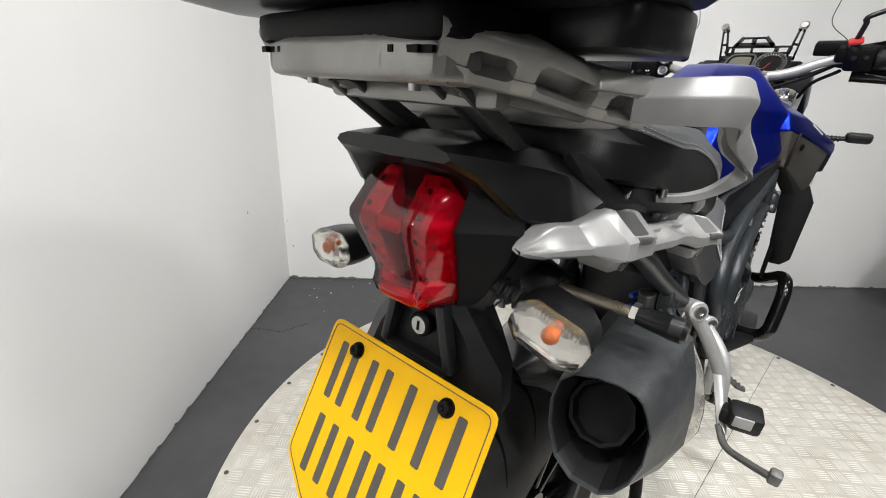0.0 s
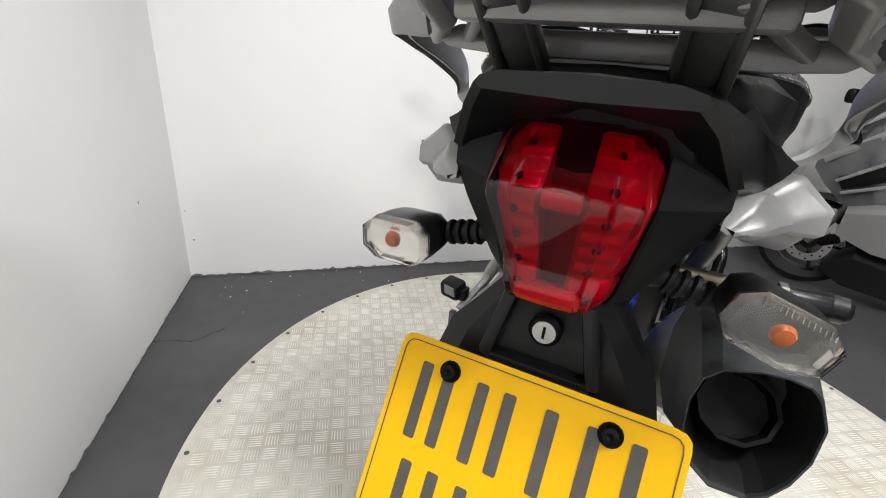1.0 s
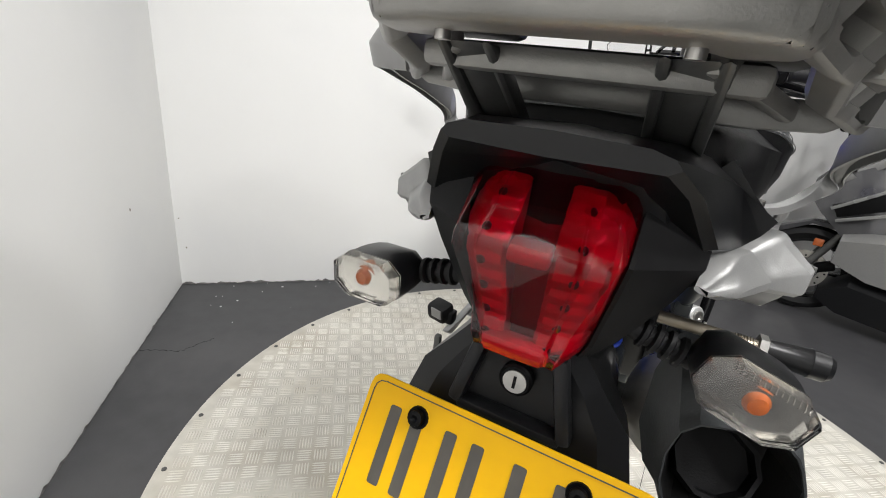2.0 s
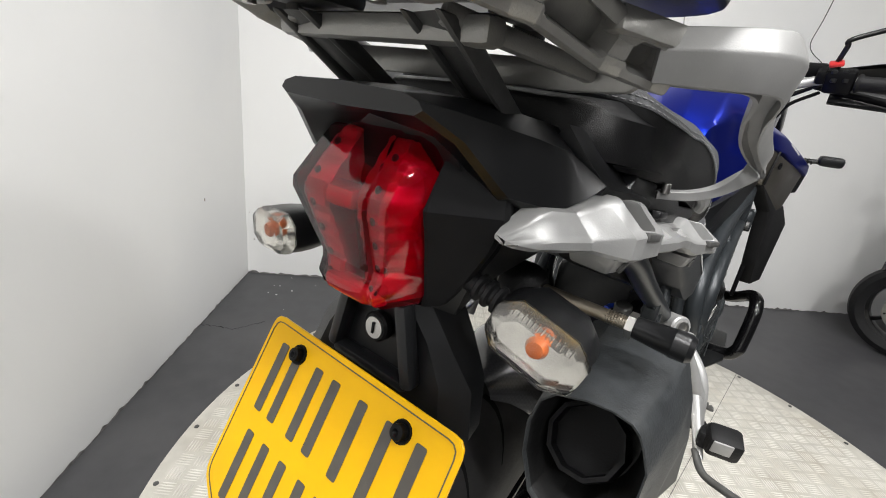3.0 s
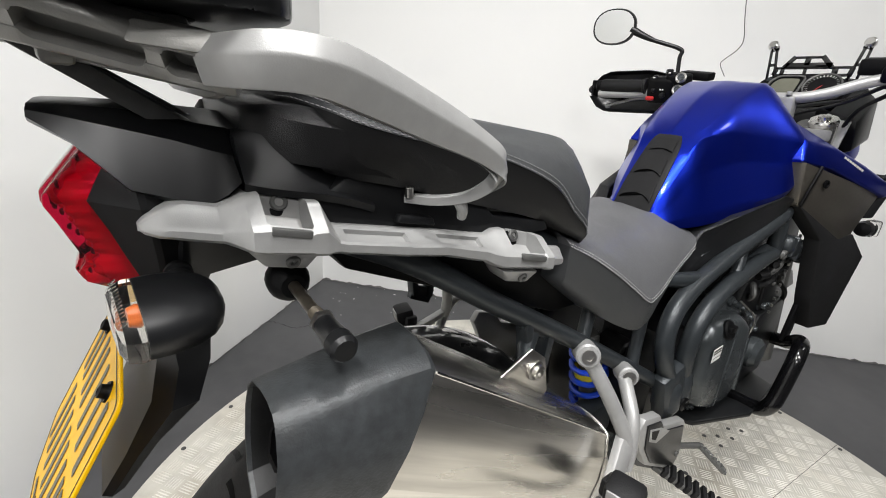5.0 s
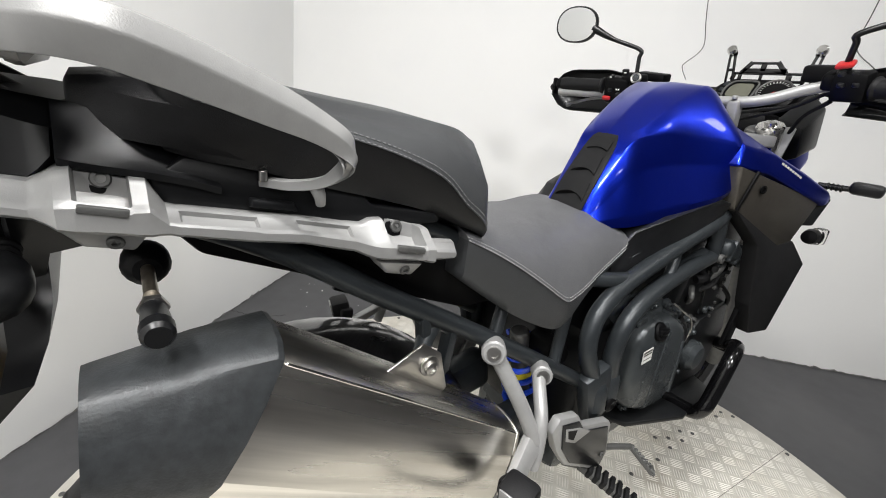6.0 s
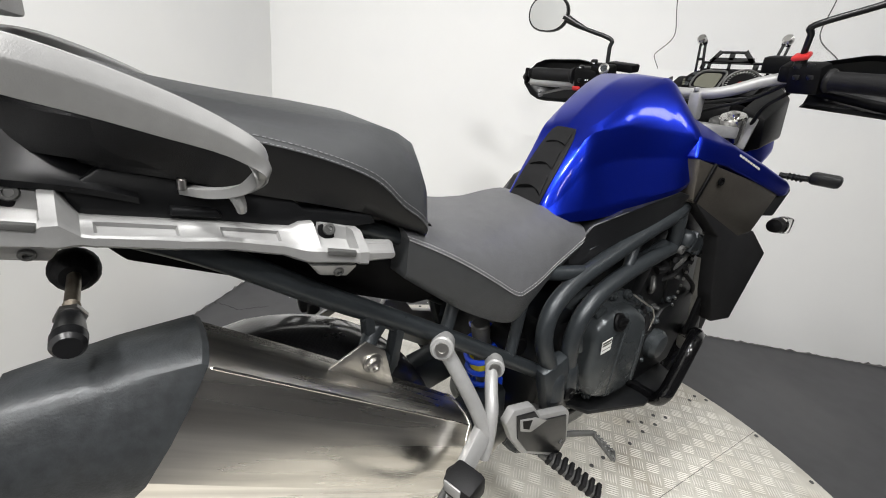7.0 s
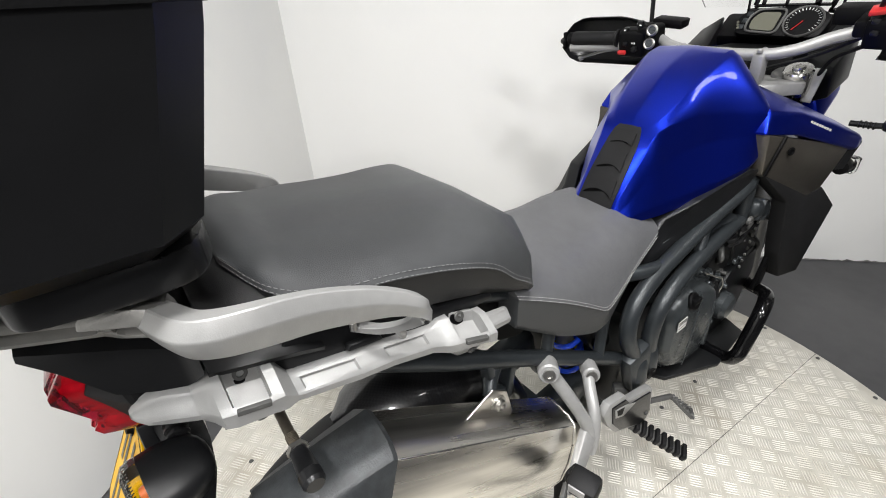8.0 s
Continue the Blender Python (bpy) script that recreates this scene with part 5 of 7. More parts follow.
for s in SIDES:
    # blue wing that runs forward from the tank
    rows = [[(0.100, 1.160, 1.135), (0.186, 1.158, 1.0705), (0.197, 1.132, 1.030), (0.120, 1.150, 1.020)], [(0.125, 1.240, 1.105), (0.221, 1.240, 1.060), (0.231, 1.225, 1.018), (0.150, 1.240, 1.005)],
            [(0.180, 1.340, 1.060), (0.262, 1.345, 1.024), (0.270, 1.335, 0.984), (0.200, 1.345, 0.970)], [(0.238, 1.425, 1.015), (0.296, 1.428, 0.990), (0.298, 1.420, 0.957), (0.250, 1.425, 0.950)], [(0.270, 1.452, 0.988), (0.300, 1.450, 0.978), (0.298, 1.446, 0.958), (0.275, 1.450, 0.955)]]
    bm = skin([flip(s, r) for r in rows])
    bmesh.ops.recalc_face_normals(bm, faces=bm.faces)
    bmesh.ops.bevel(bm, geom=[e for e in bm.edges if e.calc_face_angle(0) > 0.45], offset=0.006, segments=3, profile=0.5, affect="EDGES", clamp_overlap=True)
    wing = part("tank_wing", bm, BLUE, bike, "metallic blue side wing of the tank", 35)
    a, b = Vector((s * 0.2365, 1.246, 1.044)), Vector((s * 0.2625, 1.316, 1.016))
    part("model_mark", join(*[bar(a.lerp(b, k / 8), a.lerp(b, (k + 0.72) / 8), 0.0008, 0.0045, 0, (0, 0.25, 1)) for k in range(8)]), THREAD, wing, "row of small white blocks")
    # grey metallic panel with a black rear strip
    pa = [(0.203, 1.140, 1.030), (0.290, 1.416, 0.966), (0.272, 1.388, 0.862), (0.262, 1.340, 0.852), (0.208, 1.158, 0.938)]
    bm = solid(flip(s, [(x - 0.03, y, z) for x, y, z in pa]), flip(s, pa), 0.005)
    shroud = part("side_shroud", bm, BRONZE, bike, "grey metallic radiator shroud panel")
    part("shroud_screw", join(lathe([(0, 0), (0.009, 0), (0.009, 0.003), (0.0055, 0.0035), (0.005, 0.001), (0, 0.001)], along((s * 0.229, 1.212, 0.986), (s * 1.0, 0.95, 1.0)), 16)), DEEP, shroud)
    part("shroud_slit", bar((s * 0.2190, 1.186, 1.022), (s * 0.2120, 1.160, 0.938), 0.012, 0.005, 0.001, (1, 0, 0)), DEEP, shroud)
    ca = [(0.208, 1.155, 0.944), (0.262, 1.340, 0.856), (0.276, 1.392, 0.866), (0.300, 1.458, 0.806), (0.292, 1.412, 0.622), (0.270, 1.356, 0.615), (0.262, 1.310, 0.700), (0.248, 1.262, 0.856)]
    part("radiator_cowl", solid(flip(s, [(x - 0.035, y, z) for x, y, z in ca]), flip(s, ca), 0.004), MATTE, bike, "dark plastic radiator cowl")
    part("wing_trim", solid(flip(s, [(0.284, 1.44, 0.985), (0.302, 1.45, 0.972), (0.292, 1.43, 0.905), (0.27, 1.42, 0.90)]), flip(s, [(0.25, 1.47, 0.985), (0.275, 1.48, 0.965), (0.275, 1.45, 0.905), (0.25, 1.45, 0.90)]), 0.004), PLASTIC, bike)
    la = [(0.128, 0.925, 0.884), (0.166, 0.985, 0.918), (0.193, 1.125, 0.958), (0.200, 1.160, 0.950), (0.190, 1.150, 0.905), (0.165, 0.95, 0.82), (0.140, 0.86, 0.795), (0.130, 0.86, 0.835)]
    part("tank_infill", solid(flip(s, [(x - 0.03, y, z) for x, y, z in la]), flip(s, la), 0.003), PLASTIC, bike, "dark grained plastic infill below the tank")
    la = [(0.134, 0.938, 0.872), (0.150, 0.962, 0.884), (0.152, 0.952, 0.858), (0.141, 0.905, 0.838), (0.137, 0.915, 0.85)]
    part("infill_clip", solid(flip(s, [(x - 0.01, y, z) for x, y, z in la]), flip(s, [(x + 0.006, y, z) for x, y, z in la]), 0.002), FRAMEGREY, bike)


def tank_top(y, u):
    """A place on the tank's rear slope: u runs across it."""
    a = abs(u)
    p = tank_side(y, min(4.99, a))
    return Vector((askew(math.copysign(p.x, u), p.y), p.y, p.z))


def pad_piece(y0, y1, w0, w1, lift, nose=0.0, bow=0.0):
    """A moulded piece on the tank's rear slope; nose rounds its upper end, bow bends it upwards at its sides."""
    rows = []
    for i in range(13):
        k = i / 12
        w = (w0 + (w1 - w0) * k) * (1 - nose * max(0.0, (k - 0.7) / 0.3) ** 3)
        top = []
        for j in range(13):
            u = -1 + j / 6
            top.append(tank_top(min(0.944, max(0.8152, y0 + (y1 - y0) * k + bow * u * u)), w * u) + Vector((0, -0.8 * lift, 0.6 * lift)))
        rows.append(top + [p - Vector((0, -0.8, 0.6)) * (lift + 0.002) for p in reversed(top)])
    return skin(rows)


pad = part("tank_pad", pad_piece(0.822, 0.919, 1.75, 0.98, 0.0026, 0.35), RUBBER, tank, "embossed black rubber tank pad", 50)
for y0, y1, w0, w1, nose, bow in ((0.896, 0.914, 0.80, 0.74, 0.3, -0.004), (0.866, 0.888, 0.98, 0.80, 0.0, -0.006), (0.838, 0.856, 1.30, 1.06, 0.0, -0.006)):
    part("pad_ridge", pad_piece(y0, y1, w0, w1, 0.0048, nose, bow), RUBBER, pad)

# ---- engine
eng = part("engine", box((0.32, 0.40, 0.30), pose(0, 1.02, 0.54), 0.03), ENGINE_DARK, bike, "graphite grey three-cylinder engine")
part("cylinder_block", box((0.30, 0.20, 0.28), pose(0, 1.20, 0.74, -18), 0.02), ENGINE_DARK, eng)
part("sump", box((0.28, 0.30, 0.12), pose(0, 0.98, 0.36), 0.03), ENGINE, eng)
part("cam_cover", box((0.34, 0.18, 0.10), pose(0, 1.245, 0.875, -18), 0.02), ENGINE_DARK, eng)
COVER_C = (1.033, 0.588)
COVER_RIM = [(0.902, 0.667), (0.924, 0.702), (0.973, 0.728), (1.038, 0.730), (1.087, 0.715), (1.142, 0.681), (1.202, 0.643), (1.224, 0.599), (1.213, 0.535), (1.169, 0.482), (1.104, 0.450), (1.028, 0.445), (0.957, 0.471), (0.916, 0.535), (0.900, 0.609)]
COVER_FACE = [(0.935, 0.652), (0.957, 0.686), (1.006, 0.700), (1.055, 0.694), (1.098, 0.667), (1.120, 0.609), (1.119, 0.514), (1.084, 0.476), (1.017, 0.469), (0.964, 0.490), (0.934, 0.556)]
for s in SIDES:
    def cover_ring(outline, k, lift, n=44):
        """The outline seen from the cover's middle, scaled by k; its plane leans with the engine."""
        out = []
        for q in range(n):
            d = Vector((math.cos(2 * math.pi * q / n), math.sin(2 * math.pi * q / n)))
            far = 0.0
            for a, b in zip(outline, outline[1:] + outline[:1]):
                a, e = Vector(a) - Vector(COVER_C), Vector(b) - Vector(a)
                den = d.x * e.y - d.y * e.x
                if abs(den) > 1e-9:
                    u, t = (a.x * d.y - a.y * d.x) / den, (a.x * e.y - a.y * e.x) / den
                    if -1e-6 <= u <= 1 + 1e-6 and t > 0:
                        far = max(far, t)
            y, z = COVER_C[0] + d.x * far * k, COVER_C[1] + d.y * far * k
            out.append((s * (lift + 0.10 * (y - 0.93) - 0.04 * (z - 0.58)), y, z))
        return out
    flange = [cover_ring(COVER_RIM, k, x) for k, x in ((1.0, 0.12), (1.0, 0.156), (0.985, 0.161), (0.93, 0.162))]
    dome = [cover_ring(COVER_FACE, k, x) for k, x in ((1.06, 0.170), (1.04, 0.186), (1.0, 0.196), (0.95, 0.2015), (0.88, 0.204), (0.60, 0.207), (0.30, 0.209), (0.02, 0.2095))]
    cover = part("clutch_cover", skin(flange + dome), ENGINE, eng, "graphite painted clutch cover with a bolted rim", 38)
    part("cover_rib", join(bar((s * 0.214, 1.098, 0.636), (s * 0.222, 1.094, 0.500), 0.012, 0.016, 0.005, (1, 0, 0)), solid([(s * 0.17, y, z) for y, z in ((1.108, 0.60), (1.170, 0.590), (1.165, 0.53), (1.11, 0.49))], [(s * x, y, z) for x, y, z in ((0.210, 1.112, 0.59), (0.188, 1.155, 0.580), (0.188, 1.150, 0.54), (0.212, 1.112, 0.505))], 0.006)), ENGINE, cover)
    part("cover_seam", join(bar((s * 0.2215, 1.000, 0.660), (s * 0.2265, 0.985, 0.500), 0.003, 0.003, 0.001, (1, 0, 0))), ENGINE, cover)
    for (ya, za), (yb, zb) in zip(COVER_RIM, COVER_RIM[1:] + COVER_RIM[:1]):
        y, z = COVER_C[0] + ((ya + yb) / 2 - COVER_C[0]) * 0.955, COVER_C[1] + ((za + zb) / 2 - COVER_C[1]) * 0.955
        x = 0.162 + 0.10 * (y - 0.93) - 0.04 * (z - 0.58)
        part("cover_bolt", join(hexbolt((s * (x + 0.008), y, z), (s, 0, 0), 0.0065, 0.008), lathe([(0, 0), (0.0125, 0), (0.012, 0.008), (0.0095, 0.010), (0, 0.010)], along((s * x, y, z), (s, y, z)), 12)), ENGINE, cover)
    for x, y, z, dy, dz in ((0.172, 0.945, 0.690, 0.030, 0.012), (0.178, 1.045, 0.700, 0.040, -0.012), (0.186, 1.105, 0.668, 0.030, -0.022), (0.166, 0.915, 0.640, 0.006, -0.035)):
        part("rim_lug", bar((s * x, y, z), (s * (x + 0.004), y + dy, z + dz), 0.016, 0.018, 0.004), ENGINE, cover)
    part("vent_pipe", tube(flip(s, [(0.198, 1.040, 0.732), (0.205, 1.105, 0.695), (0.203, 1.146, 0.672), (0.202, 1.172, 0.638), (0.196, 1.176, 0.600)]), 0.0022, 8, 4), BOLT, cover, "thin bent metal pipe")
    part("filler_cap", join(lathe([(0, 0), (0.021, 0), (0.021, 0.010), (0.017, 0.013), (0, 0.013)], along((s * 0.200, 0.995, 0.676), (s * 0.9, 0.95, 1.0)), 18), bar((s * 0.2120, 0.978, 0.684), (s * 0.2120, 1.012, 0.681), 0.012, 0.014, 0.003)), DEEP, cover, "black oil filler cap")
    if s > 0:
        part("sticker", box((0.0008, 0.030, 0.036), pose(0.2105, 0.958, 0.632, 14, 4, -6), 0), WHITE_STICKER, cover, "small white label with dark bars")
        part("sticker_bar", join(*[box((0.0007, 0.026, h), pose(0.2108, 0.958, 0.632, 14, 4, -6) @ pose(0.0002, 0, z), 0) for z, h in ((0.0125, 0.0055), (0.0050, 0.0040), (-0.008, 0.0016))]), INK, cover)
    for k in range(6):
        part("cylinder_fin", box((0.02, 0.006, 0.16), pose(s * 0.155, 1.19 + 0.016 * k, 0.74 + 0.004 * k, -18), 0.001, 1), DEEP, eng)
    rnd = random.Random(7)
    for k in range(18):
        p = Vector((s * (0.172 + 0.012 * rnd.random()), 1.13 + 0.20 * rnd.random(), 0.60 + 0.22 * rnd.random()))
        q = p + Vector((s * 0.012 * rnd.random(), rnd.uniform(-0.09, 0.09), rnd.uniform(-0.10, 0.06)))
        part("hose", tube([p, p.lerp(q, 0.5) + Vector((s * 0.012, rnd.uniform(-0.02, 0.02), 0)), q], 0.004 + 0.006 * rnd.random(), 10, 5), RUBBER if k % 6 else DARKALLOY, eng)
    for k in range(14):
        p = (s * 0.178, 1.14 + 0.17 * rnd.random(), 0.50 + 0.30 * rnd.random())
        r = 0.007 + 0.008 * rnd.random()
        part("engine_bolt", join(hexbolt(p, (s, 0, 0.1), r * 0.7, 0.012), lathe([(0, -0.02), (r * 1.4, -0.02), (r * 1.3, 0.0), (0, 0.0)], along(p, Vector(p) + Vector((s, 0, 0.1))), 12)), ENGINE if k % 2 else DARKALLOY, eng)
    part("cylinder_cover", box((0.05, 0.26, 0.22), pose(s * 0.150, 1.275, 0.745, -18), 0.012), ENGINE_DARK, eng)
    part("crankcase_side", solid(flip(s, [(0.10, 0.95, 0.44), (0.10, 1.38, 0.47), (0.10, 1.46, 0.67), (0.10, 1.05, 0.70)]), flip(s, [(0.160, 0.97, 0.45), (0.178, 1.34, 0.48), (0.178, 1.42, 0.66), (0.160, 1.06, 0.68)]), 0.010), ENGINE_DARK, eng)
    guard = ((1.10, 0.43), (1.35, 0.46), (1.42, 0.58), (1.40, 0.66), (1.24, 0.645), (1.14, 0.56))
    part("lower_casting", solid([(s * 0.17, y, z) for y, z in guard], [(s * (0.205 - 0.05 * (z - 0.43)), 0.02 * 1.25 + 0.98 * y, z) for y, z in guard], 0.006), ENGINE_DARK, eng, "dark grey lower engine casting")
    part("water_pump", lathe([(0, 0), (0.040, 0), (0.040, 0.018), (0.030, 0.030), (0.012, 0.034), (0, 0.034)], along((s * 0.196, 1.215, 0.555), (s, 1.215, 0.555)), 22), ENGINE, eng)
    part("header_pipe", tube(flip(s, [(0.10, 1.36, 0.66), (0.12, 1.40, 0.55), (0.11, 1.34, 0.44), (0.08, 1.15, 0.37)]), 0.024, 14), DARKALLOY, eng)
    part("coil_cover", join(box((0.05, 0.150, 0.046), pose(s * 0.192, 1.270, 0.822, -18), 0.016, 3), *[box((0.020, 0.014, 0.052), pose(s * 0.208, 1.225 + 0.045 * k, 0.836 - 0.0146 * k, -18), 0.005) for k in range(3)]), FRAMEGREY, eng, "grey cast cover")
    part("radiator", box((0.012, 0.05, 0.30), pose(s * 0.235, 1.355, 0.72, -10), 0.004), DEEP, bike)
    # flat panel added so the gap between engine and cowl stays dark
    back = [(1.225, 0.905), (1.345, 0.870), (1.415, 0.640), (1.400, 0.600), (1.270, 0.610), (1.215, 0.800)]
    part("gap_panel", solid([(s * 0.165, y, z) for y, z in back], [(s * 0.182, y, z) for y, z in back], 0.004), ENGINE_DARK, bike, "black panel added to keep the gap behind the cowl dark")
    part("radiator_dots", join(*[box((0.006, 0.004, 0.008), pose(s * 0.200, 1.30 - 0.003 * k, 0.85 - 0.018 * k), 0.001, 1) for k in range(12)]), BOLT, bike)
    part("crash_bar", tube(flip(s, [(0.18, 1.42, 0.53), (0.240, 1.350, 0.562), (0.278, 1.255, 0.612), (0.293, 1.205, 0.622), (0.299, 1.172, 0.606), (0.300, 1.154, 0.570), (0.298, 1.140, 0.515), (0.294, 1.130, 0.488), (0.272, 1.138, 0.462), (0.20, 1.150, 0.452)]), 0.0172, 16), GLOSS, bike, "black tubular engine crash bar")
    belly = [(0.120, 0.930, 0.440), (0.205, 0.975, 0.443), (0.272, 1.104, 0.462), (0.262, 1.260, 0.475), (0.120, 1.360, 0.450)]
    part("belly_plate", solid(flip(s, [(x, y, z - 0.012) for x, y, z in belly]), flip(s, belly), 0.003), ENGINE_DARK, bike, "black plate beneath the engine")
    part("sump_guard_tube", tube(flip(s, [(0.17, 0.86, 0.445), (0.15, 0.95, 0.40), (0.14, 1.15, 0.38)]), 0.012), DEEP, bike)
    part("foot_bracket", join(bar((s * 0.17, 0.82, 0.50), (s * 0.19, 0.80, 0.40), 0.04, 0.03, 0.006), bar((s * 0.15, 0.84, 0.45), (s * 0.20, 0.87, 0.38), 0.03, 0.03, 0.006)), DARKALLOY, bike)
    peg = part("foot_peg", bar((s * 0.205, 0.810, 0.412), (s * 0.329, 0.870, 0.364), 0.028, 0.014, 0.004), DARKALLOY, bike, "ribbed black rubber foot peg")
    for k in range(8):
        a, b = Vector((s * 0.222, 0.8185, 0.4115)), Vector((s * 0.331, 0.8710, 0.3690))
        part("rib", bar(a.lerp(b, k / 8), a.lerp(b, (k + 0.62) / 8), 0.038, 0.020, 0.003), RUBBER, peg)
    hg = [(0.645, 0.582), (0.660, 0.606), (0.716, 0.592), (0.744, 0.556), (0.838, 0.528), (0.848, 0.516), (0.866, 0.440), (0.850, 0.398), (0.836, 0.402), (0.712, 0.478), (0.672, 0.530)]
    heel = part("heel_guard", solid([(s * 0.210, y, z) for y, z in hg], [(s * 0.228, y, z) for y, z in hg], 0.004), SILVER, bike, "silver cast heel guard")
    hi = [(0.668, 0.592), (0.718, 0.580), (0.745, 0.546), (0.832, 0.519), (0.856, 0.440), (0.842, 0.410), (0.722, 0.482), (0.684, 0.532)]
    part("heel_plate", solid([(s * 0.2282, y, z) for y, z in hi], [(s * 0.2316, y, z) for y, z in hi], 0.001), PLASTIC, heel, "dark insert plate")
    slot = [(0.676, 0.582), (0.722, 0.566), (0.762, 0.541), (0.716, 0.534), (0.684, 0.552)]
    part("heel_slot", solid([(s * 0.2317, y, z) for y, z in slot], [(s * 0.2334, y, z) for y, z in slot], 0.0006), SILVER, heel)
    hole = [(0.683, 0.576), (0.712, 0.566), (0.708, 0.545), (0.690, 0.556)]
    part("heel_hole", solid([(s * 0.2335, y, z) for y, z in hole], [(s * 0.2340, y, z) for y, z in hole]), DEEP, heel)
    part("heel_screw", hexbolt((s * 0.2300, 0.838, 0.445), (s, 0, 0), 0.006, 0.004), DARKALLOY, heel)
    # passenger foot hanger
    hanger = part("peg_hanger", join(tube(flip(s, [(0.172, 0.527, 0.747), (0.200, 0.546, 0.700), (0.222, 0.565, 0.653), (0.242, 0.578, 0.610)]), 0.0120, 12, 4), tube(flip(s, [(0.182, 0.632, 0.684), (0.212, 0.606, 0.668), (0.236, 0.590, 0.640), (0.247, 0.580, 0.600), (0.250, 0.572, 0.570)]), 0.0110, 12, 4),
                                     solid(flip(s, [(0.222, 0.570, 0.626), (0.238, 0.590, 0.612), (0.262, 0.505, 0.545), (0.262, 0.478, 0.565)]), flip(s, [(0.240, 0.566, 0.628), (0.254, 0.586, 0.612), (0.278, 0.502, 0.545), (0.278, 0.474, 0.566)]), 0.005), *[rod((s * (x - 0.010), y + 0.010, z - 0.003), (s * (x + 0.016), y - 0.014, z + 0.006), r) for x, y, z, r in ((0.168, 0.527, 0.749, 0.0185), (0.182, 0.638, 0.681, 0.0165))]), SILVER, bike, "silver cast passenger peg hanger")
    for x, y, z in ((0.1845, 0.5125, 0.7553), (0.1985, 0.6235, 0.6873)):
        part("hanger_bolt", lathe([(0, 0), (0.0105, 0), (0.0105, 0.003), (0.006, 0.003), (0.006, 0.0005), (0, 0.0005)], along((s * x, y, z), (s * (x + 0.72), y - 0.66, z + 0.25)), 14), BOLT, hanger)
    ppeg = part("passenger_peg", join(box((0.050, 0.042, 0.040), pose(s * 0.292, 0.492, 0.604, 12, 0, s * 14), 0.009), box((0.02, 0.03, 0.03), pose(s * 0.268, 0.498, 0.594), 0.006)), RUBBER, bike, "folded rubber passenger peg")
    part("peg_insert", box((0.028, 0.003, 0.024), pose(s * 0.292, 0.470, 0.606, 12, 0, s * 14), 0.004), SILVER, ppeg, "pale grey insert")
teeth = [(0.229, 0.978, 0.394), (0.288, 0.985, 0.362), (0.268, 1.026, 0.340)]
pedal = part("brake_pedal", join(tube([(0.19, 0.86, 0.415), (0.212, 0.92, 0.408), (0.229, 0.978, 0.394)], 0.007), *[bar(teeth[i], teeth[(i + 1) % 3], 0.010, 0.009, 0.002) for i in range(3)]), DARKALLOY, bike, "dark toothed brake pedal")
for i in range(3):
    for k in range(6):
        p = Vector(teeth[i]).lerp(Vector(teeth[(i + 1) % 3]), (k + 0.5) / 6)
        part("tooth", box((0.006, 0.006, 0.007), pose(p.x, p.y, p.z + 0.006, 0, 0, 30), 0.001, 1), DARKALLOY, pedal)
part("side_stand", join(tube([(-0.16, 0.80, 0.40), (-0.20, 0.95, 0.30), (-0.22, 1.08, 0.22)], 0.012), bar((-0.20, 1.08, 0.22), (-0.24, 1.09, 0.21), 0.03, 0.02, 0.004)), DARKALLOY, bike)
part("centre_stand", join(*[tube([(s * 0.10, 0.70, 0.34), (s * 0.14, 0.68, 0.18), (s * 0.16, 0.66, 0.012)], 0.015) for s in SIDES], tube([(-0.13, 0.685, 0.20), (0.13, 0.685, 0.20)], 0.012), *[box((0.05, 0.07, 0.012), pose(s * 0.16, 0.66, 0.008), 0.003) for s in SIDES]), DEEP, bike, "black centre stand holding the rear wheel off the deck")

# ---- exhaust
AX = Vector((0.0, 0.828, -0.561)).normalized()
UP = Vector((0, 0.561, 0.828)).normalized()
R0 = Vector((0.170, 0.198, 0.860))
SEC = [(-0.028, 0.012), (0.000, 0.0125), (0.024, 0.0092), (0.0395, 0.0035), (0.0438, 0.0005), (0.0460, -0.0045), (0.0580, -0.034), (0.0655, -0.066), (0.0680, -0.104), (0.056, -0.136), (0.014, -0.152), (-0.020, -0.150), (-0.048, -0.135), (-0.060, -0.100), (-0.058, -0.045), (-0.046, -0.002)]


def exh(sv, k=1.0):
    """A ring of the silencer, sv along it, scaled by k about its middle."""
    return [R0 + AX * sv + Vector((x * k, 0, 0)) + UP * (-0.078 + (v + 0.078) * k) for x, v in SEC]


can = part("silencer", skin([exh(0.0, 0.985), exh(0.10, 1.0), exh(0.22, 1.0), exh(0.36, 0.99), exh(0.448, 0.97), exh(0.460, 0.95), exh(0.464, 0.90), exh(0.465, 0.80)]), STEEL, bike, "brushed steel silencer with a dent and heat staining", 24)
REAR = [(0.140, 0.853), (0.165, 0.861), (0.185, 0.863), (0.201, 0.8605), (0.208, 0.855), (0.213, 0.847), (0.221, 0.828), (0.221, 0.795), (0.214, 0.768), (0.203, 0.748), (0.190, 0.738), (0.160, 0.737), (0.140, 0.752), (0.126, 0.785), (0.123, 0.815), (0.128, 0.840)]


def rear_ring(y, k, dz=0.0):
    return [Vector((0.172 + (x - 0.172) * k, y + 0.10 * (z - 0.80) * k, 0.799 + dz + (z - 0.799) * k)) for x, z in REAR]


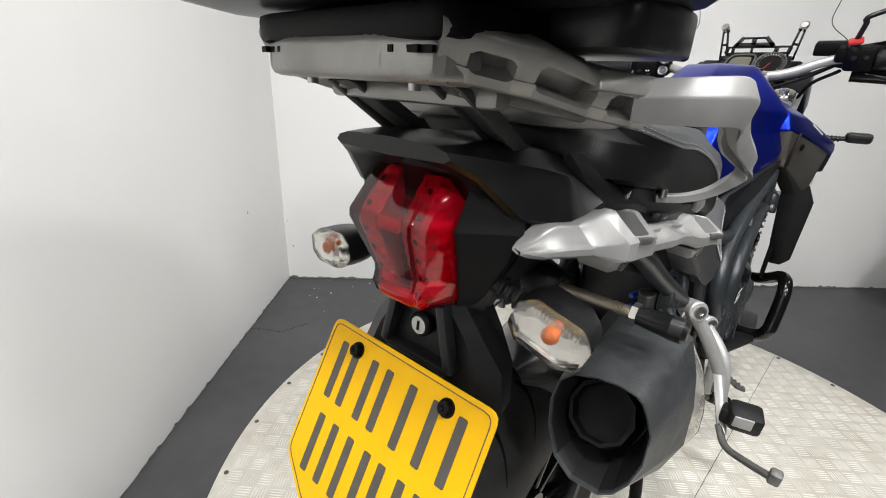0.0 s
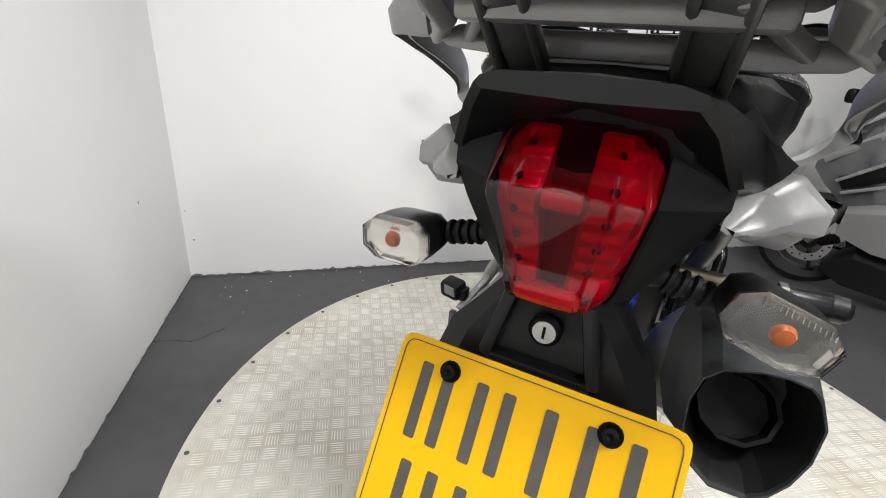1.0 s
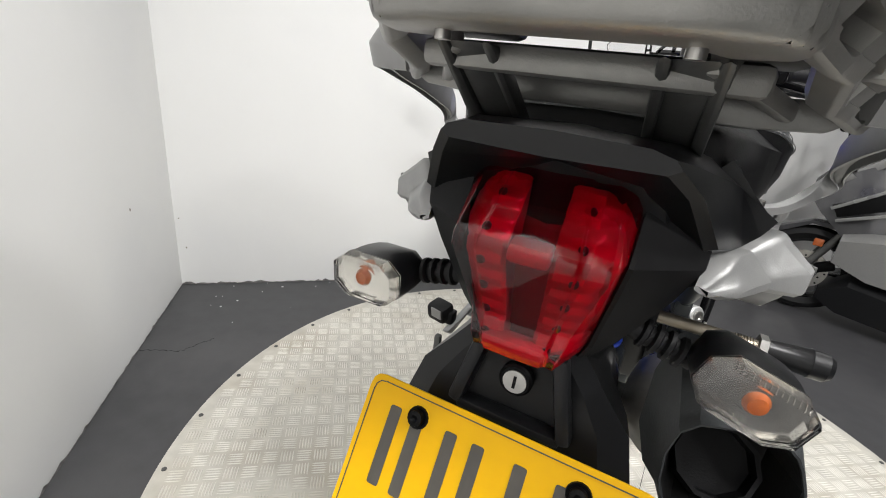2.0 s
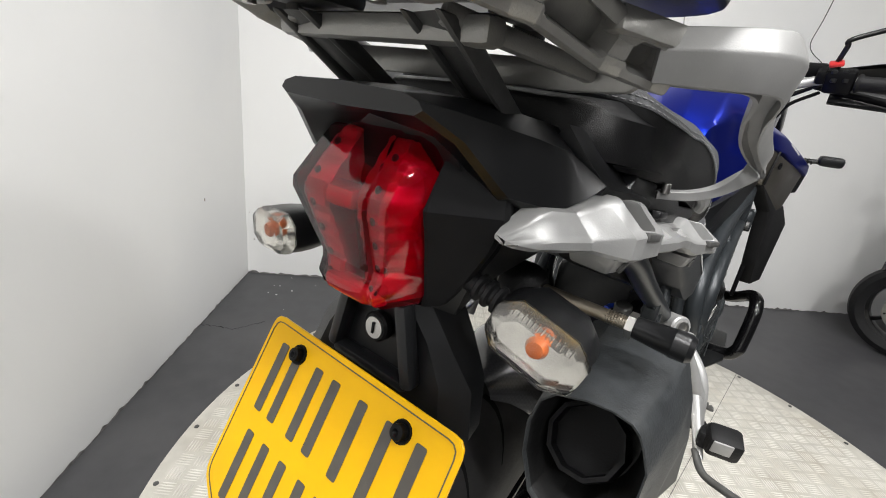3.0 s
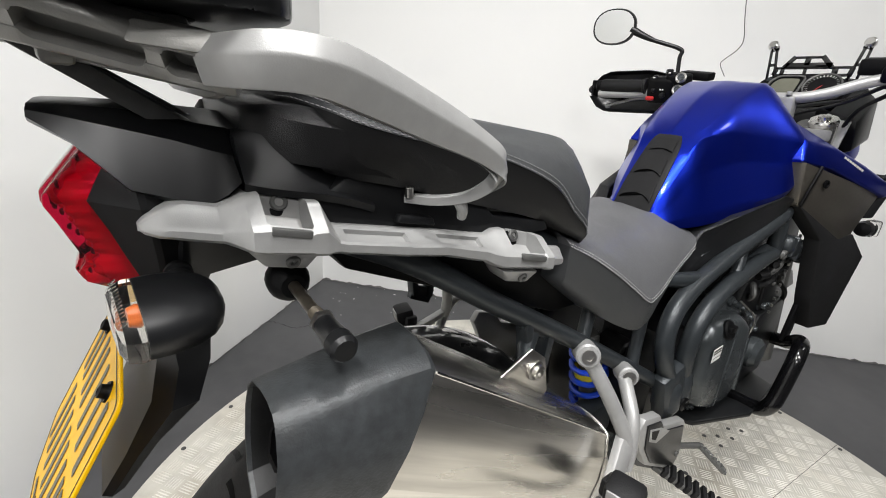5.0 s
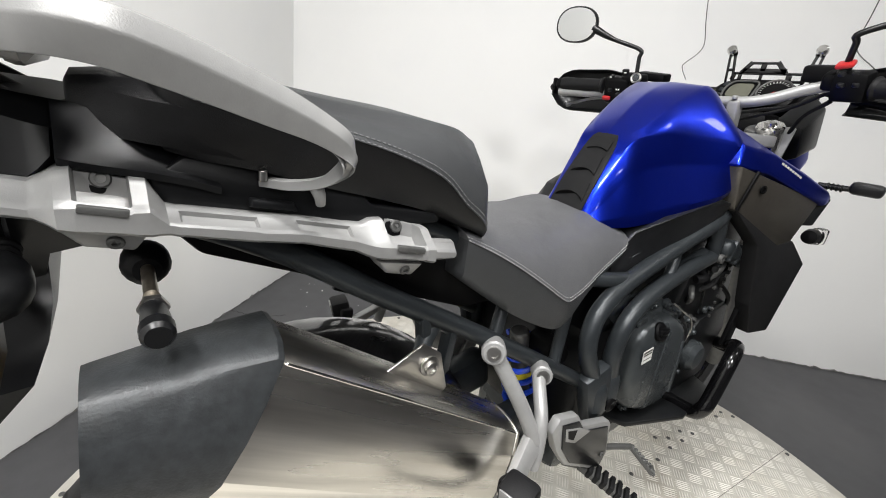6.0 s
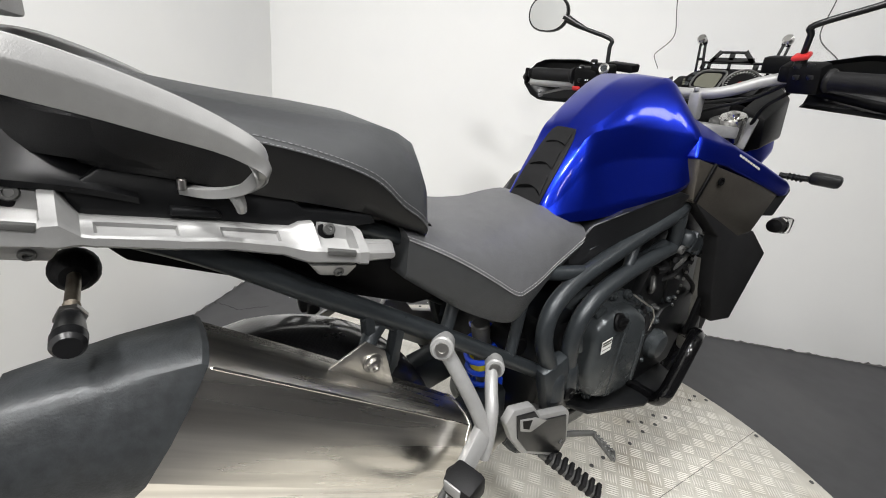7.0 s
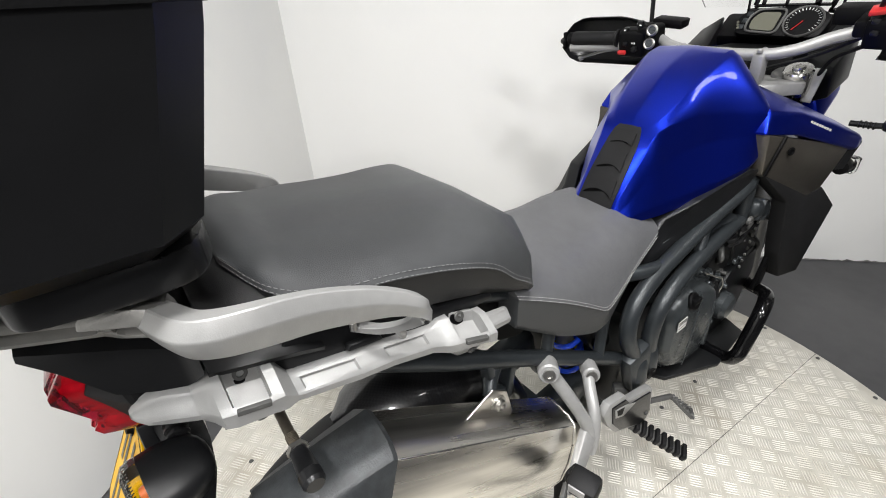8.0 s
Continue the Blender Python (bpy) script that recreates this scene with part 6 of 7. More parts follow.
front_ring, back_ring = exh(0.0, 1.035), rear_ring(0.060, 1.0)
part("end_cap", skin([exh(0.008, 0.99), exh(0.007, 1.03), front_ring, [p.lerp(q, 0.45) + Vector((0.002, 0, 0.004)) for p, q in zip(front_ring, back_ring)], [p.lerp(q, 0.97) for p, q in zip(front_ring, back_ring)], rear_ring(0.0575, 0.985), rear_ring(0.058, 0.955), rear_ring(0.064, 0.94)], True, False), CAP, can, "grey moulded end cap", 26)
part("mouth_liner", skin([rear_ring(0.122, 0.05, -0.006), rear_ring(0.120, 0.74, -0.006), rear_ring(0.075, 0.88), rear_ring(0.062, 0.945)], True, False), CAPIN, can, "black tapered liner of the outlet", 20)
cpt = Vector((0.168, 0.104, 0.794))
part("outlet", lathe([(0.001, 0.0), (0.030, 0.0), (0.030, -0.022), (0.034, -0.022), (0.037, 0.0), (0.037, 0.02), (0.001, 0.02)], along(cpt, cpt + AX), 10), DEEP, can, "black faceted outlet pipe", 20)
# thin chrome bead added to draw the bright highlight along the crease
part("edge_highlight", tube([exh(0.012)[4], exh(0.10)[4], exh(0.22)[4], exh(0.36, 0.99)[4], exh(0.446, 0.97)[4]], 0.0016, 8, 3), CHROME, can, "bright bead added as the highlight along the crease")
part("front_band", skin([exh(0.448, 0.965), exh(0.449, 0.985), exh(0.456, 0.980), exh(0.458, 0.950)]), STEEL, can)
part("link_pipe", tube([R0 + AX * 0.44 + UP * -0.08, Vector((0.15, 0.66, 0.45)), Vector((0.08, 0.80, 0.36)), Vector((0.04, 0.95, 0.30))], 0.03, 16), STEEL, can)
hb = [(0.334, 0.776), (0.389, 0.803), (0.419, 0.780), (0.436, 0.722), (0.428, 0.712), (0.352, 0.762)]
base_a = [(0.176, 0.334, 0.776), (0.176, 0.352, 0.756), (0.176, 0.440, 0.700), (0.176, 0.432, 0.716)]
hang = part("silencer_hanger", join(solid([(0.174, y, z) for y, z in hb], [(0.178, y, z) for y, z in hb], 0.0015), solid(base_a, [(0.203, 0.336, 0.771), (0.206, 0.352, 0.754), (0.206, 0.437, 0.700), (0.203, 0.430, 0.712)], 0.0015)), STEEL, bike, "folded bright steel silencer hanger")
part("hanger_bolt", join(lathe([(0, 0), (0.014, 0), (0.014, 0.003), (0.010, 0.004), (0.010, 0.010), (0.006, 0.011), (0.006, 0.006), (0, 0.006)], along((0.178, 0.400, 0.768), (1, 0.400, 0.768)), 18)), BOLT, hang)
part("hanger_lug", tube([(0.14, 0.43, 0.80), (0.150, 0.41, 0.785), (0.163, 0.398, 0.772)], 0.012), FRAMEGREY, bike)
for s in SIDES:
    part("frame_socket", join(lathe([(0, 0), (0.027, 0), (0.026, 0.045), (0.0215, 0.058), (0.018, 0.062), (0, 0.062)], along((s * 0.188, 0.826, 0.545), (s * 0.188, 0.815, 0.605)), 20)), FRAMEGREY, bike)
    part("frame_socket", join(lathe([(0, 0), (0.025, 0), (0.024, 0.045), (0.0205, 0.058), (0.018, 0.062), (0, 0.062)], along((s * 0.190, 0.866, 0.550), (s * 0.190, 0.858, 0.612)), 20)), FRAMEGREY, bike)
    fog = part("fog_lamp", lathe([(0, 0), (0.020, 0), (0.023, 0.02), (0.019, 0.05), (0, 0.055)], along((s * 0.250, 1.705, 0.838), (s * 0.250, 1.55, 0.845)), 20), DEEP, bike, "black fog lamp housing")
    part("lens", box((0.030, 0.040, 0.048), pose(s * 0.262, 1.700, 0.842, 0, 0, -s * 15), 0.008), LENS_CLEAR, fog, "clear lamp lens")
part("peg_lever", join(tube([(-0.250, 0.500, 0.548), (-0.250, 0.465, 0.547), (-0.250, 0.430, 0.556), (-0.250, 0.404, 0.562)], 0.0065), box((0.014, 0.014, 0.044), pose(-0.250, 0.402, 0.582), 0.004)), DARKALLOY, bike)
part("peg_lever", join(tube([(0.262, 0.490, 0.568), (0.280, 0.455, 0.560), (0.310, 0.425, 0.572), (0.344, 0.399, 0.586)], 0.006), box((0.016, 0.016, 0.028), pose(0.346, 0.398, 0.590, 20), 0.004)), DARKALLOY, bike)

# ---- fork, yoke, handlebar
for s in SIDES:
    part("fork_leg", join(rod((s * 0.11, 1.42, 1.11), (s * 0.11, 1.585, 0.74), 0.027), rod((s * 0.11, 1.56, 0.79), (s * 0.11, 1.775, 0.31), 0.031)), DARKALLOY, bike, "front fork leg")
    part("fork_cap", join(lathe([(0, 0), (0.030, 0), (0.031, 0.010), (0.028, 0.014), (0.014, 0.015), (0.013, 0.022), (0.006, 0.023), (0, 0.020)], along((s * 0.140, 1.413, 1.108), (s * 0.140, 1.33, 1.30)), 24), rod((s * 0.140, 1.432, 1.06), (s * 0.140, 1.415, 1.110), 0.029)), CHROME, bike, "bright fork top cap")
    part("bar_clamp", join(bar((s * 0.092, 1.300, 1.100), (s * 0.092, 1.288, 1.165), 0.026, 0.034, 0.006, (0, 1, 0)), *[hexbolt((s * 0.092, 1.288 + dy, 1.166), (0, -0.15, 1), 0.006, 0.007) for dy in (-0.012, 0.013)]), SILVER, bike, "silver handlebar clamp")
part("top_yoke", slab(rounded([(-0.175, 1.385), (-0.12, 1.30), (0, 1.275), (0.12, 1.30), (0.175, 1.385), (0.13, 1.455), (0, 1.43), (-0.13, 1.455)], 0.02), 0.028, pose(0, 0, 0, 0, 0, 0) @ Matrix.Translation((0, 0, 1.068)), 0.006), SILVER, bike, "silver cast top yoke")
part("steering_head", join(rod((0, 1.35, 1.06), (0, 1.45, 0.84), 0.04), box((0.16, 0.10, 0.22), pose(0, 1.36, 0.93, -24), 0.02)), FRAMEGREY, bike)
hb = part("handlebar", tube([(-0.425, 1.283, 1.148), (-0.33, 1.308, 1.152), (-0.25, 1.328, 1.160), (-0.185, 1.335, 1.178), (-0.13, 1.305, 1.168), (-0.075, 1.290, 1.160), (0.0, 1.288, 1.158), (0.095, 1.290, 1.160), (0.150, 1.304, 1.172), (0.205, 1.324, 1.197), (0.262, 1.334, 1.212), (0.34, 1.318, 1.208), (0.455, 1.283, 1.196)], 0.0125, 14), SILVER, bike, "silver tapered handlebar")


def grip(g0, g1):
    L = (g1 - g0).length
    part("grip", lathe([(0, -0.008), (0.0225, -0.008), (0.0230, -0.004), (0.0190, 0.001), (0.0182, 0.010), (0.0186, L * 0.6), (0.0196, L - 0.006), (0.0180, L), (0, L)], along(g0, g1), 22), RUBBER, hb, "black rubber grip")
    part("bar_end", rod(g1, g1 + (g1 - g0) * 0.12, 0.0165), DEEP, hb)


def guard_shell(s, inner, outer, y, low, high, dz):
    """A cupped shell with a blunt rounded end, open towards the rider."""
    rows = []
    for k in range(15):
        t = k / 14
        x = inner + (outer - inner) * t
        yy = y - 0.040 * max(0.0, (t - 0.70) / 0.30) ** 2
        end = max(0.0, (t - 0.80) / 0.20)
        h = math.sqrt(max(0.04, 1 - 0.93 * end ** 2))
        start = 0.62 + 0.38 * min(1.0, t / 0.40)
        zc, hi, lo = (low + high) / 2 + dz + 0.010 * (1 - t), (high - low) / 2 * h * start, (high - low) / 2 * h
        prof = [(-0.030, 1.0), (-0.012, 0.86), (-0.003, 0.5), (0.0, 0.0), (-0.004, -0.5), (-0.014, -0.86), (-0.034, -1.0)]
        ring = [(s * x, yy + a, zc + (hi if b > 0 else lo) * b) for a, b in prof]
        rows.append(ring + [(s * x, yy + a - 0.004, zc + (hi if b > 0 else lo) * b * 0.97) for a, b in reversed(prof)])
    return part("hand_guard", skin(rows), SATIN, bike, "black plastic hand guard", 40)


# right hand: throttle grip, stop switch, brake lever, fluid reservoir
grip(Vector((0.325, 1.318, 1.207)), Vector((0.448, 1.285, 1.201)))
sw = part("switch_box", join(box((0.062, 0.046, 0.058), pose(0.282, 1.322, 1.210, 20, 0, -8), 0.010), box((0.03, 0.06, 0.035), pose(0.245, 1.335, 1.222, 20), 0.008)), DEEP, bike, "black handlebar switch box")
for dx, h in ((-0.018, 0.016), (0.004, 0.018), (-0.014, -0.004), (0.010, -0.002)):
    part("switch", box((0.013, 0.008, 0.010), pose(0.282 + dx, 1.298, 1.212 + h, 20), 0.003), PLASTIC, sw)
part("kill_switch", box((0.030, 0.030, 0.010), pose(0.262, 1.305, 1.248, 25, -10, 0), 0.004), REDPAINT, sw, "red engine stop switch")
l0, l1 = Vector((0.27, 1.365, 1.202)), Vector((0.44, 1.345, 1.190))
part("lever", join(tube([l0, l0.lerp(l1, 0.3) + Vector((0, 0.012, 0)), l0.lerp(l1, 0.7) + Vector((0, 0.010, 0)), l1], (0.008, 0.005), 10, 4, 0.7), rod(l1, l1 + Vector((0.012, 0, 0)), 0.0075)), SILVER, bike, "silver hand lever")
part("master_cylinder", box((0.07, 0.05, 0.035), pose(0.215, 1.375, 1.237, 10), 0.006), DEEP, bike, "black fluid reservoir")
gs = guard_shell(1, 0.275, 0.480, 1.400, 1.120, 1.232, 0.024)
part("guard_bar", tube([(0.225, 1.392, 1.202), (0.40, 1.385, 1.170), (0.478, 1.352, 1.170), (0.490, 1.305, 1.188), (0.462, 1.284, 1.200)], 0.007, 10, 5, 1.4), DEEP, gs)
# left hand: grip, switch cluster with ringed buttons, clutch lever, reservoir
grip(Vector((-0.290, 1.306, 1.176)), Vector((-0.418, 1.284, 1.172)))
sw = part("switch_box", join(box((0.075, 0.046, 0.074), pose(-0.238, 1.318, 1.168, 16, 0, 8), 0.011, 3), box((0.040, 0.040, 0.030), pose(-0.206, 1.312, 1.200, 16, 0, 8), 0.010, 3), box((0.036, 0.050, 0.058), pose(-0.184, 1.322, 1.184, 16), 0.010, 3)), DEEP, bike, "black handlebar switch cluster")
for x, z in ((-0.180, 1.200), (-0.182, 1.168)):
    b = along((x, 1.297, z), (x + 0.10, 0.9, z + 0.10))
    part("switch_ring", lathe([(0.0095, 0), (0.0145, 0), (0.0145, 0.004), (0.0115, 0.006), (0.0095, 0.005)], b, 20), BOLT, sw, "bright ring round a button")
    part("round_button", join(lathe([(0, 0), (0.0095, 0), (0.0095, 0.004), (0.008, 0.005), (0, 0.005)], b, 16), *[box((0.009, 0.0015, 0.001), b @ pose(0, k, 0.0052), 0) for k in (-0.003, 0.003)]), FRAMEGREY, sw)
for x, z, w, h in ((-0.252, 1.198, 0.014, 0.016), (-0.214, 1.214, 0.018, 0.018), (-0.250, 1.165, 0.013, 0.011), (-0.222, 1.152, 0.014, 0.014)):
    part("switch", box((w, 0.014, h), pose(x, 1.294, z, 16, 0, 8), 0.004), SATIN, sw)
part("switch_mark", join(*[box((0.006, 0.001, 0.003), pose(x, 1.2865, z, 16, 0, 8), 0) for x, z in ((-0.253, 1.199), (-0.216, 1.216), (-0.210, 1.212))], *[box((0.004, 0.001, 0.004), pose(x, 1.2925, 1.167, 16, 0, 8), 0) for x in (-0.230, -0.223)]), WHITE_STICKER, sw)
part("red_button", box((0.024, 0.010, 0.012), pose(-0.257, 1.293, 1.142, 16, 0, 8), 0.004), REDPAINT, sw, "small red button")
part("lever", join(tube([(-0.230, 1.345, 1.132), (-0.275, 1.340, 1.143), (-0.330, 1.338, 1.139), (-0.385, 1.334, 1.124), (-0.415, 1.330, 1.114)], (0.0075, 0.005), 10, 4, 0.7), rod((-0.412, 1.332, 1.115), (-0.424, 1.328, 1.111), 0.0075)), SILVER, bike, "silver hand lever")
part("master_cylinder", box((0.085, 0.042, 0.022), pose(-0.180, 1.385, 1.214, 10, 4, 0), 0.005), DEEP, bike, "black fluid reservoir")
gs = guard_shell(-1, 0.200, 0.492, 1.402, 1.092, 1.222, 0.0)
part("guard_bar", join(tube([(-0.20, 1.396, 1.150), (-0.40, 1.392, 1.146), (-0.478, 1.362, 1.150), (-0.480, 1.310, 1.160), (-0.446, 1.284, 1.170)], 0.006, 10, 5, 1.4), bar((-0.452, 1.286, 1.188), (-0.452, 1.290, 1.140), 0.014, 0.010, 0.003, (1, 0, 0))), DEEP, gs)
# mirrors
def mirror(s, base, elbow, head, nrm, rx, rz):
    m = part("mirror_stem", join(tube([base, Vector(base).lerp(Vector(elbow), 0.7), elbow, Vector(elbow).lerp(Vector(head), 0.35), Vector(elbow).lerp(Vector(head), 0.60)], (0.0060, 0.0062), 12, 5), tube([Vector(elbow).lerp(Vector(head), 0.40), Vector(elbow).lerp(Vector(head), 0.56) + Vector((0, 0, 0.003)), Vector(elbow).lerp(Vector(head), 0.74) + Vector((0, 0, 0.009))], (0.0068, 0.0125), 12, 3), rod(Vector(base) - Vector((0, 0, 0.03)), base, 0.011)), SATIN, bike, "black mirror stem")
    q = along(head, Vector(head) + Vector(nrm))
    el = lambda k, h: [q @ Vector((rx * k * math.copysign(abs(math.cos(a)) ** 0.88, math.cos(a)), rz * k * math.copysign(abs(math.sin(a)) ** 0.88, math.sin(a)), h)) for a in (2 * math.pi * j / 32 for j in range(32))]
    part("mirror_shell", skin([el(1.0, 0.004), el(1.03, 0.0), el(1.02, -0.012), el(0.8, -0.026), el(0.3, -0.032)]), SATIN, m, "black mirror shell")
    part("mirror_glass", skin([el(0.93, 0.003), el(0.93, 0.0046)]), MIRROR, m, "mirror glass")


MIRROR = material("mirror_glass", (0.50, 0.505, 0.50), 0.03, 1.0, 0.0, 20, rough_vary=0.01)
mirror(-1, (-0.262, 1.432, 1.210), (-0.270, 1.430, 1.292), (-0.462, 1.348, 1.354), (0.30, -0.95, -0.05), 0.066, 0.052)
mirror(1, (0.262, 1.311, 1.250), (0.272, 1.275, 1.300), (0.480, 1.345, 1.392), (-0.30, -0.95, -0.05), 0.066, 0.052)
cables = [tube([(-0.25, 1.36, 1.15), (-0.16, 1.42, 1.12), (-0.06, 1.44, 1.06), (0.0, 1.46, 0.98)], 0.0045, 8), tube([(0.24, 1.345, 1.195), (0.17, 1.39, 1.165), (0.10, 1.40, 1.15), (0.02, 1.42, 1.12), (0.0, 1.46, 1.0)], 0.0045, 8),
          tube([(0.25, 1.35, 1.18), (0.19, 1.42, 1.14), (0.16, 1.45, 1.06), (0.13, 1.45, 0.98)], 0.005, 8), tube([(0.25, 1.34, 1.20), (0.18, 1.36, 1.16), (0.12, 1.345, 1.135), (0.05, 1.36, 1.11)], 0.004, 8)]
for bm in cables:
    part("cable", bm, RUBBER, bike, "black control cable")

# ---- dash, screen and nose
DM = Matrix.Translation((0.018, 1.575, 1.205)) @ pose(0, 0, 0, 52, 0, 0) @ Matrix.Scale(0.86, 4)
dash = part("dash", join(slab(rounded([(-0.120, -0.040), (0.115, -0.045), (0.125, 0.030), (0.060, 0.062), (-0.100, 0.050), (-0.128, 0.020)], 0.025), 0.03, DM @ pose(0, 0, -0.034), 0.006)), DEEP, bike, "black instrument panel")
bez = [(-0.090, -0.032), (0.000, -0.038), (0.004, 0.044), (-0.074, 0.042), (-0.092, 0.015)]
edge = rounded(bez, 0.018, 4)
part("bezel", tube([DM @ Vector((*p, 0.0)) for p in edge + edge[:1]], 0.0030, 8, 0), DARKALLOY, dash, "dark grey display bezel")
part("display", slab(rounded([(-0.080, -0.024), (-0.010, -0.029), (-0.008, 0.034), (-0.066, 0.034), (-0.082, 0.012)], 0.012), 0.002, DM @ pose(0, 0, -0.003)), LCD, dash, "grey liquid crystal display")
part("tachometer", lathe([(0, 0), (0.046, 0), (0.046, 0.003), (0, 0.003)], DM @ pose(0.058, 0.004, -0.003), 36), DEEP, dash)
part("tachometer_ring", lathe([(0.046, 0), (0.051, 0), (0.051, 0.005), (0.049, 0.008), (0.046, 0.006)], DM @ pose(0.058, 0.004, -0.003), 36), DARKALLOY, dash, "dark grey tachometer ring")
ticks = []
for k in range(23):
    a = radians(225 - k * 270 / 22)
    ticks.append(bar(DM @ Vector((0.058 + 0.036 * math.cos(a), 0.004 + 0.036 * math.sin(a), 0.0015)), DM @ Vector((0.058 + 0.043 * math.cos(a), 0.004 + 0.043 * math.sin(a), 0.0015)), 0.0018, 0.0005, 0))
part("dial_marks", join(*ticks), WHITE_STICKER, dash)
part("needle", bar(DM @ Vector((0.058, 0.004, 0.003)), DM @ Vector((0.040, -0.026, 0.003)), 0.0026, 0.001, 0), REDPAINT, dash, "red needle")
for k in range(3):
    part("dash_button", box((0.016, 0.016, 0.004), DM @ pose(-0.104 + 0.004 * k, -0.018 + 0.022 * k, 0.0), 0.003), FRAMEGREY, dash)
part("warning_lamps", join(*[lathe([(0, 0), (0.004, 0), (0.004, 0.002), (0, 0.002)], DM @ pose(-0.118 + 0.004 * k, -0.004 - 0.010 * k, 0.002), 10) for k in range(3)]), LCD, dash)
# pierced screen bracket: two slotted arms and a cross plate, as strips round the openings
CX, BY = 0.012, 1.652
strips = []
for s in SIDES:
    strips += [bar((CX + s * x0, BY, z0), (CX + s * x1, BY, z1), w, 0.005, 0.0008, (0, 1, 0)) for x0, z0, x1, z1, w in ((0.106, 1.222, 0.116, 1.318, 0.006), (0.087, 1.228, 0.103, 1.318, 0.007), (0.110, 1.226, 0.082, 1.230, 0.012), (0.117, 1.312, 0.098, 1.318, 0.014), (0.111, 1.268, 0.093, 1.270, 0.008))]
strips += [bar((x0, BY, z0), (x1, BY, z1), w, 0.004, 0.0006, (0, 1, 0)) for x0, z0, x1, z1, w in (
    (-0.082, 1.240, 0.106, 1.243, 0.008), (-0.078, 1.260, 0.104, 1.263, 0.007), (-0.060, 1.241, -0.060, 1.262, 0.010), (-0.004, 1.241, -0.004, 1.262, 0.008), (0.066, 1.241, 0.066, 1.262, 0.014), (-0.080, 1.241, -0.076, 1.262, 0.012), (0.100, 1.241, 0.104, 1.262, 0.012),
    (-0.056, 1.268, 0.056, 1.269, 0.014), (-0.036, 1.289, 0.028, 1.290, 0.007), (-0.059, 1.262, -0.036, 1.292, 0.012), (0.056, 1.263, 0.028, 1.293, 0.012), (-0.004, 1.268, -0.004, 1.290, 0.014))]
sb = part("screen_bracket", join(*strips), GLOSS, bike, "black metal screen bracket")
for s in SIDES:
    part("screen_knob", lathe([(0, 0), (0.012, 0), (0.013, 0.004), (0.013, 0.014), (0.009, 0.018), (0, 0.018)], along((CX + s * 0.111, 1.650, 1.320), (CX + s * 0.111, 1.0, 1.55)), 18), CHROME, sb, "round screen clamp knob")
half = [(0.222, 1.236), (0.242, 1.272), (0.232, 1.288), (0.205, 1.309), (0.190, 1.328), (0.187, 1.351), (0.196, 1.400), (0.204, 1.470), (0.206, 1.540), (0.198, 1.590), (0.170, 1.622)]
rows = []
for w, z in half:
    t = (z - 1.236) / 0.39
    rows.append([(w * u, 1.705 - 0.070 * t - 0.045 * u * u, z) for u in (-1, -0.75, -0.5, -0.25, 0, 0.25, 0.5, 0.75, 1)])
bm = skin([r + [(x, y + 0.003, z) for x, y, z in reversed(r)] for r in rows])
part("windscreen", bm, SCREEN, bike, "clear plastic windscreen", 40, shadow=False)
for s in SIDES:
    part("screen_edge", tube([(s * abs(r[-1][0]), r[-1][1], r[-1][2]) for r in rows], 0.0014, 6, 3), DARKALLOY, sb)
nose = [
    [(-0.17, 1.50, 1.05), (0.17, 1.50, 1.05), (0.20, 1.50, 0.98), (0.12, 1.50, 0.90), (-0.12, 1.50, 0.90), (-0.20, 1.50, 0.98)],
    [(-0.16, 1.64, 1.17), (0.16, 1.64, 1.17), (0.19, 1.62, 1.04), (0.13, 1.62, 0.94), (-0.13, 1.62, 0.94), (-0.19, 1.62, 1.04)],
    [(-0.12, 1.76, 1.10), (0.12, 1.76, 1.10), (0.15, 1.74, 1.02), (0.10, 1.72, 0.95), (-0.10, 1.72, 0.95), (-0.15, 1.74, 1.02)],
    [(-0.04, 1.88, 1.00), (0.04, 1.88, 1.00), (0.05, 1.87, 0.98), (0.03, 1.86, 0.96), (-0.03, 1.86, 0.96), (-0.05, 1.87, 0.98)]]
bm = skin(nose)
bmesh.ops.bevel(bm, geom=bm.edges[:], offset=0.012, segments=2, profile=0.5, affect="EDGES", clamp_overlap=True)
part("nose_fairing", bm, BLUE, bike, "metallic blue nose fairing")
part("cockpit", join(box((0.30, 0.10, 0.05), pose(0.0, 1.640, 1.175, 35), 0.012), box((0.22, 0.14, 0.12), pose(0, 1.53, 1.09), 0.02), box((0.30, 0.05, 0.16), pose(0, 1.48, 1.0), 0.015)), DEEP, bike, "black cockpit infill")
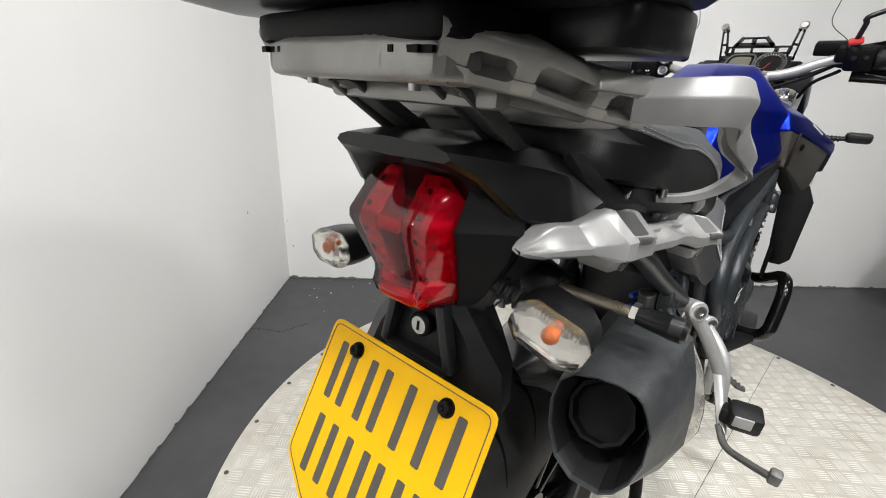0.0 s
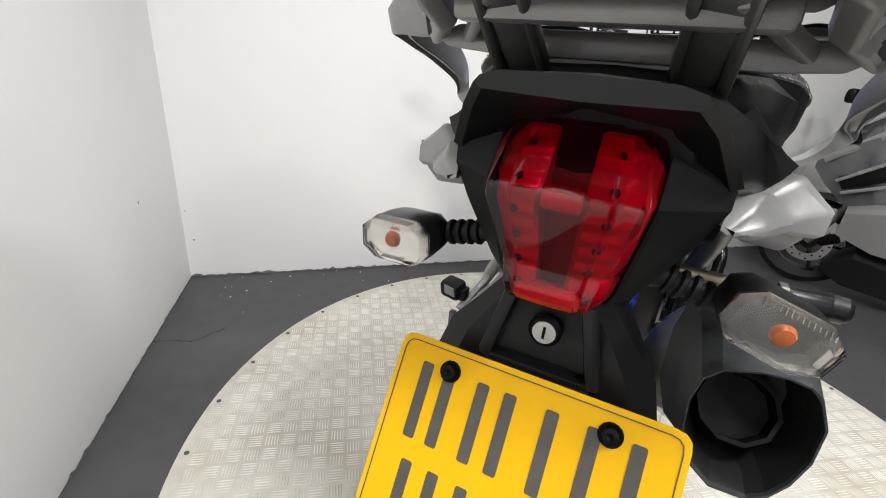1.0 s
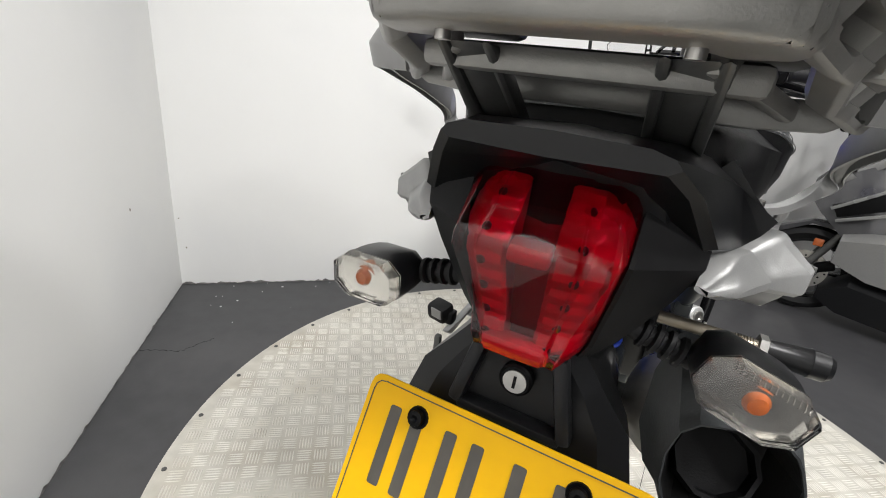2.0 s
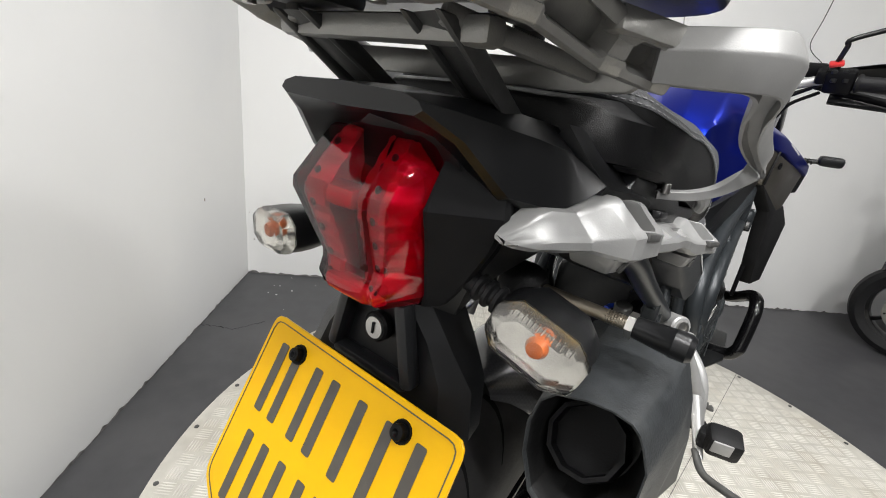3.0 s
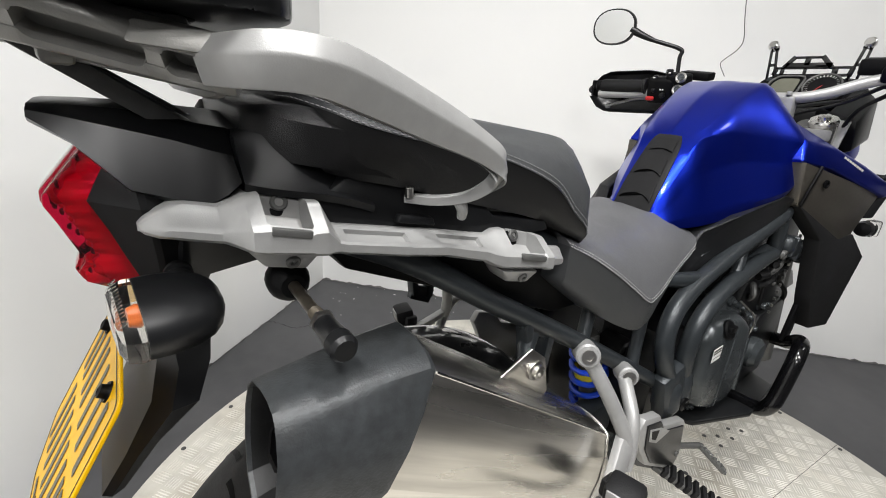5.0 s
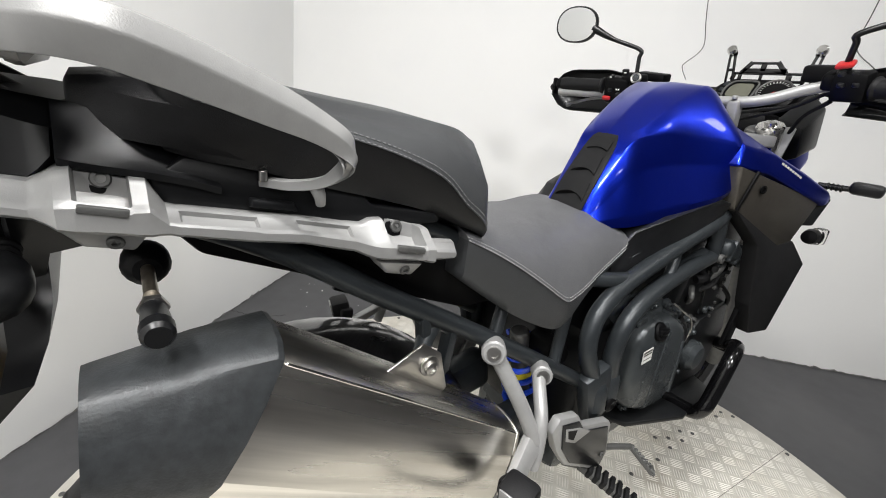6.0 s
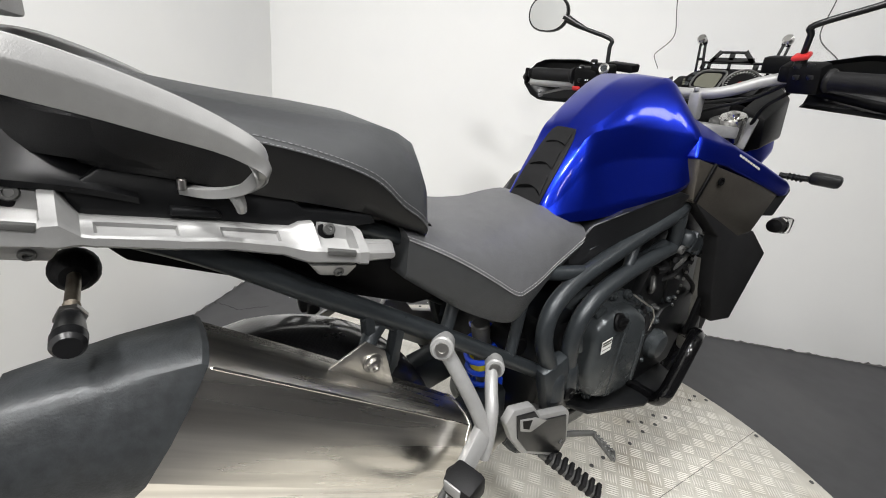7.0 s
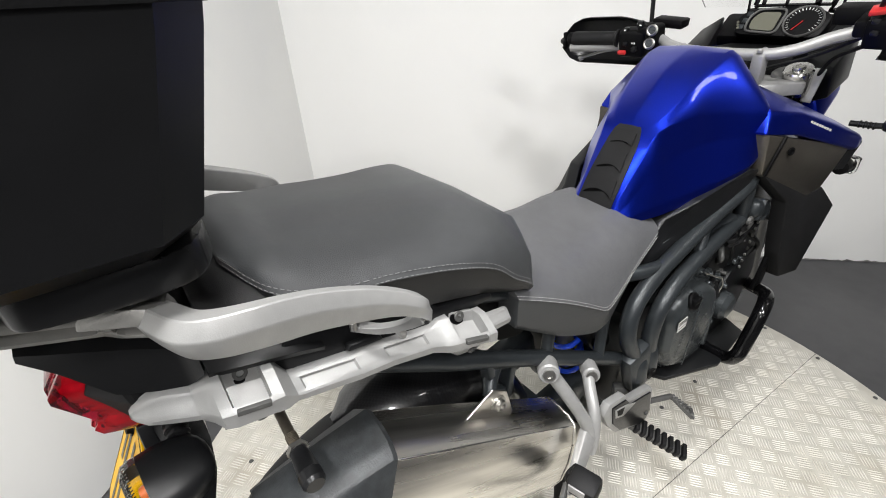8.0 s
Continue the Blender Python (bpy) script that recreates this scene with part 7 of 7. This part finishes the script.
for s in SIDES:
    part("head_lamp", join(lathe([(0, 0), (0.05, 0), (0.06, 0.02), (0.05, 0.04), (0, 0.045)], along((s * 0.06, 1.73, 1.03), (s * 0.06, 2.2, 1.0)), 24)), LENS_CLEAR, bike, "clear headlamp")
    part("cockpit_side", solid(flip(s, [(0.12, 1.50, 1.14), (0.19, 1.47, 1.12), (0.20, 1.47, 1.05), (0.13, 1.50, 1.02)]), flip(s, [(0.14, 1.62, 1.22), (0.19, 1.60, 1.18), (0.20, 1.60, 1.08), (0.14, 1.62, 1.04)]), 0.006), SATIN, bike)
    part("bracket_strap", bar((s * 0.175, 1.440, 1.120), (s * 0.170, 1.425, 1.045), 0.022, 0.006, 0.002, (0, 1, 0)), SILVER, bike)
    part("front_indicator", join(tube(flip(s, [(0.255, 1.50, 0.996), (0.300, 1.50, 0.998), (0.318, 1.50, 1.000)]), 0.007, 10, 3), *[lathe([(0.007, 0), (0.009, 0.001), (0.009, 0.004), (0.007, 0.005)], along((s * (0.272 + 0.009 * k), 1.50, 0.997), (s * 2, 1.5, 1.02)), 12) for k in range(4)], box((0.062, 0.040, 0.030), pose(s * 0.345, 1.505, 1.004, 0, 0, s * 6), 0.010)), PLASTIC, bike, "black front indicator on a ribbed stalk")
    part("mudguard", solid(flip(s, [(0.0, 1.60, 0.64), (0.07, 1.60, 0.62), (0.07, 1.55, 0.50), (0.06, 1.56, 0.50)]), flip(s, [(0.0, 2.02, 0.60), (0.06, 2.02, 0.58), (0.07, 2.05, 0.52), (0.06, 2.04, 0.52)]), 0.004), PLASTIC, bike)

# ---- the top box on the rack
tb = thing("top_box", (0, -0.05, 1.128), "large black plastic top box on the luggage rack", "luggage box")


def tbring(z, w, y0, y1, c=0.03):
    return [(-w + c, y0, z), (w - c, y0, z), (w, y0 + c, z), (w, y1 - c, z), (w - c, y1, z), (-w + c, y1, z), (-w, y1 - c, z), (-w, y0 + c, z)]


bm = skin([tbring(1.158, 0.150, -0.12, 0.084), tbring(1.166, 0.180, -0.15, 0.098), tbring(1.182, 0.200, -0.18, 0.108), tbring(1.30, 0.206, -0.20, 0.142), tbring(1.318, 0.207, -0.20, 0.146)])
part("shell", bm, SATIN, tb, "scuffed black lower shell", 30)
part("lid", skin([tbring(1.321, 0.208, -0.20, 0.147), tbring(1.42, 0.202, -0.195, 0.166), tbring(1.475, 0.165, -0.16, 0.125, 0.05), tbring(1.485, 0.12, -0.12, 0.09, 0.05)]), SATIN, tb, "satin black domed lid", 35)
part("seam_band", skin([tbring(1.312, 0.2090, -0.203, 0.1470), tbring(1.326, 0.2090, -0.203, 0.1500)]), DEEP, tb)
part("base_plate", slab(rounded([(-0.105, -0.105), (0.105, -0.105), (0.118, 0.00), (0.105, 0.060), (-0.105, 0.060), (-0.118, 0.00)], 0.03), 0.020, pose(0, 0, 1.1345), 0.005), DEEP, tb, "black plastic mounting plate")
part("front_skirt", slab(rounded([(-0.165, -0.02), (0.165, -0.02), (0.178, 0.05), (0.174, 0.094), (0.14, 0.110), (-0.14, 0.110), (-0.174, 0.094), (-0.178, 0.05)], 0.02), 0.030, pose(0, 0, 1.1350), 0.005), SATIN, tb, "black plastic skirt of the box")
grid = [bar((x, -0.105, 1.130), (x, 0.0, 1.130), 0.004, 0.004, 0) for x in (-0.08 + 0.02 * k for k in range(9))] + [bar((-0.09, y, 1.130), (0.09, y, 1.130), 0.004, 0.004, 0) for y in (-0.10 + 0.02 * k for k in range(6))]
part("base_ribs", join(*grid), DEEP, tb)
part("latch", join(box((0.06, 0.02, 0.05), pose(0, -0.206, 1.30), 0.006)), DEEP, tb)
for x, y in ((-0.06, -0.03), (0.09, 0.02)):
    part("clamp", box((0.05, 0.055, 0.02), pose(x, y, 1.125), 0.006), DARKALLOY, tb)
part("clamp_knob", rod((0.06, 0.06, 1.105), (0.06, 0.06, 1.13), 0.012), DARKALLOY, tb)

# ---- the scooter parked by the wall
sc = thing("scooter", (1.45, 3.02, FZ), "grey and black maxi scooter parked on the floor by the wall", "scooter")
SM = Matrix.Translation((1.07, 3.13, FZ)) @ pose(0, 0, 0, 0, 0, -16)
def sp(pts):
    return [SM @ Vector(p) for p in pts]


def sloft(rows, mat, name, label="", bevel=0.0, parent=sc):
    """A body along the scooter: rows of length, half width, bottom, top."""
    rings = []
    for x, w, zb, zt in rows:
        rings.append(sp([(x, -w * 0.75, zt), (x, w * 0.75, zt), (x, w, zt - 0.25 * (zt - zb)), (x, w * 0.9, zb), (x, -w * 0.9, zb), (x, -w, zt - 0.25 * (zt - zb))]))
    return part(name, skin(rings), mat, parent, label, 30)


def swheel(x, r):
    m = SM @ pose(x, 0, r) @ pose(0, 0, 0, 90)
    h = part("wheel", join(lathe([(0.001, -0.03), (0.045, -0.03), (0.05, 0), (0.045, 0.03), (0.001, 0.03)], m, 20), *[bar(m @ Vector((0.04 * math.cos(a), 0.04 * math.sin(a), 0)), m @ Vector((r * 0.66 * math.cos(a), r * 0.66 * math.sin(a), 0)), 0.02, 0.025, 0.003, m.to_3x3() @ Vector((0, 0, 1))) for a in (2 * math.pi * k / 5 for k in range(5))], lathe([(r * 0.64, -0.035), (r * 0.72, -0.04), (r * 0.72, 0.04), (r * 0.64, 0.035), (r * 0.62, 0), (r * 0.64, -0.035)], m, 40)), GLOSS, sc, "black five-spoke wheel")
    part("tyre", lathe([(r * 0.70, -0.042), (r * 0.84, -0.058), (r * 0.95, -0.045), (r, 0), (r * 0.95, 0.045), (r * 0.84, 0.058), (r * 0.70, 0.042)], m, 48), RUBBER, h, "black tyre")
    part("brake_disc", lathe([(r * 0.27, 0.050), (r * 0.44, 0.050), (r * 0.44, 0.055), (r * 0.27, 0.055), (r * 0.27, 0.050)], m, 40), BOLT, h, "drilled steel brake disc")
    for k in range(18):
        a, q = 2 * math.pi * k / 18, 0.32 if k % 2 else 0.39
        part("disc_hole", lathe([(0, 0.0555), (0.006, 0.0555), (0.006, 0.0562), (0, 0.0562)], m @ pose(q * r * math.cos(a), q * r * math.sin(a), 0), 8), DEEP, h)


swheel(0.0, 0.278)
swheel(1.42, 0.27)
sloft([(-0.20, 0.05, 0.47, 0.52), (-0.05, 0.075, 0.57, 0.60), (0.10, 0.08, 0.56, 0.60), (0.22, 0.07, 0.45, 0.52)], SCOOT_GREY, "front_mudguard", "dark grey front mudguard")
part("fork", join(*[rod(SM @ Vector((-0.01, s * 0.075, 0.285)), SM @ Vector((0.17, s * 0.075, 0.70)), 0.022) for s in SIDES]), DARKALLOY, sc)
part("caliper", box((0.10, 0.05, 0.06), SM @ pose(0.09, -0.075, 0.33, 0, -30, 0), 0.01), DEEP, sc)
part("side_reflector", box((0.05, 0.02, 0.045), SM @ pose(0.015, -0.085, 0.47), 0.004), ORANGE, sc, "amber side reflector")
sloft([(-0.12, 0.05, 0.74, 0.84), (-0.04, 0.15, 0.66, 0.96), (0.10, 0.21, 0.55, 1.08), (0.30, 0.24, 0.42, 1.00), (0.60, 0.22, 0.28, 0.62), (0.95, 0.22, 0.20, 0.46), (1.10, 0.20, 0.25, 0.55)], SCOOT_GREY, "front_fairing", "dark grey front fairing")
sloft([(0.10, 0.235, 0.40, 0.58), (0.28, 0.262, 0.34, 0.66), (0.60, 0.262, 0.32, 0.60), (0.86, 0.25, 0.36, 0.56)], SCOOT_PALE, "side_panel", "pale silver side panel")
for k, (a, b) in enumerate((((-0.09, -0.13, 0.80), (0.24, -0.245, 1.08)), ((0.00, -0.20, 0.70), (0.20, -0.255, 0.86)), ((0.20, -0.255, 0.86), (0.30, -0.265, 0.80)), ((0.04, -0.215, 0.64), (0.30, -0.268, 0.76)))):
    part("trim_stripe", bar(SM @ Vector(a), SM @ Vector(b), 0.014, 0.045 if k == 0 else 0.020, 0.004), SCOOT_PALE, sc, "pale silver trim strip")
part("air_duct", solid(sp([(0.00, -0.19, 0.72), (0.20, -0.252, 0.84), (0.28, -0.262, 0.78), (0.04, -0.215, 0.66)]), sp([(0.00, -0.15, 0.72), (0.20, -0.20, 0.84), (0.28, -0.21, 0.78), (0.04, -0.17, 0.66)]), 0.003), DEEP, sc, "black air duct")
sloft([(0.10, 0.12, 0.14, 0.20), (0.22, 0.20, 0.10, 0.34), (0.60, 0.23, 0.08, 0.30), (1.10, 0.22, 0.10, 0.28), (1.35, 0.15, 0.16, 0.26)], PLASTIC, "floor_pan", "black plastic lower body")
sloft([(0.85, 0.14, 0.50, 0.70), (1.05, 0.20, 0.48, 0.80), (1.45, 0.20, 0.55, 0.84), (1.75, 0.10, 0.70, 0.88)], SCOOT_GREY, "rear_body", "dark grey rear bodywork")
sloft([(0.80, 0.12, 0.72, 0.78), (1.05, 0.16, 0.76, 0.84), (1.40, 0.16, 0.80, 0.90), (1.62, 0.12, 0.86, 0.92)], VINYL_SIDE, "seat", "black vinyl seat")
part("handlebar", tube(sp([(0.46, -0.34, 1.06), (0.42, -0.18, 1.05), (0.38, 0, 1.02), (0.42, 0.18, 1.05), (0.46, 0.34, 1.06)]), 0.014), DEEP, sc)
part("windscreen", skin([sp([(0.00 + 0.26 * t, -0.16 + 0.04 * t, 1.00 + 0.36 * t), (-0.04 + 0.26 * t, 0, 1.00 + 0.38 * t), (0.00 + 0.26 * t, 0.16 - 0.04 * t, 1.00 + 0.36 * t), (0.004 + 0.26 * t, 0.16 - 0.04 * t, 1.00 + 0.36 * t), (-0.036 + 0.26 * t, 0, 1.00 + 0.38 * t), (0.004 + 0.26 * t, -0.16 + 0.04 * t, 1.00 + 0.36 * t)]) for t in (0, 0.5, 1)]), GLOSS, sc, "smoked windscreen")
for s in SIDES:
    mr = part("mirror", box((0.05, 0.13, 0.075), SM @ pose(-0.08, s * 0.22, 1.16, 0, 0, s * 12), 0.02), DEEP, sc, "black mirror")
    part("mirror_stalk", tube(sp([(0.02, s * 0.17, 0.92), (-0.02, s * 0.19, 1.02), (-0.06, s * 0.21, 1.13)]), (0.022, 0.012)), DEEP, mr)
